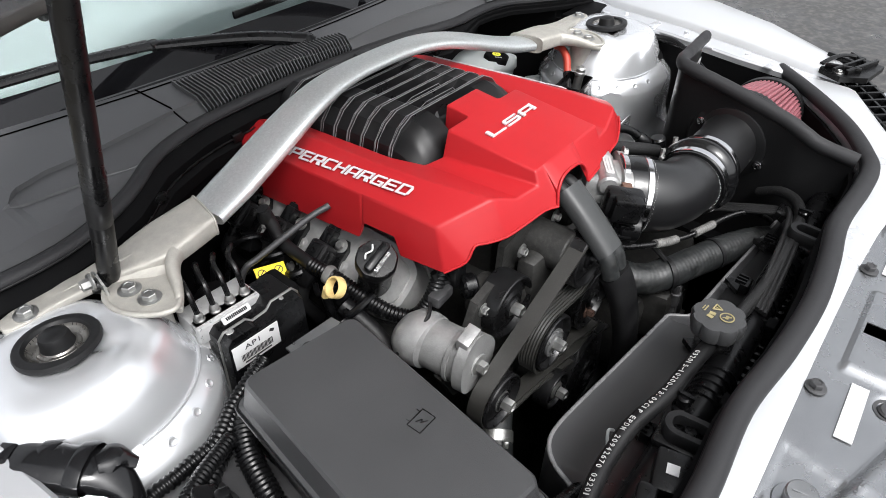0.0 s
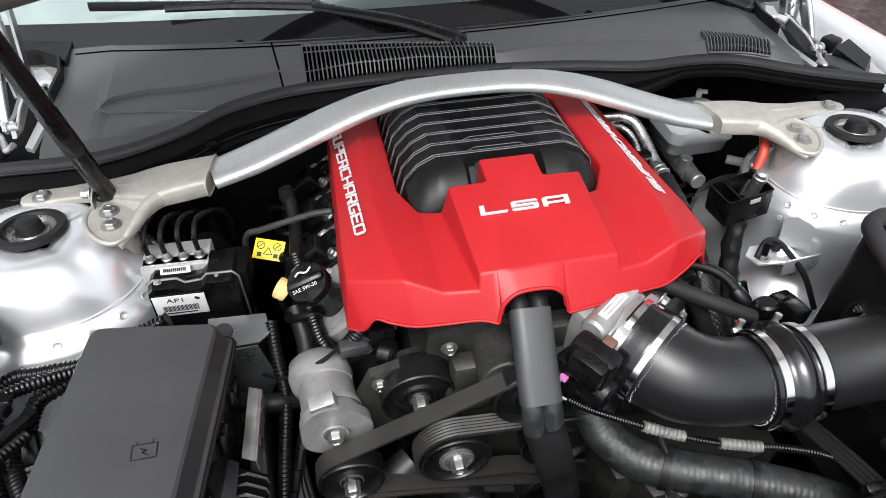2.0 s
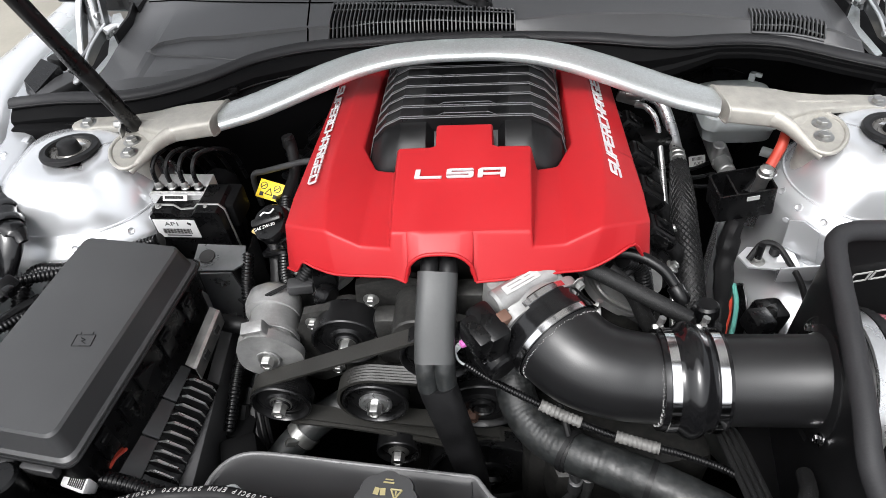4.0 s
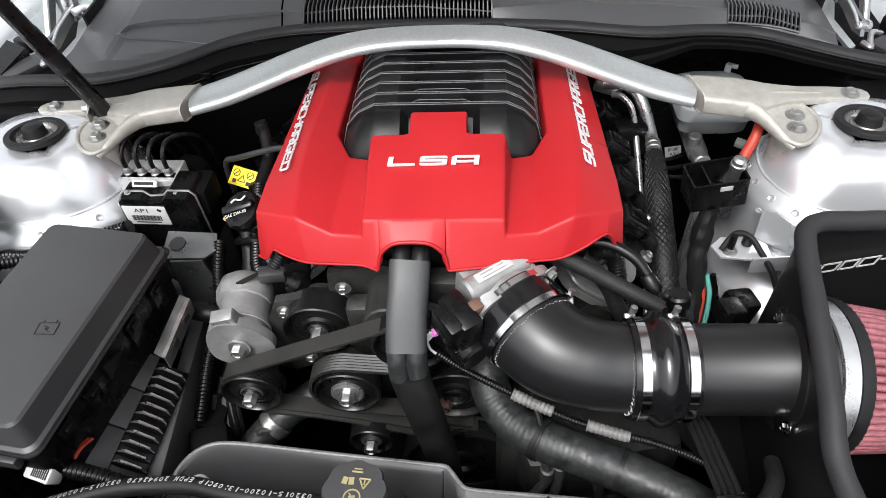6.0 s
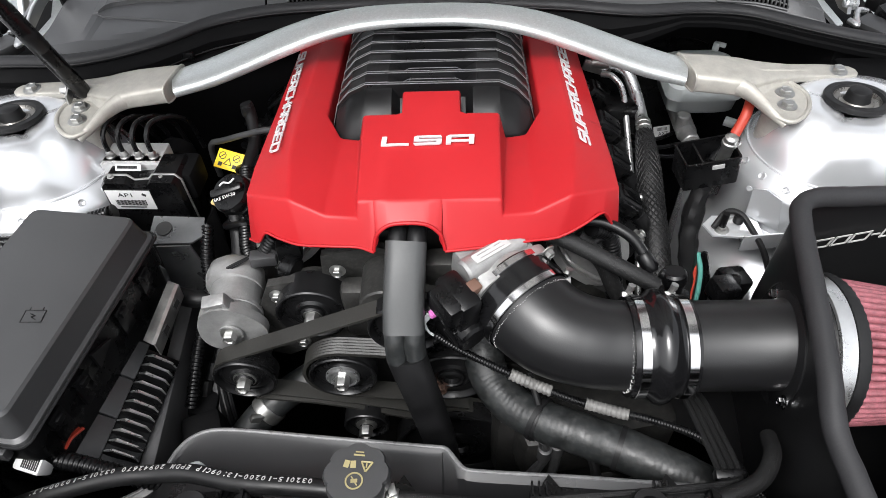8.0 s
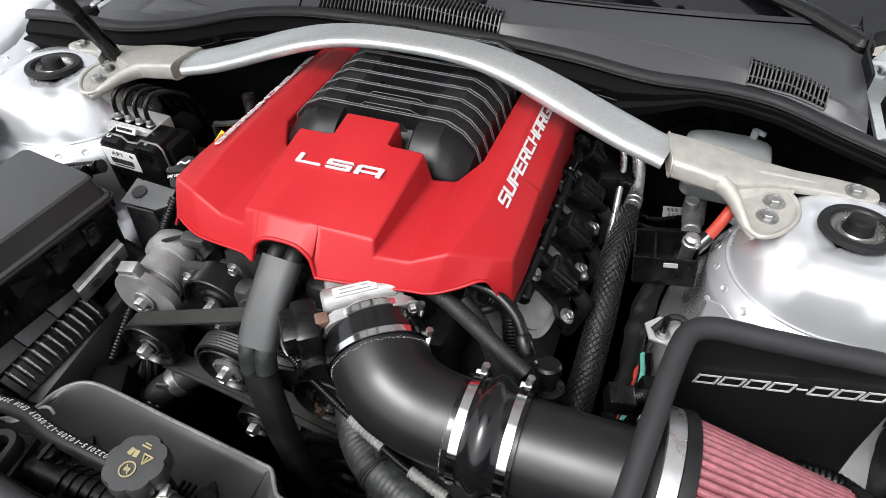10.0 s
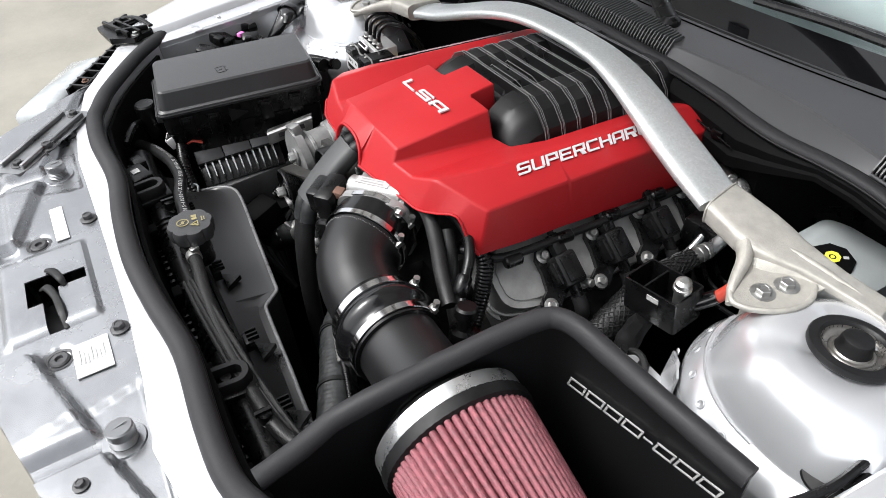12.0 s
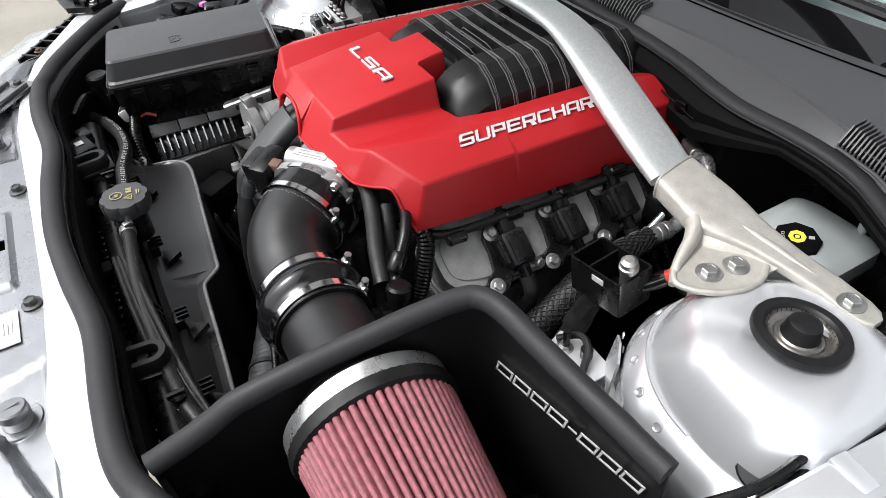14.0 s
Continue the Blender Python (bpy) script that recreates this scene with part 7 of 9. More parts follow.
ecu = thing("control_module", "black control module with bright edged cooling fins", "control module", (-0.34, -0.33, 0.72))
me_ = frame_of((-0.352, -0.335, 0.790), (0.80, -0.05, -0.60), (0.10, 1, 0.0))
b = B()
bx(b, (-0.012, 0, -0.012), (0.072, 0.150, 0.03), bev=0.004, m=me_)
part("case", b, PLASTIC, ecu)
for k, y in enumerate((0.05, 0.0, -0.05)):
    b = B()
    bx(b, (-0.030, y, 0.008 - 0.001 * k), (0.044, 0.0485, 0.012), bev=0.0012, m=me_)
    part("top_plate", b, LID, ecu)
b = B()
bx(b, (0.012, 0, 0.002), (0.044, 0.146, 0.003), bev=0.001, m=me_)
part("heat_sink", b, PLASTIC, ecu)
for k in range(11):
    b = B()
    y = -0.062 + 0.0122 * k
    loft(b, [[me_ @ Vector((x, y - w, 0.003)), me_ @ Vector((x, y + w, 0.003)), me_ @ Vector((x, y + w * 0.4, 0.003 + h)), me_ @ Vector((x, y - w * 0.4, 0.003 + h))] for x, w, h in ((-0.010, 0.0006, 0.003), (0.000, 0.0022, 0.015), (0.024, 0.0018, 0.013), (0.033, 0.0010, 0.004))])
    fin = part("fin", b, FIN, ecu)
    b = B()
    tube(b, [me_ @ Vector((x, y, 0.003 + h)) for x, h in ((-0.008, 0.0055), (0.000, 0.0152), (0.024, 0.0132), (0.032, 0.0052))], [0.0009, 0.0021, 0.0016, 0.0009], n=6, straight=True)
    part("bright_edge", b, SATINALU, fin, "bare metal edge of a fin")
for y in (-0.05, -0.01, 0.03):
    b = B()
    bx(b, (0.02, y, -0.045), (0.05, 0.034, 0.045), bev=0.004, m=me_)
    bx(b, (0.03, y, -0.030), (0.02, 0.024, 0.020), bev=0.003, m=me_)
    pl = part("connector", b, PLASTIC, ecu)
    b = B()
    bx(b, (0.047, y, -0.05), (0.004, 0.012, 0.006), m=me_)
    part("red_lock", b, REDC, pl)
b = B()
bx(b, (-0.36, -0.335, 0.55), (0.05, 0.12, 0.42), bev=0.01)
part("stand", b, DULL, ecu)

# ---- brake control unit ----
absu = thing("brake_control_unit", "brake control unit with aluminium block and label", "brake unit", (-0.39, -0.04, 0.79))
ma = frame_of((-0.385, -0.062, 0.0), (1, -0.04, 0), (0.04, 1, 0))
b = B()
rings = []
for y, s in ((-0.010, 0.97), (-0.006, 1.0), (0.045, 1.0), (0.05, 0.97)):
    pts = []
    for x, z in ((-0.052, 0.80), (0.052, 0.80), (0.056, 0.81), (0.0535, 0.900), (0.048, 0.908), (0.018, 0.908), (0.010, 0.900), (-0.010, 0.898), (-0.018, 0.906), (-0.046, 0.906), (-0.053, 0.899), (-0.056, 0.81)):
        pts.append(ma @ Vector((x * s, y, 0.855 + (z - 0.855) * s)))
    rings.append(pts)
loft(b, rings)
soft_edges(b, 0.002, 2, 40)
part("black_module", b, PLASTIC, absu)
b = B()
rim = [(-0.052, 0.80), (-0.056, 0.81), (-0.0535, 0.900), (-0.046, 0.9075), (-0.018, 0.9075), (-0.010, 0.8995), (0.010, 0.9015), (0.018, 0.9095), (0.048, 0.9095), (0.0545, 0.901), (0.057, 0.81)]
tube(b, [ma @ Vector((x, 0.004, z)) for x, z in rim], 0.0017, n=6, straight=True)
part("rim", b, ZINC, absu)
b = B()
bx(b, (-0.0225, 0.050, 0.872), (0.082, 0.042, 0.074), bev=0.002, m=ma)
bx(b, (-0.0225, 0.034, 0.898), (0.082, 0.020, 0.022), bev=0.002, m=ma)
part("valve_block", b, MACHINED, absu, "machined aluminium valve block")
b = B()
cyl(b, ma @ Vector((0.0, 0.075, 0.855)), ma @ Vector((0.0, 0.12, 0.855)), 0.027, n=24, bev=0.003)
part("pump_motor", b, DULL, absu)
b = B()
bx(b, (-0.0185, -0.0112, 0.876), (0.062, 0.001, 0.034), (0, 0, 0), 0.0004, m=ma)
lab = part("label", b, PAPER, absu, "white barcode label")
b = B()
mt = frame_of(ma @ Vector((-0.034, -0.0118, 0.882)), ma.to_3x3() @ Vector((1, 0, 0)), (0, 0, 1))
lettering(b, "AP1", mt, 0.020, 0.0068, 0.0004)
for k in range(26):
    bx(b, (-0.040 + 0.00165 * k, -0.0119, 0.8715), (0.0005 + 0.0006 * ((k * 7) % 3 > 0), 0.0005, 0.0095), m=ma)
bx(b, (-0.019, -0.0119, 0.8635), (0.036, 0.0005, 0.0018), m=ma)
bx(b, (0.003, -0.0119, 0.886), (0.006, 0.0005, 0.004), (0, 30, 0), m=ma)
part("print", b, INK, lab)
b = B()
bx(b, (-0.020, 0.017, 0.909), (0.036, 0.004, 0.009), (-40, 0, 0), 0.001, m=ma)
lab = part("small_label", b, PAPER, absu)
b = B()
for k in range(12):
    bx(b, (-0.033 + 0.0023 * k, 0.0150, 0.9116), (0.001, 0.003, 0.004), (-40, 0, 0), m=ma)
part("print", b, INK, lab)
for x in (-0.040, 0.030):
    bolt("screw", ma @ Vector((x, 0.001, 0.906)), (0, -0.3, 1), 0.003, 0.004, absu)
for k in range(4):
    x = -0.0525 + 0.020 * k
    b = B()
    lathe(b, [(0.0068, 0), (0.0068, 0.003), (0.0052, 0.004), (0.0052, 0.009), (0.0036, 0.012)], ma @ Vector((x, 0.039, 0.908)), (0, 0, 1), 16)
    part("union_nut", b, ZINC, absu)
    b = B()
    p = ma @ Vector((x, 0.039, 0.914))
    tube(b, [p, p + Vector((-0.001, 0.002, 0.018)), p + Vector((0.0, 0.008, 0.030)), p + Vector((0.004, 0.024, 0.036)), p + Vector((0.010 + 0.004 * k, 0.045, 0.030)), p + Vector((0.02 + 0.004 * k, 0.07, 0.0)), p + Vector((0.03, 0.09, -0.06))], 0.0034, n=8)
    part("brake_pipe", b, PLASTIC, absu)
b = B()
bx(b, (0.050, 0.035, 0.880), (0.03, 0.05, 0.045), bev=0.006, m=ma)
part("plug", b, DULL, absu)
b = B()
bx(b, (0, 0.03, 0.76), (0.10, 0.08, 0.09), bev=0.006, m=ma)
bx(b, (0.03, 0.03, 0.55), (0.05, 0.05, 0.5), bev=0.006, m=ma)
part("cradle", b, GREY, absu)

# ---- corrugated wiring looms beside the fuse box ----
LOOM = [
    ([(-0.418, -0.105, 0.885), (-0.437, -0.107, 0.880), (-0.476, -0.120, 0.875), (-0.509, -0.138, 0.870), (-0.537, -0.139, 0.868), (-0.560, -0.139, 0.866), (-0.583, -0.138, 0.864), (-0.601, -0.146, 0.855), (-0.622, -0.18, 0.82)], 0.0085),
    ([(-0.415, -0.100, 0.882), (-0.448, -0.108, 0.872), (-0.480, -0.126, 0.868), (-0.507, -0.146, 0.864), (-0.536, -0.163, 0.862), (-0.556, -0.176, 0.856), (-0.575, -0.21, 0.82)], 0.0100),
    ([(-0.425, -0.122, 0.882), (-0.450, -0.128, 0.877), (-0.478, -0.145, 0.872), (-0.497, -0.173, 0.868), (-0.508, -0.206, 0.864), (-0.515, -0.238, 0.856), (-0.518, -0.29, 0.82)], 0.0125),
    ([(-0.470, -0.130, 0.858), (-0.502, -0.165, 0.842), (-0.527, -0.195, 0.828), (-0.540, -0.235, 0.80)], 0.0110),
    ([(-0.61, -0.16, 0.845), (-0.606, -0.20, 0.82), (-0.603, -0.26, 0.76), (-0.60, -0.3, 0.7)], 0.0115),
    ([(-0.445, -0.41, 0.885), (-0.48, -0.38, 0.88), (-0.515, -0.33, 0.872), (-0.55, -0.27, 0.865), (-0.57, -0.22, 0.856), (-0.56, -0.19, 0.85)], 0.0095),
]
for pts, r in LOOM:
    b = B()
    tube(b, pts, r, n=14, ribs=(r * 0.16, 0.0055))
    single("wiring_loom", b, PLASTIC, "black corrugated wiring loom beside the fuse box", "wiring loom", group="wiring looms", angle=60)
b = B()
tube(b, [(-0.672, -0.020, 0.910), (-0.652, -0.058, 0.924), (-0.630, -0.092, 0.926), (-0.607, -0.123, 0.920), (-0.600, -0.146, 0.905), (-0.606, -0.168, 0.880)], [0.020, 0.024, 0.024, 0.021, 0.014, 0.010], n=18, wob=0.14, oval=(1, 0.62))
bag = thing("taped_loom_joint", "black tape wrapped loom joint by the tower", "loom joint", (-0.63, -0.09, 0.9))
part("sleeve", b, SILICONE, bag, angle=50)
b = B()
tube(b, [(-0.606, -0.120, 0.928), (-0.590, -0.126, 0.924), (-0.580, -0.136, 0.916)], [0.014, 0.013, 0.006], n=12, wob=0.3, oval=(1, 0.6))
part("tape_end", b, SILICONE, bag, "crumpled shiny black tape end", angle=40)
for k in range(3):
    b = B()
    q = Vector((-0.652 + 0.019 * k, -0.058 - 0.028 * k, 0.925))
    lathe(b, [(0.0255, -0.007), (0.0262, -0.005), (0.0258, 0.005), (0.0250, 0.007)], (0, 0, 0), (0.55, -0.83, 0), 22, caps=False)
    bmesh.ops.transform(b, matrix=Matrix.Translation(q) @ Matrix.Diagonal((1, 1, 0.62, 1)), verts=b.verts[:])
    part("tape_turn", b, SILICONE, bag, angle=50)
plug = thing("loom_plug", "black two-way plug with pink lock on a loom", "plug", (-0.57, -0.22, 0.8))
b = B()
bx(b, (-0.568, -0.205, 0.818), (0.022, 0.034, 0.03), (40, 0, 12), 0.004)
bx(b, (-0.566, -0.232, 0.792), (0.026, 0.03, 0.03), (40, 0, 12), 0.004)
part("shell", b, PLASTIC, plug)
b = B()
bx(b, (-0.564, -0.258, 0.782), (0.014, 0.022, 0.010), (40, 0, 12), 0.002)
part("lock", b, PINK, plug)
b = B()
bx(b, (-0.535, -0.26, 0.73), (0.045, 0.05, 0.10), (20, 0, 8), 0.006)
lp = thing("large_plug", "large black wiring plug with pale side clips", "plug", (-0.535, -0.26, 0.68))
part("shell", b, PLASTIC, lp)
for q in (-0.027, 0.027):
    b = B()
    bx(b, (-0.535 + q, -0.268, 0.735), (0.005, 0.030, 0.07), (20, 0, 8), 0.002)
    part("side_clip", b, MILKY, lp)
b = B()
bx(b, (-0.535, -0.243, 0.783), (0.04, 0.03, 0.012), (20, 0, 8), 0.003)
part("collar", b, DULL, lp)
fl_ = thing("wiring_loom", "corrugated loom with white barcode tag below fuse box", "wiring loom", (-0.37, -0.46, 0.8))
b = B()
tube(b, [(-0.52, -0.375, 0.815), (-0.452, -0.402, 0.828), (-0.407, -0.418, 0.833), (-0.362, -0.426, 0.834), (-0.33, -0.432, 0.829), (-0.30, -0.434, 0.812), (-0.27, -0.43, 0.78)], 0.0095, n=14, ribs=(0.0015, 0.0055))
part("conduit", b, PLASTIC, fl_, angle=60)
b = B()
bx(b, (-0.400, -0.429, 0.842), (0.032, 0.020, 0.022), (25, 0, -16), 0.003)
s = part("tag", b, PAPER, fl_, "white folded barcode tag")
b = B()
for k in range(8):
    bx(b, (-0.406 + 0.0024 * k, -0.4325 - 0.0007 * k, 0.8518), (0.0011, 0.011, 0.0022), (25, 0, -16))
part("barcode", b, INK, s)
b = B()
for k in range(3):
    tube(b, [(-0.385 + 0.004 * k, -0.412, 0.838), (-0.380 + 0.004 * k, -0.402, 0.842), (-0.376 + 0.004 * k, -0.388, 0.836)], 0.0021, n=6)
part("red_wires", b, REDC, fl_)

for pts, r in (([(-0.665, -0.25, 0.88), (-0.63, -0.225, 0.896), (-0.59, -0.20, 0.898), (-0.55, -0.175, 0.89), (-0.50, -0.15, 0.875)], 0.0085), ([(-0.64, -0.33, 0.875), (-0.60, -0.30, 0.888), (-0.565, -0.27, 0.892), (-0.54, -0.235, 0.885)], 0.0065)):
    b = B()
    tube(b, pts, r, n=12, ribs=(r * 0.16, 0.005))
    single("wiring_loom", b, PLASTIC, "black corrugated wiring loom arching before the tower", "wiring loom", group="wiring looms", angle=60)
clump = thing("loom_junction", "black taped wiring junction with clips at the fender", "wiring", (-0.62, -0.28, 0.88))
for k, (x, y, z, s) in enumerate(((-0.625, -0.26, 0.90, 0.03), (-0.60, -0.30, 0.895, 0.024), (-0.565, -0.215, 0.912, 0.022), (-0.645, -0.20, 0.905, 0.026))):
    b = B()
    bx(b, (x, y, z), (s * 1.5, s, s * 0.7), (12 * k, 20 - 9 * k, 35 + 17 * k), 0.004)
    bx(b, (x + 0.012, y - 0.008, z + 0.004), (s * 0.6, s * 0.6, s * 0.6), (0, 10, 35 + 17 * k), 0.003)
    part("connector", b, PLASTIC, clump)
b = B()
bx(b, (-0.588, -0.228, 0.915), (0.010, 0.014, 0.008), (0, 0, 30), 0.002)
part("pink_clip", b, PINK, clump)

# ---- right-hand lower clutter ----
b = B()
tube(b, [(-0.30, -0.10, 0.85), (-0.297, -0.14, 0.83), (-0.292, -0.18, 0.80), (-0.30, -0.24, 0.77), (-0.31, -0.30, 0.72)], 0.0085, n=12, ribs=(0.0013, 0.005))
single("engine_loom", b, PLASTIC, "black corrugated loom running down by the engine", "wiring loom", angle=60)
b = B()
tube(b, [(-0.27, -0.07, 0.84), (-0.262, -0.12, 0.81), (-0.275, -0.17, 0.79), (-0.31, -0.185, 0.80), (-0.36, -0.17, 0.80)], 0.012, n=14)
single("heater_hose", b, RUBBER, "black rubber heater hose behind the motor housing", "hose")
for k in range(6):
    b = B()
    tube(b, [(-0.26 - 0.008 * k, -0.16 - 0.02 * k, 0.78 - 0.012 * k), (-0.285 - 0.004 * k, -0.22 - 0.016 * k, 0.73 - 0.01 * k), (-0.27, -0.29 - 0.014 * k, 0.66), (-0.25 + 0.01 * k, -0.33, 0.58)], 0.005 + 0.0012 * (k % 3), n=8)
    single("rubber_line", b, RUBBER, "black rubber line low beside the engine", "hose", group="lines beside the engine")
b = B()
bx(b, (-0.285, -0.335, 0.69), (0.05, 0.06, 0.08), (10, 0, 20), 0.008)
bx(b, (-0.31, -0.28, 0.68), (0.04, 0.05, 0.06), (0, 15, 0), 0.006)
single("lower_module", b, DULL, "black boxed valve low beside the module", "valve")

# ---- radiator shroud, tank, cap and hoses along the front ----
shroud = thing("fan_shroud", "black plastic fan shroud with a rolled rear edge", "fan shroud", (0, -0.43, 0.45))
LIP = [(-0.33, -0.452, 0.792), (-0.290, -0.430, 0.796), (-0.272, -0.392, 0.799), (-0.246, -0.374, 0.800), (-0.20, -0.374, 0.800), (-0.10, -0.384, 0.800), (0.005, -0.394, 0.800), (0.024, -0.398, 0.800), (0.040, -0.416, 0.799), (0.058, -0.422, 0.799), (0.15, -0.428, 0.799), (0.25, -0.436, 0.799), (0.345, -0.442, 0.798)]
b = B()
ln = glide(LIP, 5)
rows = [[(p.x, p.y + 0.004, p.z - 0.30) for p in ln], [(p.x, p.y, p.z - 0.012) for p in ln], [(p.x, p.y - 0.0005, p.z - 0.002) for p in ln], [(p.x, p.y - 0.003, p.z) for p in ln], [(p.x, p.y - 0.006, p.z - 0.001) for p in ln], [(p.x, min(p.y - 0.012, -0.40 if p.x < 0.02 else -0.43), p.z - 0.003) for p in ln], [(p.x, -0.455, 0.806) for p in ln], [(p.x, -0.470, 0.815) for p in ln], [(p.x, -0.475, 0.835) for p in ln]]
sheet(b, rows, 0.002)
part("skin", b, GLOSSB, shroud, angle=30)
# the rolled edge's bright line is put into its colour
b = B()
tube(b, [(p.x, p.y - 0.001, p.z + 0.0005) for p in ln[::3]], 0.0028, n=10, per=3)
part("rolled_edge", b, EDGEGLINT, shroud, "rolled edge coloured pale for its highlight", angle=60)
for x in (-0.18, -0.02, 0.13, 0.25):
    b = B()
    prism(b, [(-0.016, 0), (0.016, 0), (0, 0.022)], 0.008, pose(x, -0.455, 0.808), 0.001)
    bx(b, (x - 0.012, -0.462, 0.826), (0.022, 0.012, 0.016), bev=0.002)
    for k in range(3):
        bx(b, (x - 0.02 + 0.007 * k, -0.456, 0.835), (0.002, 0.014, 0.006))
    part("clip_tab", b, PLASTIC, shroud)

rad = thing("radiator", "black radiator top tank with rubber mounts", "radiator", (0, -0.495, 0.3))
b = B()
tube(b, [(-0.36, -0.493, 0.845), (-0.2, -0.494, 0.847), (0.0, -0.496, 0.848), (0.2, -0.495, 0.847), (0.38, -0.492, 0.845)], 0.019, n=20)
for k in range(9):
    lathe(b, [(0.0195, -0.003), (0.0215, -0.002), (0.0215, 0.002), (0.0195, 0.003)], (-0.14 + 0.012 * k if k < 5 else 0.05 + 0.012 * k, -0.4955, 0.8475), (1, 0, 0), 20)
bx(b, (0, -0.497, 0.62), (0.74, 0.035, 0.44), bev=0.004)
part("tank", b, PLASTIC, rad, angle=45)
crimp = None
for k in range(48):
    if crimp is None:
        b = B()
        bx(b, (0, 0, 0), (0.006, 0.010, 0.012), bev=0.001)
        crimp = mesh_of("crimp", b, PLASTIC)
    piece("crimp", crimp, pose(-0.36 + 0.015 * k, -0.517, 0.836), rad)
for k in range(5):
    b = B()
    x = -0.28 + 0.15 * k
    bx(b, (x, -0.517, 0.862), (0.02, 0.012, 0.008), bev=0.002)
    bx(b, (x, -0.512, 0.85), (0.004, 0.02, 0.03), bev=0.001)
    part("clip", b, DULL, rad)
for sgn in (-1, 1):
    b = B()
    x = sgn * 0.208
    prof = rounded(0.034, 0.054, 0.016, 6)
    inner = rounded(0.018, 0.036, 0.0085, 6)
    m = pose(x, -0.503, 0.872, 0, 0, sgn * -6)
    rings = [[m @ Vector((px, py, 0.0)) for px, py in prof], [m @ Vector((px, py, 0.013)) for px, py in prof], [m @ Vector((px * 0.92, py * 0.95, 0.0155)) for px, py in prof], [m @ Vector((px * 1.08, py * 1.04, 0.0155)) for px, py in inner], [m @ Vector((px, py, 0.013)) for px, py in inner], [m @ Vector((px, py, 0.002)) for px, py in inner]]
    loft(b, rings, caps=False)
    mt = part("rubber_mount", b, RUBBER, rad, "oval rubber radiator mount", angle=40)
    b = B()
    bx(b, (x, -0.503, 0.866), (0.044, 0.062, 0.012), (0, 0, sgn * -6), 0.004)
    cyl(b, (x + sgn * -0.004, -0.503, 0.86), (x + sgn * -0.004, -0.503, 0.878), 0.006, n=14)
    part("mount_plate", b, PLASTIC, rad)
for x in (-0.165, 0.27):
    b = B()
    lathe(b, [(0.012, 0), (0.012, 0.02), (0.008, 0.022), (0.008, 0.034), (0.006, 0.036)], (x, -0.485, 0.842), (0, 0.1, 1), 18)
    bx(b, (x, -0.4825, 0.878), (0.004, 0.018, 0.006))
    part("drain_tap", b, PLASTIC, rad)

cap = thing("coolant_filler", "ribbed black coolant cap with gold printed symbols", "coolant cap", (-0.055, -0.469, 0.85))
o = Vector((-0.055, -0.470, 0.885))
b = B()
lathe(b, [(0.020, -0.045), (0.020, -0.004)], o, (0, 0.05, 1), 24)
part("neck", b, PLASTIC, cap)
b = B()
lathe(b, [(0.024, -0.002), (0.0285, 0.0), (0.0295, 0.004), (0.0300, 0.016), (0.0282, 0.0205), (0.001, 0.0215)], o, (0, 0.05, 1), 96, wob=lambda a: 1 + 0.10 * (abs(math.cos(4 * a)) ** 0.7 - 0.6))
cp = part("cap", b, LID, cap, angle=40)
b = B()
mc = frame_of(o + Vector((0, 0.001, 0.0218)), (-1, 0.1, 0), (-0.1, -1, 0.05)) @ Matrix.Scale(0.86, 4)
for k in range(3):
    a, c = [(-0.016, -0.012), (-0.004, -0.012), (-0.010, -0.001)][k], [(-0.004, -0.012), (-0.010, -0.001), (-0.016, -0.012)][k]
    tube(b, [mc @ Vector((*a, 0.0003)), mc @ Vector((*c, 0.0003))], 0.0009, n=5, straight=True)
bx(b, (-0.010, -0.008, 0.0002), (0.0014, 0.005, 0.0008), m=mc)
for s in (-1, 1):
    bx(b, (0.008 + s * 0.0035, -0.008, 0.0002), (0.0058, 0.008, 0.0006), (0, 0, s * -8), m=mc)
lathe(b, [(0.0068, 0.0), (0.0082, 0.0), (0.0082, 0.0006), (0.0068, 0.0006)], mc @ Vector((0.0, 0.010, 0)), (0, 0.05, 1), 24, caps=False)
bx(b, (0, 0.010, 0.0003), (0.0014, 0.012, 0.0006), (0, 0, 40), m=mc)
bx(b, (0, 0.010, 0.0003), (0.007, 0.004, 0.0006), (0, 0, 10), m=mc)
bx(b, (0.0, -0.019, 0.0003), (0.012, 0.0018, 0.0006), m=mc)
bx(b, (0.0, -0.0225, 0.0003), (0.009, 0.0014, 0.0006), m=mc)
part("print", b, GOLD, cp, "gold printed warning symbols")

vent = thing("printed_hose", "thin black hose with pale printed characters", "hose", (-0.2, -0.46, 0.83))
line = [(-0.060, -0.474, 0.872), (-0.10, -0.470, 0.874), (-0.17, -0.464, 0.872), (-0.225, -0.452, 0.866), (-0.265, -0.450, 0.860), (-0.31, -0.453, 0.856), (-0.38, -0.468, 0.845), (-0.44, -0.485, 0.83)]
b = B()
tube(b, line, 0.0092, n=16)
part("hose", b, RUBBER, vent)
b = B()
ln = spaced(glide(line, 8), 0.0056)
code = "032015-10200-13:09C1P EPDM 20942670 032015-10200-13:09C1P EPDM 20942670 "
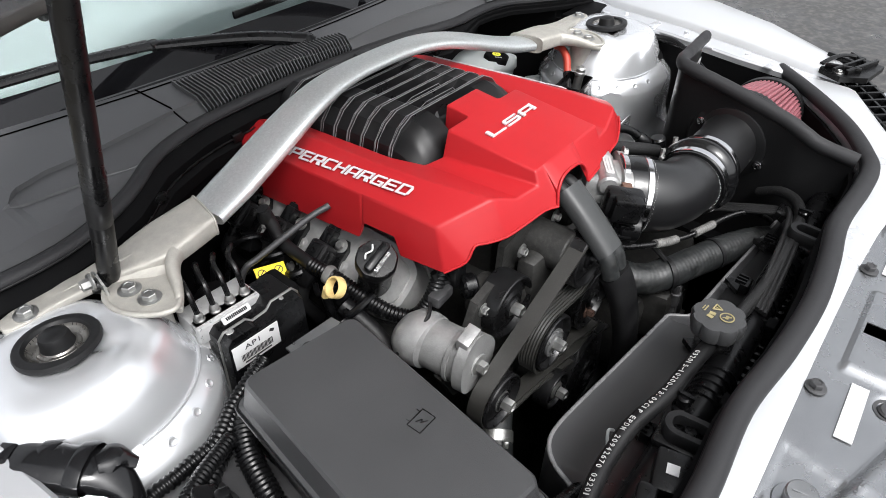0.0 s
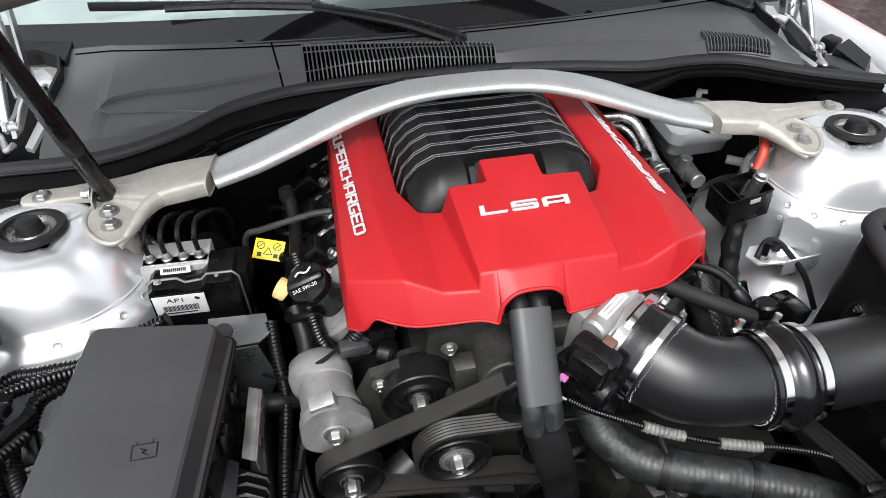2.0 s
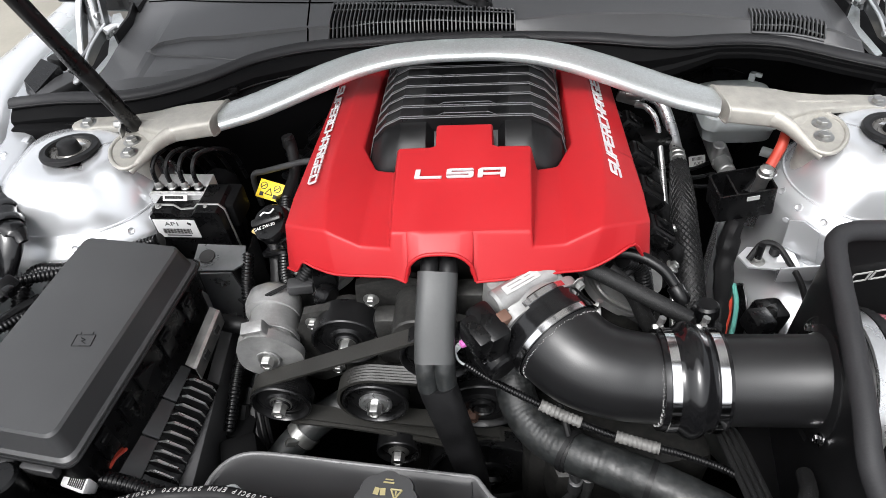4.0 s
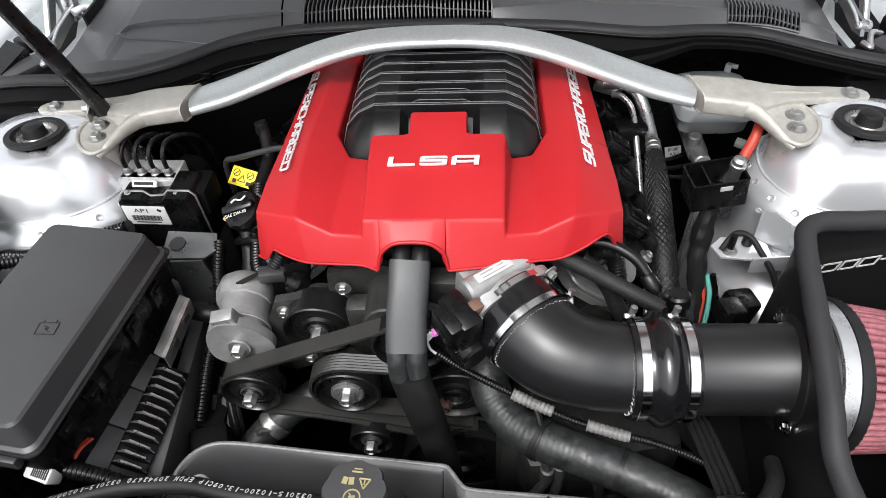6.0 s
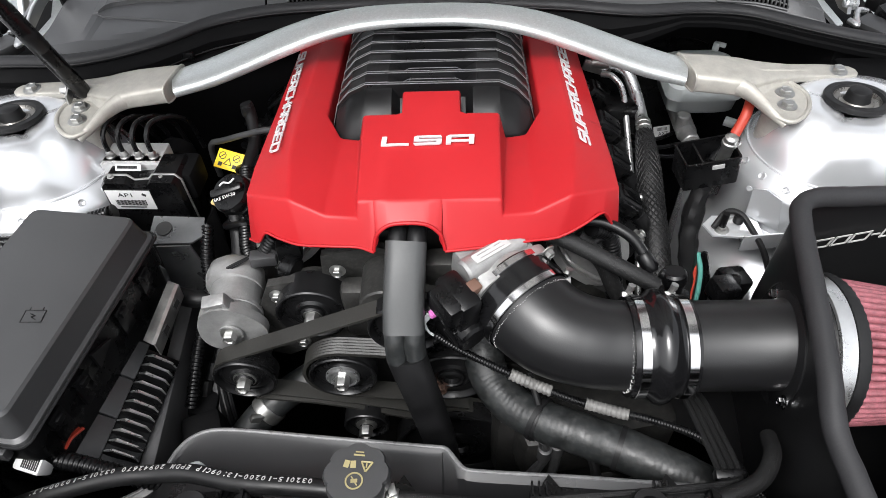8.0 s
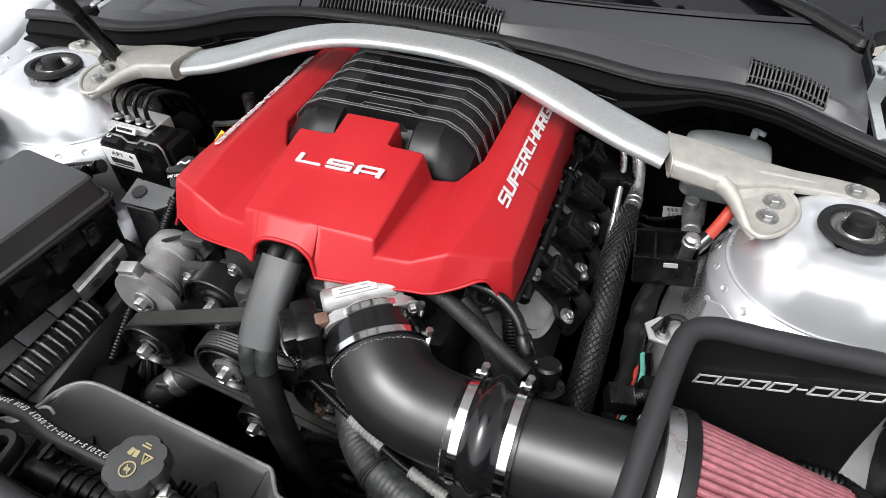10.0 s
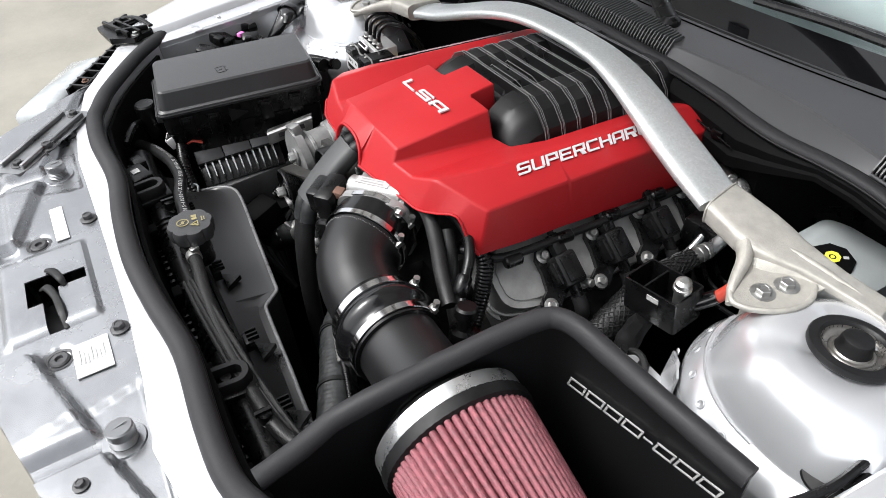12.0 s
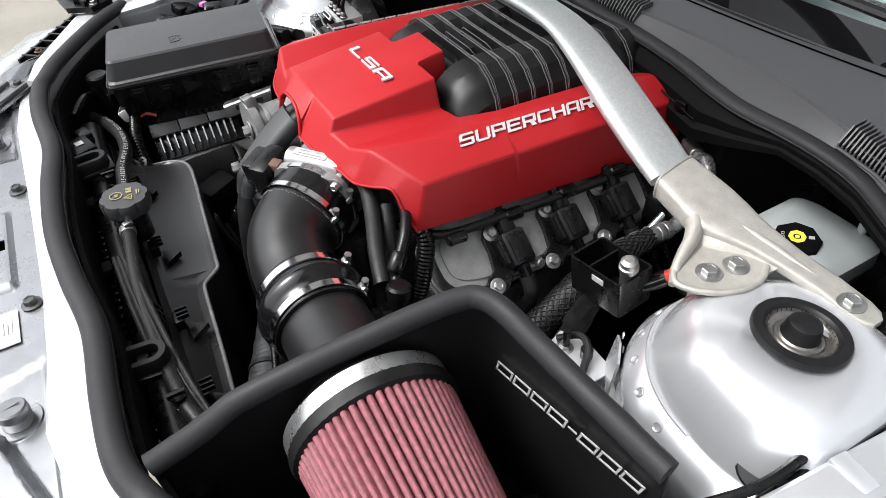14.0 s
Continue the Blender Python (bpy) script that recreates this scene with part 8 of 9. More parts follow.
for i, p in enumerate(ln[7:-11]):
    ch = code[i % len(code)]
    if ch == " ":
        continue
    d = (ln[i + 9] - ln[i + 7]).normalized()
    m = frame_of(ln[i + 7] + Vector((0, 0.0030, 0.0086)), d, Vector((0, -1, 0.45)))
    lettering(b, ch, m @ pose(0, -0.0026 + (0.0022 if ch == "-" else 0), 0), 0.0036 if ch not in "1:I" else 0.0014, 0.0060 if ch != "-" else 0.0009, 0.0004, bold=0.01)
part("print", b, PRINT, vent, "pale printed part code")
ov = thing("braided_hose", "black braided hose with a spring clamp along the radiator", "hose", (0.1, -0.48, 0.83))
b = B()
line = [(-0.050, -0.486, 0.872), (-0.02, -0.481, 0.872), (0.07, -0.488, 0.870), (0.165, -0.488, 0.868), (0.225, -0.484, 0.866), (0.285, -0.476, 0.862), (0.325, -0.458, 0.858), (0.348, -0.43, 0.85), (0.36, -0.40, 0.83)]
tube(b, line, 0.0085, n=14)
part("hose", b, METALB, ov)
b = B()
lathe(b, [(0.0095, -0.006), (0.0102, -0.005), (0.0102, 0.005), (0.0095, 0.006)], (-0.024, -0.481, 0.872), (1, 0, 0), 20)
bx(b, (-0.024, -0.477, 0.884), (0.008, 0.012, 0.005), (0, 0, 20), 0.001)
part("spring_clamp", b, ZINC, ov)
for k in range(4):
    b = B()
    tube(b, [(0.02 + 0.002 * k, -0.505 + 0.005 * k, 0.872), (0.12, -0.500 + 0.006 * k, 0.874), (0.22, -0.49 + 0.006 * k, 0.868), (0.284 + 0.005 * k, -0.470 + 0.004 * k, 0.853), (0.294 + 0.0065 * k, -0.442, 0.842), (0.294 + 0.0068 * k, -0.393, 0.825), (0.294 + 0.0066 * k, -0.336, 0.80), (0.296 + 0.006 * k, -0.30, 0.76)], 0.0034, n=10)
    single("signal_cable", b, METALB, "thin black braided cable tied along the radiator", "cable", group="radiator cables")
b = B()
bx(b, (0.3035, -0.447, 0.844), (0.031, 0.010, 0.012), (15, 0, 0), 0.002)
single("cable_tie_block", b, PLASTIC, "black clip holding the braided cables", "clip")
sens = thing("front_sensor", "black sensor with small white label on the panel", "sensor", (-0.24, -0.5, 0.85))
b = B()
bx(b, (-0.262, -0.508, 0.872), (0.05, 0.034, 0.022), (0, 0, 15), 0.004)
bx(b, (-0.30, -0.50, 0.872), (0.03, 0.02, 0.02), (0, 0, 15), 0.004)
part("body", b, PLASTIC, sens)
b = B()
bx(b, (-0.262, -0.508, 0.884), (0.012, 0.012, 0.001), (0, 0, 15))
part("label", b, PAPER, sens)
b = B()
tube(b, [(-0.244, -0.438, 0.838), (-0.238, -0.434, 0.843), (-0.229, -0.431, 0.843), (-0.222, -0.434, 0.838)], 0.0018, n=8)
single("hose_clip", b, MILKY, "pale plastic hose clip near the fuse box", "clip")
cyl_ = B()
lathe(cyl_, [(0.016, -0.07), (0.018, 0.0), (0.0185, 0.006), (0.0185, 0.016), (0.016, 0.019), (0.001, 0.0195)], (-0.452, -0.452, 0.878), (0, 0, 1), 24)
single("washer_cap", cyl_, PLASTIC, "round black filler cap in the front corner", "filler cap")
b = B()
tube(b, [(-0.36, -0.505, 0.88), (-0.40, -0.485, 0.885), (-0.44, -0.47, 0.87), (-0.48, -0.44, 0.85)], 0.006, n=8)
tube(b, [(-0.52, -0.40, 0.87), (-0.54, -0.36, 0.88), (-0.53, -0.31, 0.88), (-0.50, -0.28, 0.87)], 0.006, n=8)
tube(b, [(-0.57, -0.36, 0.88), (-0.585, -0.30, 0.885), (-0.57, -0.24, 0.88), (-0.545, -0.2, 0.875)], 0.008, n=10)
single("corner_wiring", b, PLASTIC, "black wires in the front corner", "wiring")

# ---- upper radiator hose ----
uh = thing("radiator_hose", "thick worn black rubber radiator hose", "hose", (0.2, -0.37, 0.74))
b = B()
HL = [(0.066, -0.245, 0.822), (0.067, -0.272, 0.802), (0.076, -0.300, 0.785), (0.098, -0.330, 0.778), (0.130, -0.352, 0.780), (0.17, -0.370, 0.782), (0.215, -0.390, 0.784), (0.26, -0.412, 0.784), (0.30, -0.434, 0.780), (0.345, -0.465, 0.77)]
tube(b, HL, 0.0240, n=28, wob=0.03, ribs=(0.00022, 0.0065))
part("hose", b, HOSE, uh, angle=60)
for i, w in ((4, 0.0035), (6, 0.003)):
    b = B()
    d = (Vector(HL[i + 1]) - Vector(HL[i - 1])).normalized()
    lathe(b, [(0.0242, -w), (0.0258, -w), (0.0258, w), (0.0242, w)], HL[i], d, 28, caps=False)
    part("tie", b, RUBBER, uh)
b = B()
lathe(b, [(0.0215, -0.012), (0.026, -0.010), (0.026, 0.010), (0.0215, 0.012)], (0.064, -0.238, 0.83), (0.1, -0.7, -0.7), 28)
part("neck_collar", b, DULL, uh)
b = B()
tube(b, [(0.118, -0.32, 0.83), (0.124, -0.335, 0.815), (0.128, -0.346, 0.804)], 0.004, n=8)
lathe(b, [(0.0245, -0.003), (0.0268, -0.003), (0.0268, 0.003), (0.0245, 0.003)], (0.130, -0.352, 0.780), (0.75, -0.6, 0.05), 28, caps=False)
part("hanger_strap", b, RUBBER, uh)
for k, (x, y) in enumerate(((0.135, -0.37), (0.15, -0.365), (0.19, -0.355))):
    b = B()
    tube(b, [(x, y, 0.765), (x + 0.004, y - 0.002, 0.72), (x + 0.02 * (k - 1), y - 0.01, 0.66), (x + 0.03 * (k - 1), y, 0.55)], 0.0065, n=10)
    lathe(b, [(0.0065, -0.012), (0.0085, -0.011), (0.0085, 0.011), (0.0065, 0.012)], (x + 0.003, y - 0.002, 0.735), (0, 0, 1), 12)
    single("cooler_pipe", b, GREY, "dark steel cooler pipe under the radiator hose", "pipe", group="cooler pipes")
gen = thing("generator", "dirty cast generator low beside the engine", "generator", (0.18, -0.3, 0.6))
b = B()
bx(b, (0.20, -0.30, 0.70), (0.20, 0.12, 0.10), (0, 0, 10), 0.02)
part("mounting_arm", b, DIRTY, gen)
b = B()
bx(b, (0.12, -0.29, 0.66), (0.08, 0.10, 0.16), (0, 0, 0), 0.02)
part("bracket", b, DIRTY, gen)
for c, r in (((0.16, -0.33, 0.68), 0.055), ((0.23, -0.36, 0.63), 0.06)):
    b = B()
    lathe(b, [(r * 0.3, -0.004), (r * 0.34, 0), (r * 0.8, 0.002), (r * 0.95, 0.004), (r, 0.012), (r, 0.05), (r * 0.92, 0.054), (r * 0.92, 0.10), (r * 0.8, 0.12)], c, (0, 1, 0), 36)
    body = part("housing", b, DIRTY, gen)
    for k in range(6):
        a = math.pi * k / 3
        b = B()
        bx(b, (c[0] + r * 0.6 * math.cos(a), c[1] + 0.001, c[2] + r * 0.6 * math.sin(a)), (0.016, 0.004, 0.008), (0, -math.degrees(a), 0), 0.002)
        part("vent", b, INK, body)
    bolt("nut", (c[0], c[1] - 0.004, c[2]), (0, -1, 0), 0.008, 0.01, gen)

# ---- hoses and wires between the throttle and the right head ----
b = B()
tube(b, [(0.115, -0.212, 0.952), (0.150, -0.212, 0.940), (0.185, -0.222, 0.926), (0.225, -0.238, 0.912), (0.262, -0.25, 0.896)], 0.0095, n=14)
single("braided_vacuum_hose", b, METALB, "black braided hose behind the intake elbow", "hose")
b = B()
tube(b, [(0.125, -0.20, 0.945), (0.165, -0.188, 0.940), (0.205, -0.190, 0.938), (0.235, -0.205, 0.930), (0.252, -0.222, 0.915)], 0.0065, n=12)
lathe(b, [(0.0078, 0), (0.0095, 0.003), (0.0095, 0.020), (0.007, 0.024)], (0.248, -0.219, 0.917), (0.45, -0.6, -0.5), 16)
single("breather_pipe", b, PLASTIC, "black breather pipe with a push fitting", "pipe")
b = B()
tube(b, [(0.195, -0.185, 0.925), (0.22, -0.175, 0.90), (0.23, -0.185, 0.86), (0.235, -0.20, 0.82), (0.24, -0.22, 0.77)], 0.011, n=14, ribs=(0.0016, 0.005))
single("breather_loom", b, PLASTIC, "black corrugated hose below the cover corner", "hose", angle=60)
b = B()
tube(b, [(0.175, -0.20, 0.925), (0.205, -0.215, 0.90), (0.225, -0.225, 0.86), (0.25, -0.232, 0.82), (0.28, -0.235, 0.77)], 0.010, n=14)
single("braided_fuel_line", b, METALB, "braided line falling past the intake elbow", "hose")
pv = thing("vent_valve", "black plastic valve beside the intake coupler", "valve", (0.29, -0.255, 0.85))
b = B()
lathe(b, [(0.014, -0.03), (0.018, -0.012), (0.018, 0.004), (0.010, 0.006), (0.010, 0.02), (0.0135, 0.022), (0.0135, 0.034), (0.011, 0.037)], (0.286, -0.246, 0.872), (-0.1, 0.2, 1), 20)
part("body", b, PLASTIC, pv)
b = B()
cyl(b, (0.286, -0.246, 0.895), (0.268, -0.236, 0.903), 0.006, n=12)
cyl(b, (0.286, -0.246, 0.83), (0.29, -0.235, 0.7), 0.010, n=12)
part("spigot", b, PLASTIC, pv)

# ---- refrigerant lines down the left side of the engine ----
ac = thing("refrigerant_lines", "bare aluminium refrigerant pipes crimped to a braided hose", "pipes", (0.32, 0.05, 0.7))
b = B()
tube(b, [(0.272, 0.200, 0.893), (0.290, 0.196, 0.897), (0.308, 0.182, 0.890), (0.320, 0.155, 0.868), (0.325, 0.125, 0.852), (0.325, 0.105, 0.850)], 0.0095, n=16)
part("wide_pipe", b, SATINALU, ac)
b = B()
tube(b, [(0.270, 0.19, 0.885), (0.284, 0.178, 0.888), (0.298, 0.155, 0.875), (0.303, 0.10, 0.835), (0.304, 0.03, 0.795), (0.306, -0.06, 0.74), (0.304, -0.12, 0.69)], 0.0048, n=12)
part("thin_pipe", b, SATINALU, ac)
b = B()
lathe(b, [(0.0095, 0), (0.0115, 0.002), (0.0115, 0.008), (0.0105, 0.009), (0.0118, 0.012), (0.0118, 0.018), (0.0105, 0.019), (0.0118, 0.022), (0.0118, 0.030)], (0.3255, 0.112, 0.850), (-0.08, -1, -0.05), 22)
part("crimp", b, ZINC, ac)
b = B()
tube(b, [(0.3225, 0.085, 0.849), (0.320, 0.04, 0.840), (0.318, 0.0, 0.825), (0.319, -0.04, 0.803), (0.320, -0.08, 0.780), (0.319, -0.13, 0.752), (0.315, -0.2, 0.71)], [0.0120, 0.0145, 0.0172, 0.0178, 0.0178, 0.0172, 0.0168], n=20)
hose = part("braided_hose", b, BRAID, ac, "thick black braided hose")
line = spaced(glide([(0.3225, 0.085, 0.849), (0.320, 0.04, 0.840), (0.318, 0.0, 0.825), (0.319, -0.04, 0.803), (0.320, -0.08, 0.780), (0.319, -0.13, 0.752), (0.315, -0.2, 0.71)], 8), 0.003)
wide = [0.0122 + 0.0060 * min(1, k * 0.003 / 0.075) for k in range(len(line))]
b = B()
for turn in (-1, 1):
    for h in range(14):
        pts = []
        for k, p in enumerate(line):
            d = (line[min(k + 1, len(line) - 1)] - line[max(k - 1, 0)]).normalized()
            _, s1, u1 = basis(d)
            a = 2 * math.pi * h / 14 + turn * k * 0.135
            lift = 0.0004 * math.cos(7 * turn * k * 0.135 + math.pi * (turn > 0))
            pts.append(p + (s1 * math.cos(a) + u1 * math.sin(a)) * (wide[k] + lift))
        tube(b, pts, 0.0011, n=5, straight=True)
tagged(part("braid", b, RUBBER, hose, "crossing black braid strands", angle=60), kind="stuff")
b = B()
bx(b, (0.262, 0.205, 0.893), (0.04, 0.022, 0.022), (0, 10, -15), 0.004)
cyl(b, (0.255, 0.198, 0.900), (0.28, 0.186, 0.906), 0.008, n=16, bev=0.001)
part("fitting", b, ZINC, ac)
bolt("bolt", (0.276, 0.190, 0.903), (0.8, -0.4, 0.3), 0.0055, 0.01, ac)

mod = B()
bx(mod, (0.292, 0.145, 0.84), (0.05, 0.05, 0.055), (0, 0, 10), 0.006)
single("relay", mod, PLASTIC, "black relay bolted at the bulkhead", "relay")
tg = thing("paper_tag", "small white tag with black code", "tag", (0.38, 0.17, 0.775))
m = frame_of((0.371, 0.170, 0.772), (1.0, 0.1, 0.08), (0, 0.5, 0.85)) @ Matrix.Scale(1.08, 4)
b = B()
bx(b, (0.012, 0.008, 0), (0.025, 0.016, 0.001), m=m)
s = part("sheet", b, PRINT, tg)
b = B()
lettering(b, "AX7", m @ pose(0.006, 0.0015, 0.0007), 0.015, 0.0055, 0.0003)
for k in range(9):
    bx(b, (0.005 + 0.0018 * k, 0.0115, 0.0007), (0.0009, 0.005, 0.0003), m=m)
part("print", b, INK, s)

# ---- brake master cylinder ----
mc_ = thing("brake_reservoir", "milky brake fluid reservoir with black octagonal cap", "reservoir", (0.43, 0.17, 0.82))
b = B()
rings = []
for w, l, z in ((0.075, 0.085, 0.815), (0.088, 0.10, 0.822), (0.092, 0.105, 0.843), (0.098, 0.112, 0.847), (0.096, 0.11, 0.868), (0.07, 0.09, 0.878)):
    rings.append([Vector((0.437 + x * 1.24, 0.220 + y, z)) for x, y in rounded(w, l, 0.018)])
loft(b, rings)
part("tank", b, MILKY, mc_, angle=45)
b = B()
lathe(b, [(0.022, -0.012), (0.024, 0.0), (0.027, 0.001), (0.027, 0.012), (0.025, 0.0145), (0.001, 0.015)], (0.439, 0.19, 0.869), (0.05, -0.12, 1), 8)
soft_edges(b, 0.0015, 2, 30)
cp = part("cap", b, DULL, mc_)
b = B()
mq = frame_of((0.439, 0.1885, 0.8848), (0.7, 0.7, 0.05), (-0.7, 0.7, 0.12))
lathe(b, [(0.0045, 0), (0.0095, 0), (0.0095, 0.0008), (0.0045, 0.0008)], mq.translation, (0.05, -0.12, 1), 8, caps=False)
lathe(b, [(0.0025, 0), (0.0025, 0.0008)], mq.translation, (0.05, -0.12, 1), 12)
part("yellow_print", b, BRIGHTY, cp)
b = B()
bx(b, (0.015, 0, 0.0004), (0.006, 0.004, 0.0008), m=mq)
part("print", b, PAPER, cp)
b = B()
lettering(b, "DOT3", mq @ pose(-0.013, -0.008, 0.0002, 0, 0, 90), 0.014, 0.0034, 0.0005)
part("print", b, PAPER, cp)
b = B()
cyl(b, (0.455, 0.12, 0.842), (0.478, 0.105, 0.842), 0.0075, n=14)
part("spout", b, MILKY, mc_)
b = B()
bx(b, (0.468, 0.262, 0.882), (0.010, 0.006, 0.020), (0, 0, -30), 0.001)
bx(b, (0.474, 0.262, 0.889), (0.018, 0.005, 0.007), (0, 0, -30), 0.001)
part("spout", b, MILKY, mc_)
b = B()
cyl(b, (0.412, 0.14, 0.800), (0.412, 0.26, 0.800), 0.016, n=24, bev=0.003)
cyl(b, (0.411, 0.112, 0.806), (0.411, 0.145, 0.802), 0.0135, n=24, bev=0.002)
cyl(b, (0.404, 0.155, 0.80), (0.404, 0.155, 0.83), 0.011, n=18, bev=0.002)
part("master_cylinder", b, ALU, mc_)
b = B()
lathe(b, [(0.10, 0.0), (0.105, 0.01), (0.10, 0.03)], (0.42, 0.290, 0.775), (0, 1, 0), 40)
part("booster", b, PLASTIC, mc_)
b = B()
for k in range(3):
    tube(b, [(0.40, 0.10 + 0.03 * k, 0.79), (0.35, 0.09 + 0.02 * k, 0.80), (0.30, 0.12 + 0.02 * k, 0.80), (0.26, 0.18, 0.82)], 0.0032, n=8)
part("pipe", b, PLASTIC, mc_)

# ---- jump-start terminal ----
jt = thing("jump_terminal", "black plastic terminal box with a steel post", "terminal box", (0.40, -0.03, 0.84))
b = B()
mj = frame_of((0.377, -0.029, 0.878), (1, 0.10, 0.12), (-0.10, 1, 0))
outer, inner = rounded(0.074, 0.050, 0.004, 2), rounded(0.069, 0.045, 0.003, 2)
loft(b, [[mj @ Vector((x, y, -0.014)) for x, y in outer], [mj @ Vector((x, y, 0.030)) for x, y in outer], [mj @ Vector((x, y, 0.030)) for x, y in inner], [mj @ Vector((x, y, -0.010)) for x, y in inner]])
bx(b, (-0.012, 0, 0.008), (0.0025, 0.046, 0.036), m=mj)
part("box", b, PLASTIC, jt)
b = B()
bx(b, (0.006, -0.0256, 0.021), (0.016, 0.0012, 0.0065), m=mj)
part("pale_patch", b, PRINT, jt)
b = B()
lathe(b, [(0.0085, -0.04), (0.0085, 0.0), (0.0105, 0.002), (0.0105, 0.007), (0.009, 0.008), (0.0085, 0.010), (0.009, 0.014), (0.005, 0.017)], (0.399, -0.028, 0.914), (0.02, -0.1, 1), 18)
part("post", b, ZINC, jt, "bright steel terminal post")
b = B()
tube(b, [(0.416, 0.004, 0.894), (0.424, 0.012, 0.908), (0.433, 0.022, 0.926), (0.441, 0.038, 0.935), (0.45, 0.055, 0.934)], 0.0072, n=14)
part("red_cable", b, REDC, jt, "red battery cable")
b = B()
tube(b, [(0.392, -0.020, 0.876), (0.402, -0.010, 0.884), (0.412, 0.0, 0.893), (0.420, 0.008, 0.902)], [0.012, 0.0115, 0.0105, 0.0095], n=14, oval=(1, 0.8))
part("boot", b, SILICONE, jt, "black rubber boot on the cable")
b = B()
tube(b, [(0.375, -0.05, 0.86), (0.368, -0.058, 0.83), (0.366, -0.075, 0.79), (0.368, -0.10, 0.74), (0.36, -0.14, 0.68)], [0.012, 0.014, 0.014, 0.012, 0.011], n=12, wob=0.25)
part("taped_cable", b, RUBBER, jt)
for k, mt_ in enumerate((REDC, GREENW, PLASTIC)):
    b = B()
    tube(b, [(0.372 + 0.008 * k, -0.09, 0.77), (0.378 + 0.009 * k, -0.105, 0.74), (0.372 + 0.01 * k, -0.13, 0.70), (0.36, -0.17, 0.65)], 0.0035 + 0.002 * (k == 2), n=8)
    part("wire", b, mt_, jt)

pb = thing("tower_bracket", "cream zinc stud bracket on the strut tower", "bracket", (0.40, -0.10, 0.82))
b = B()
prism(b, [(0.372, -0.089), (0.380, -0.110), (0.412, -0.114), (0.446, -0.112), (0.446, -0.074), (0.388, -0.073)], 0.003, pose(0, 0, 0.825), 0.001)
part("shelf", b, WHITEP, pb)
b = B()
prism(b, [(0.418, -0.117), (0.471, -0.112), (0.480, -0.092), (0.446, -0.074), (0.424, -0.082)], 0.003, pose(0.004, 0, 0.829, 0, 3, 0), 0.001)
part("step_plate", b, SILVER, pb)
b = B()
bx(b, (0.448, -0.114, 0.818), (0.060, 0.003, 0.028), (0, 0, 5), 0.001)
part("front_flange", b, SILVER, pb)
b = B()
prism(b, [(0, 0), (0.046, -0.004), (0.034, 0.040), (0.012, 0.046), (-0.004, 0.040)], 0.0025, frame_of((0.434, -0.072, 0.830), (0.62, -0.52, 0), (0.10, 0.16, 1)), 0.001)
tab = part("upright_tab", b, SILVER, pb)
for q in ((0.434, -0.056, 0.862), (0.446, -0.066, 0.858), (0.445, -0.068, 0.843)):
    b = B()
    lathe(b, [(0.0042, 0), (0.0036, 0.0012), (0.0005, 0.0014)], q, (-0.64, -0.77, 0.1), 12)
    part("weld", b, SILVER, tab)
b = B()
cyl(b, (0.394, -0.099, 0.828), (0.394, -0.0975, 0.856), 0.0045, n=12)
part("stud", b, PLASTIC, pb)
bolt("nut", (0.394, -0.0995, 0.828), (0, 0, 1), 0.0062, 0.006, pb)
b = B()
tube(b, [(0.382, -0.10, 0.832), (0.400, -0.085, 0.846), (0.418, -0.088, 0.845), (0.432, -0.105, 0.832), (0.448, -0.13, 0.81), (0.46, -0.16, 0.77)], 0.0042, n=10)
lathe(b, [(0.007, 0), (0.007, 0.012)], (0.418, -0.089, 0.832), (0, 0, 1), 14)
single("ground_cable", b, RUBBER, "black cable crossing the tower bracket", "cable")
b = B()
bx(b, (0.40, -0.16, 0.78), (0.04, 0.035, 0.05), (0, 10, 15), 0.006)
tube(b, [(0.40, -0.165, 0.80), (0.385, -0.19, 0.825), (0.37, -0.21, 0.84)], 0.009, n=12, ribs=(0.0014, 0.005))
bx(b, (0.36, -0.215, 0.845), (0.03, 0.028, 0.024), (0, 10, 15), 0.004)
single("lower_plug", b, PLASTIC, "black plug with corrugated loom below the tower", "plug")

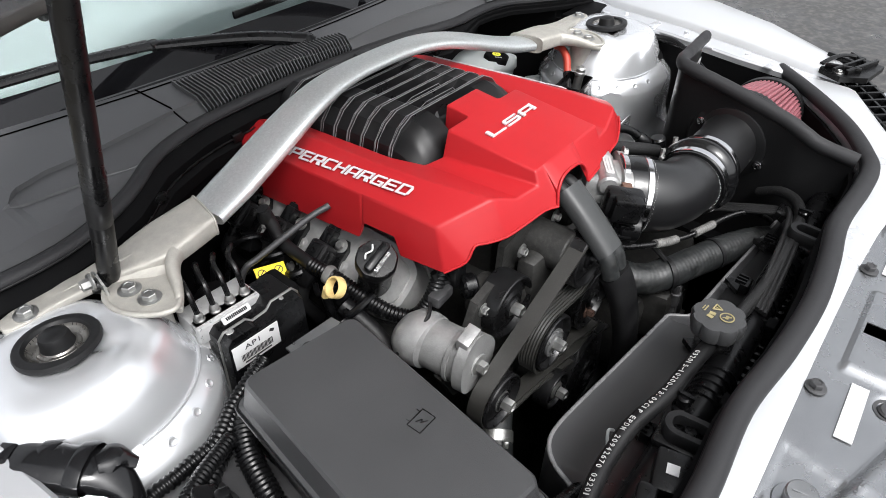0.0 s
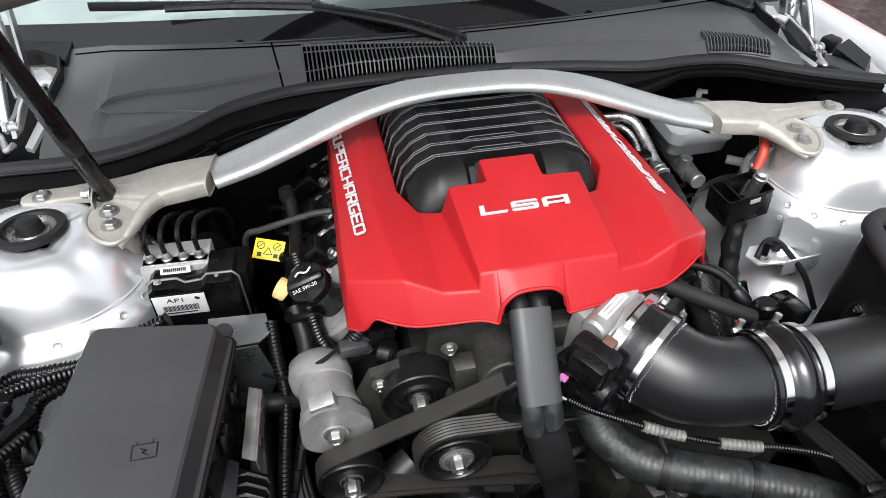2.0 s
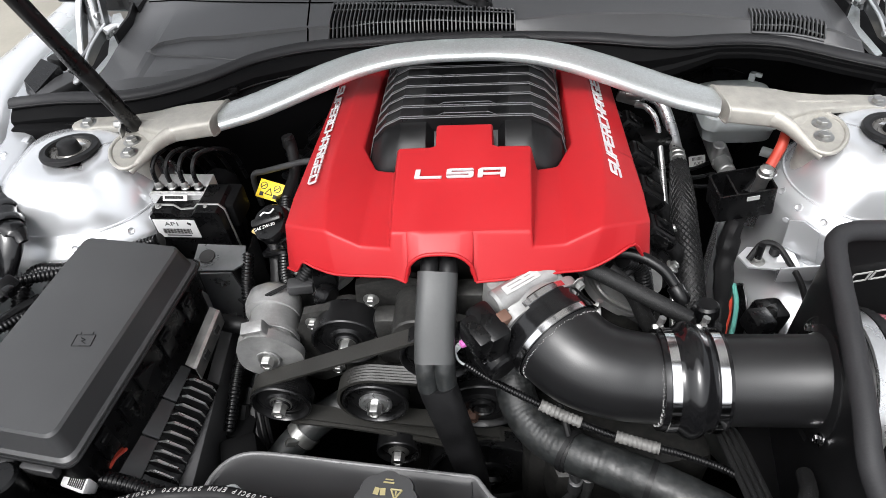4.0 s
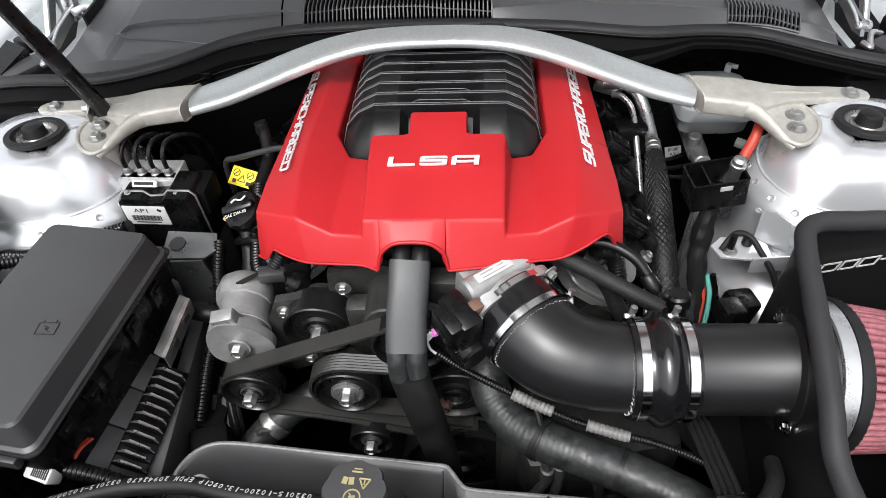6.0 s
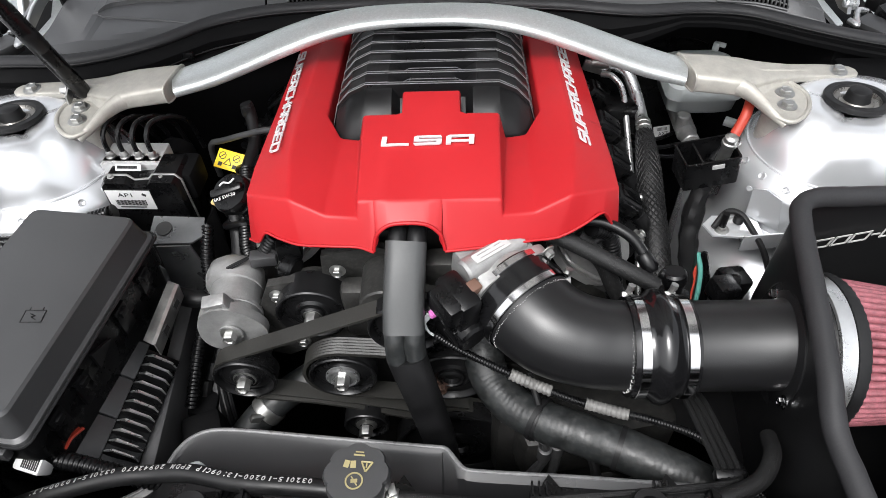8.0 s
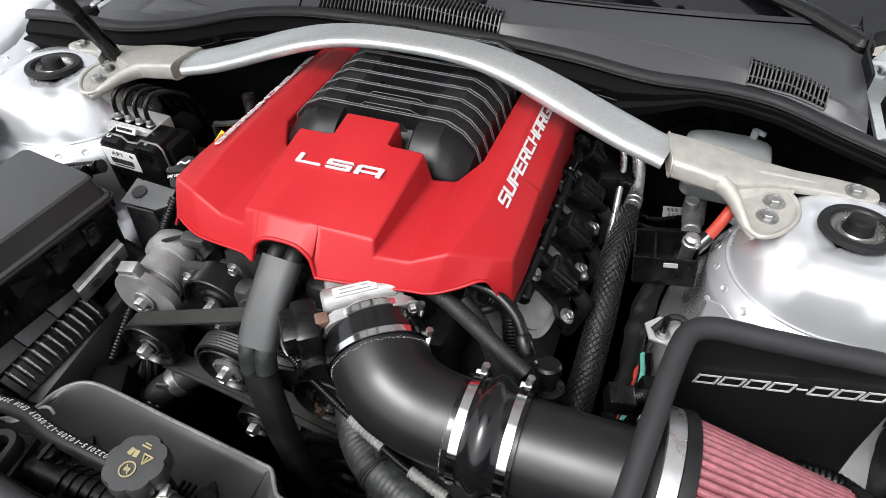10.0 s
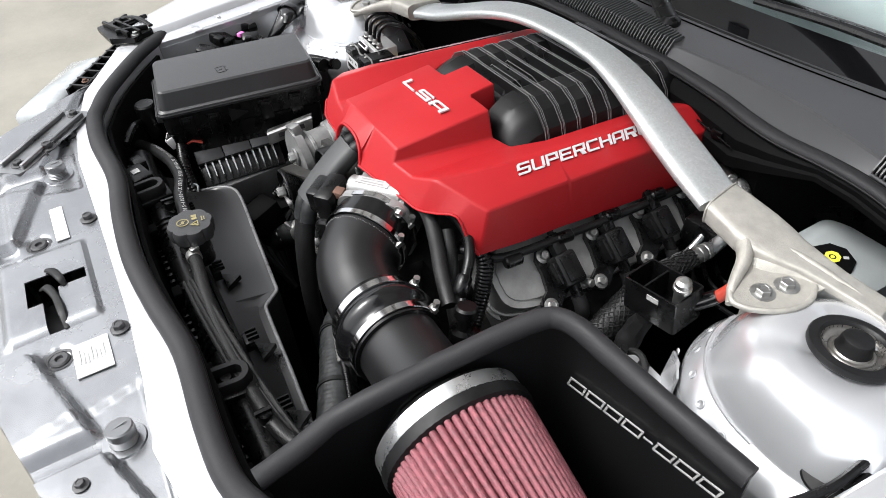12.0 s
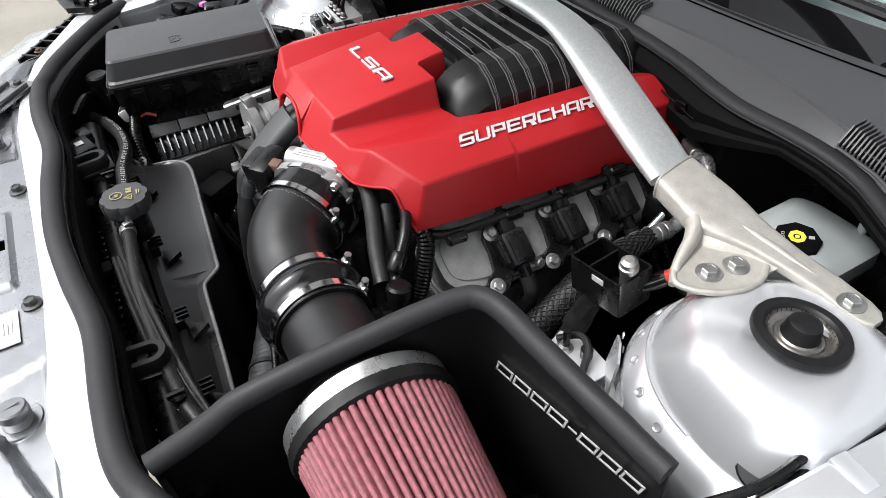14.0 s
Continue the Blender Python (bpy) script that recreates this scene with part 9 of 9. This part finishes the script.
# bonnet release cable and hole over the left tower
b = B()
tube(b, [(0.62, 0.19, 0.90), (0.632, 0.08, 0.926), (0.638, 0.02, 0.931), (0.637, -0.06, 0.930), (0.634, -0.12, 0.928), (0.60, -0.2, 0.90)], 0.0045, n=10)
tube(b, [(0.626, 0.19, 0.895), (0.641, 0.06, 0.921), (0.645, -0.02, 0.924), (0.642, -0.12, 0.92)], 0.0035, n=8)
single("release_cable", b, PLASTIC, "black bonnet release cable along the fender", "cable")
b = B()
lathe(b, [(0.019, 0), (0.021, 0.001), (0.019, 0.003), (0.001, 0.0035)], (0.622, -0.080, 0.905), (0.15, -0.6, 0.8), 28)
single("tower_grommet", b, RUBBER, "round black rubber grommet in the tower", "grommet")

# ---- a red car standing on the asphalt beyond ----
rc = thing("parked_car", "red car without its bumper parked on the asphalt", "car", (3.9, 1.9, 0))
b = B()
rows = []
for y, h, w in ((1.2, 0.55, 0.70), (1.35, 0.78, 0.80), (2.0, 0.92, 0.88), (3.0, 1.0, 0.9), (3.4, 1.35, 0.75), (4.6, 1.4, 0.75), (5.6, 1.0, 0.85), (5.9, 0.6, 0.8)):
    rows.append([(4.1 - w, y, 0.25), (4.1 - w, y, 0.6), (4.1 - w * 0.92, y, h - 0.08), (4.1 - w * 0.6, y, h), (4.1 + w * 0.6, y, h), (4.1 + w * 0.92, y, h - 0.08), (4.1 + w, y, 0.6), (4.1 + w, y, 0.25)])
loft(b, rows)
soft_edges(b, 0.03, 2, 20)
part("body", b, CARRED, rc, angle=40)
b = B()
bx(b, (4.1, 1.2, 0.45), (1.2, 0.12, 0.35), bev=0.03)
bx(b, (3.6, 1.1, 0.5), (0.25, 0.2, 0.2), (10, 20, 0), 0.03)
part("exposed_front", b, DIRTY, rc)
for x in (3.25, 4.95):
    for y in (1.95, 4.9):
        b = B()
        lathe(b, [(0.2, -0.1), (0.30, -0.1), (0.33, -0.07), (0.33, 0.07), (0.30, 0.1), (0.2, 0.1)], (x, y, 0.33), (1, 0, 0), 36)
        w_ = part("wheel", b, RUBBER, rc)
        b = B()
        lathe(b, [(0.2, -0.06), (0.2, 0.06)], (x, y, 0.33), (1, 0, 0), 28)
        part("rim", b, ALUD, w_)
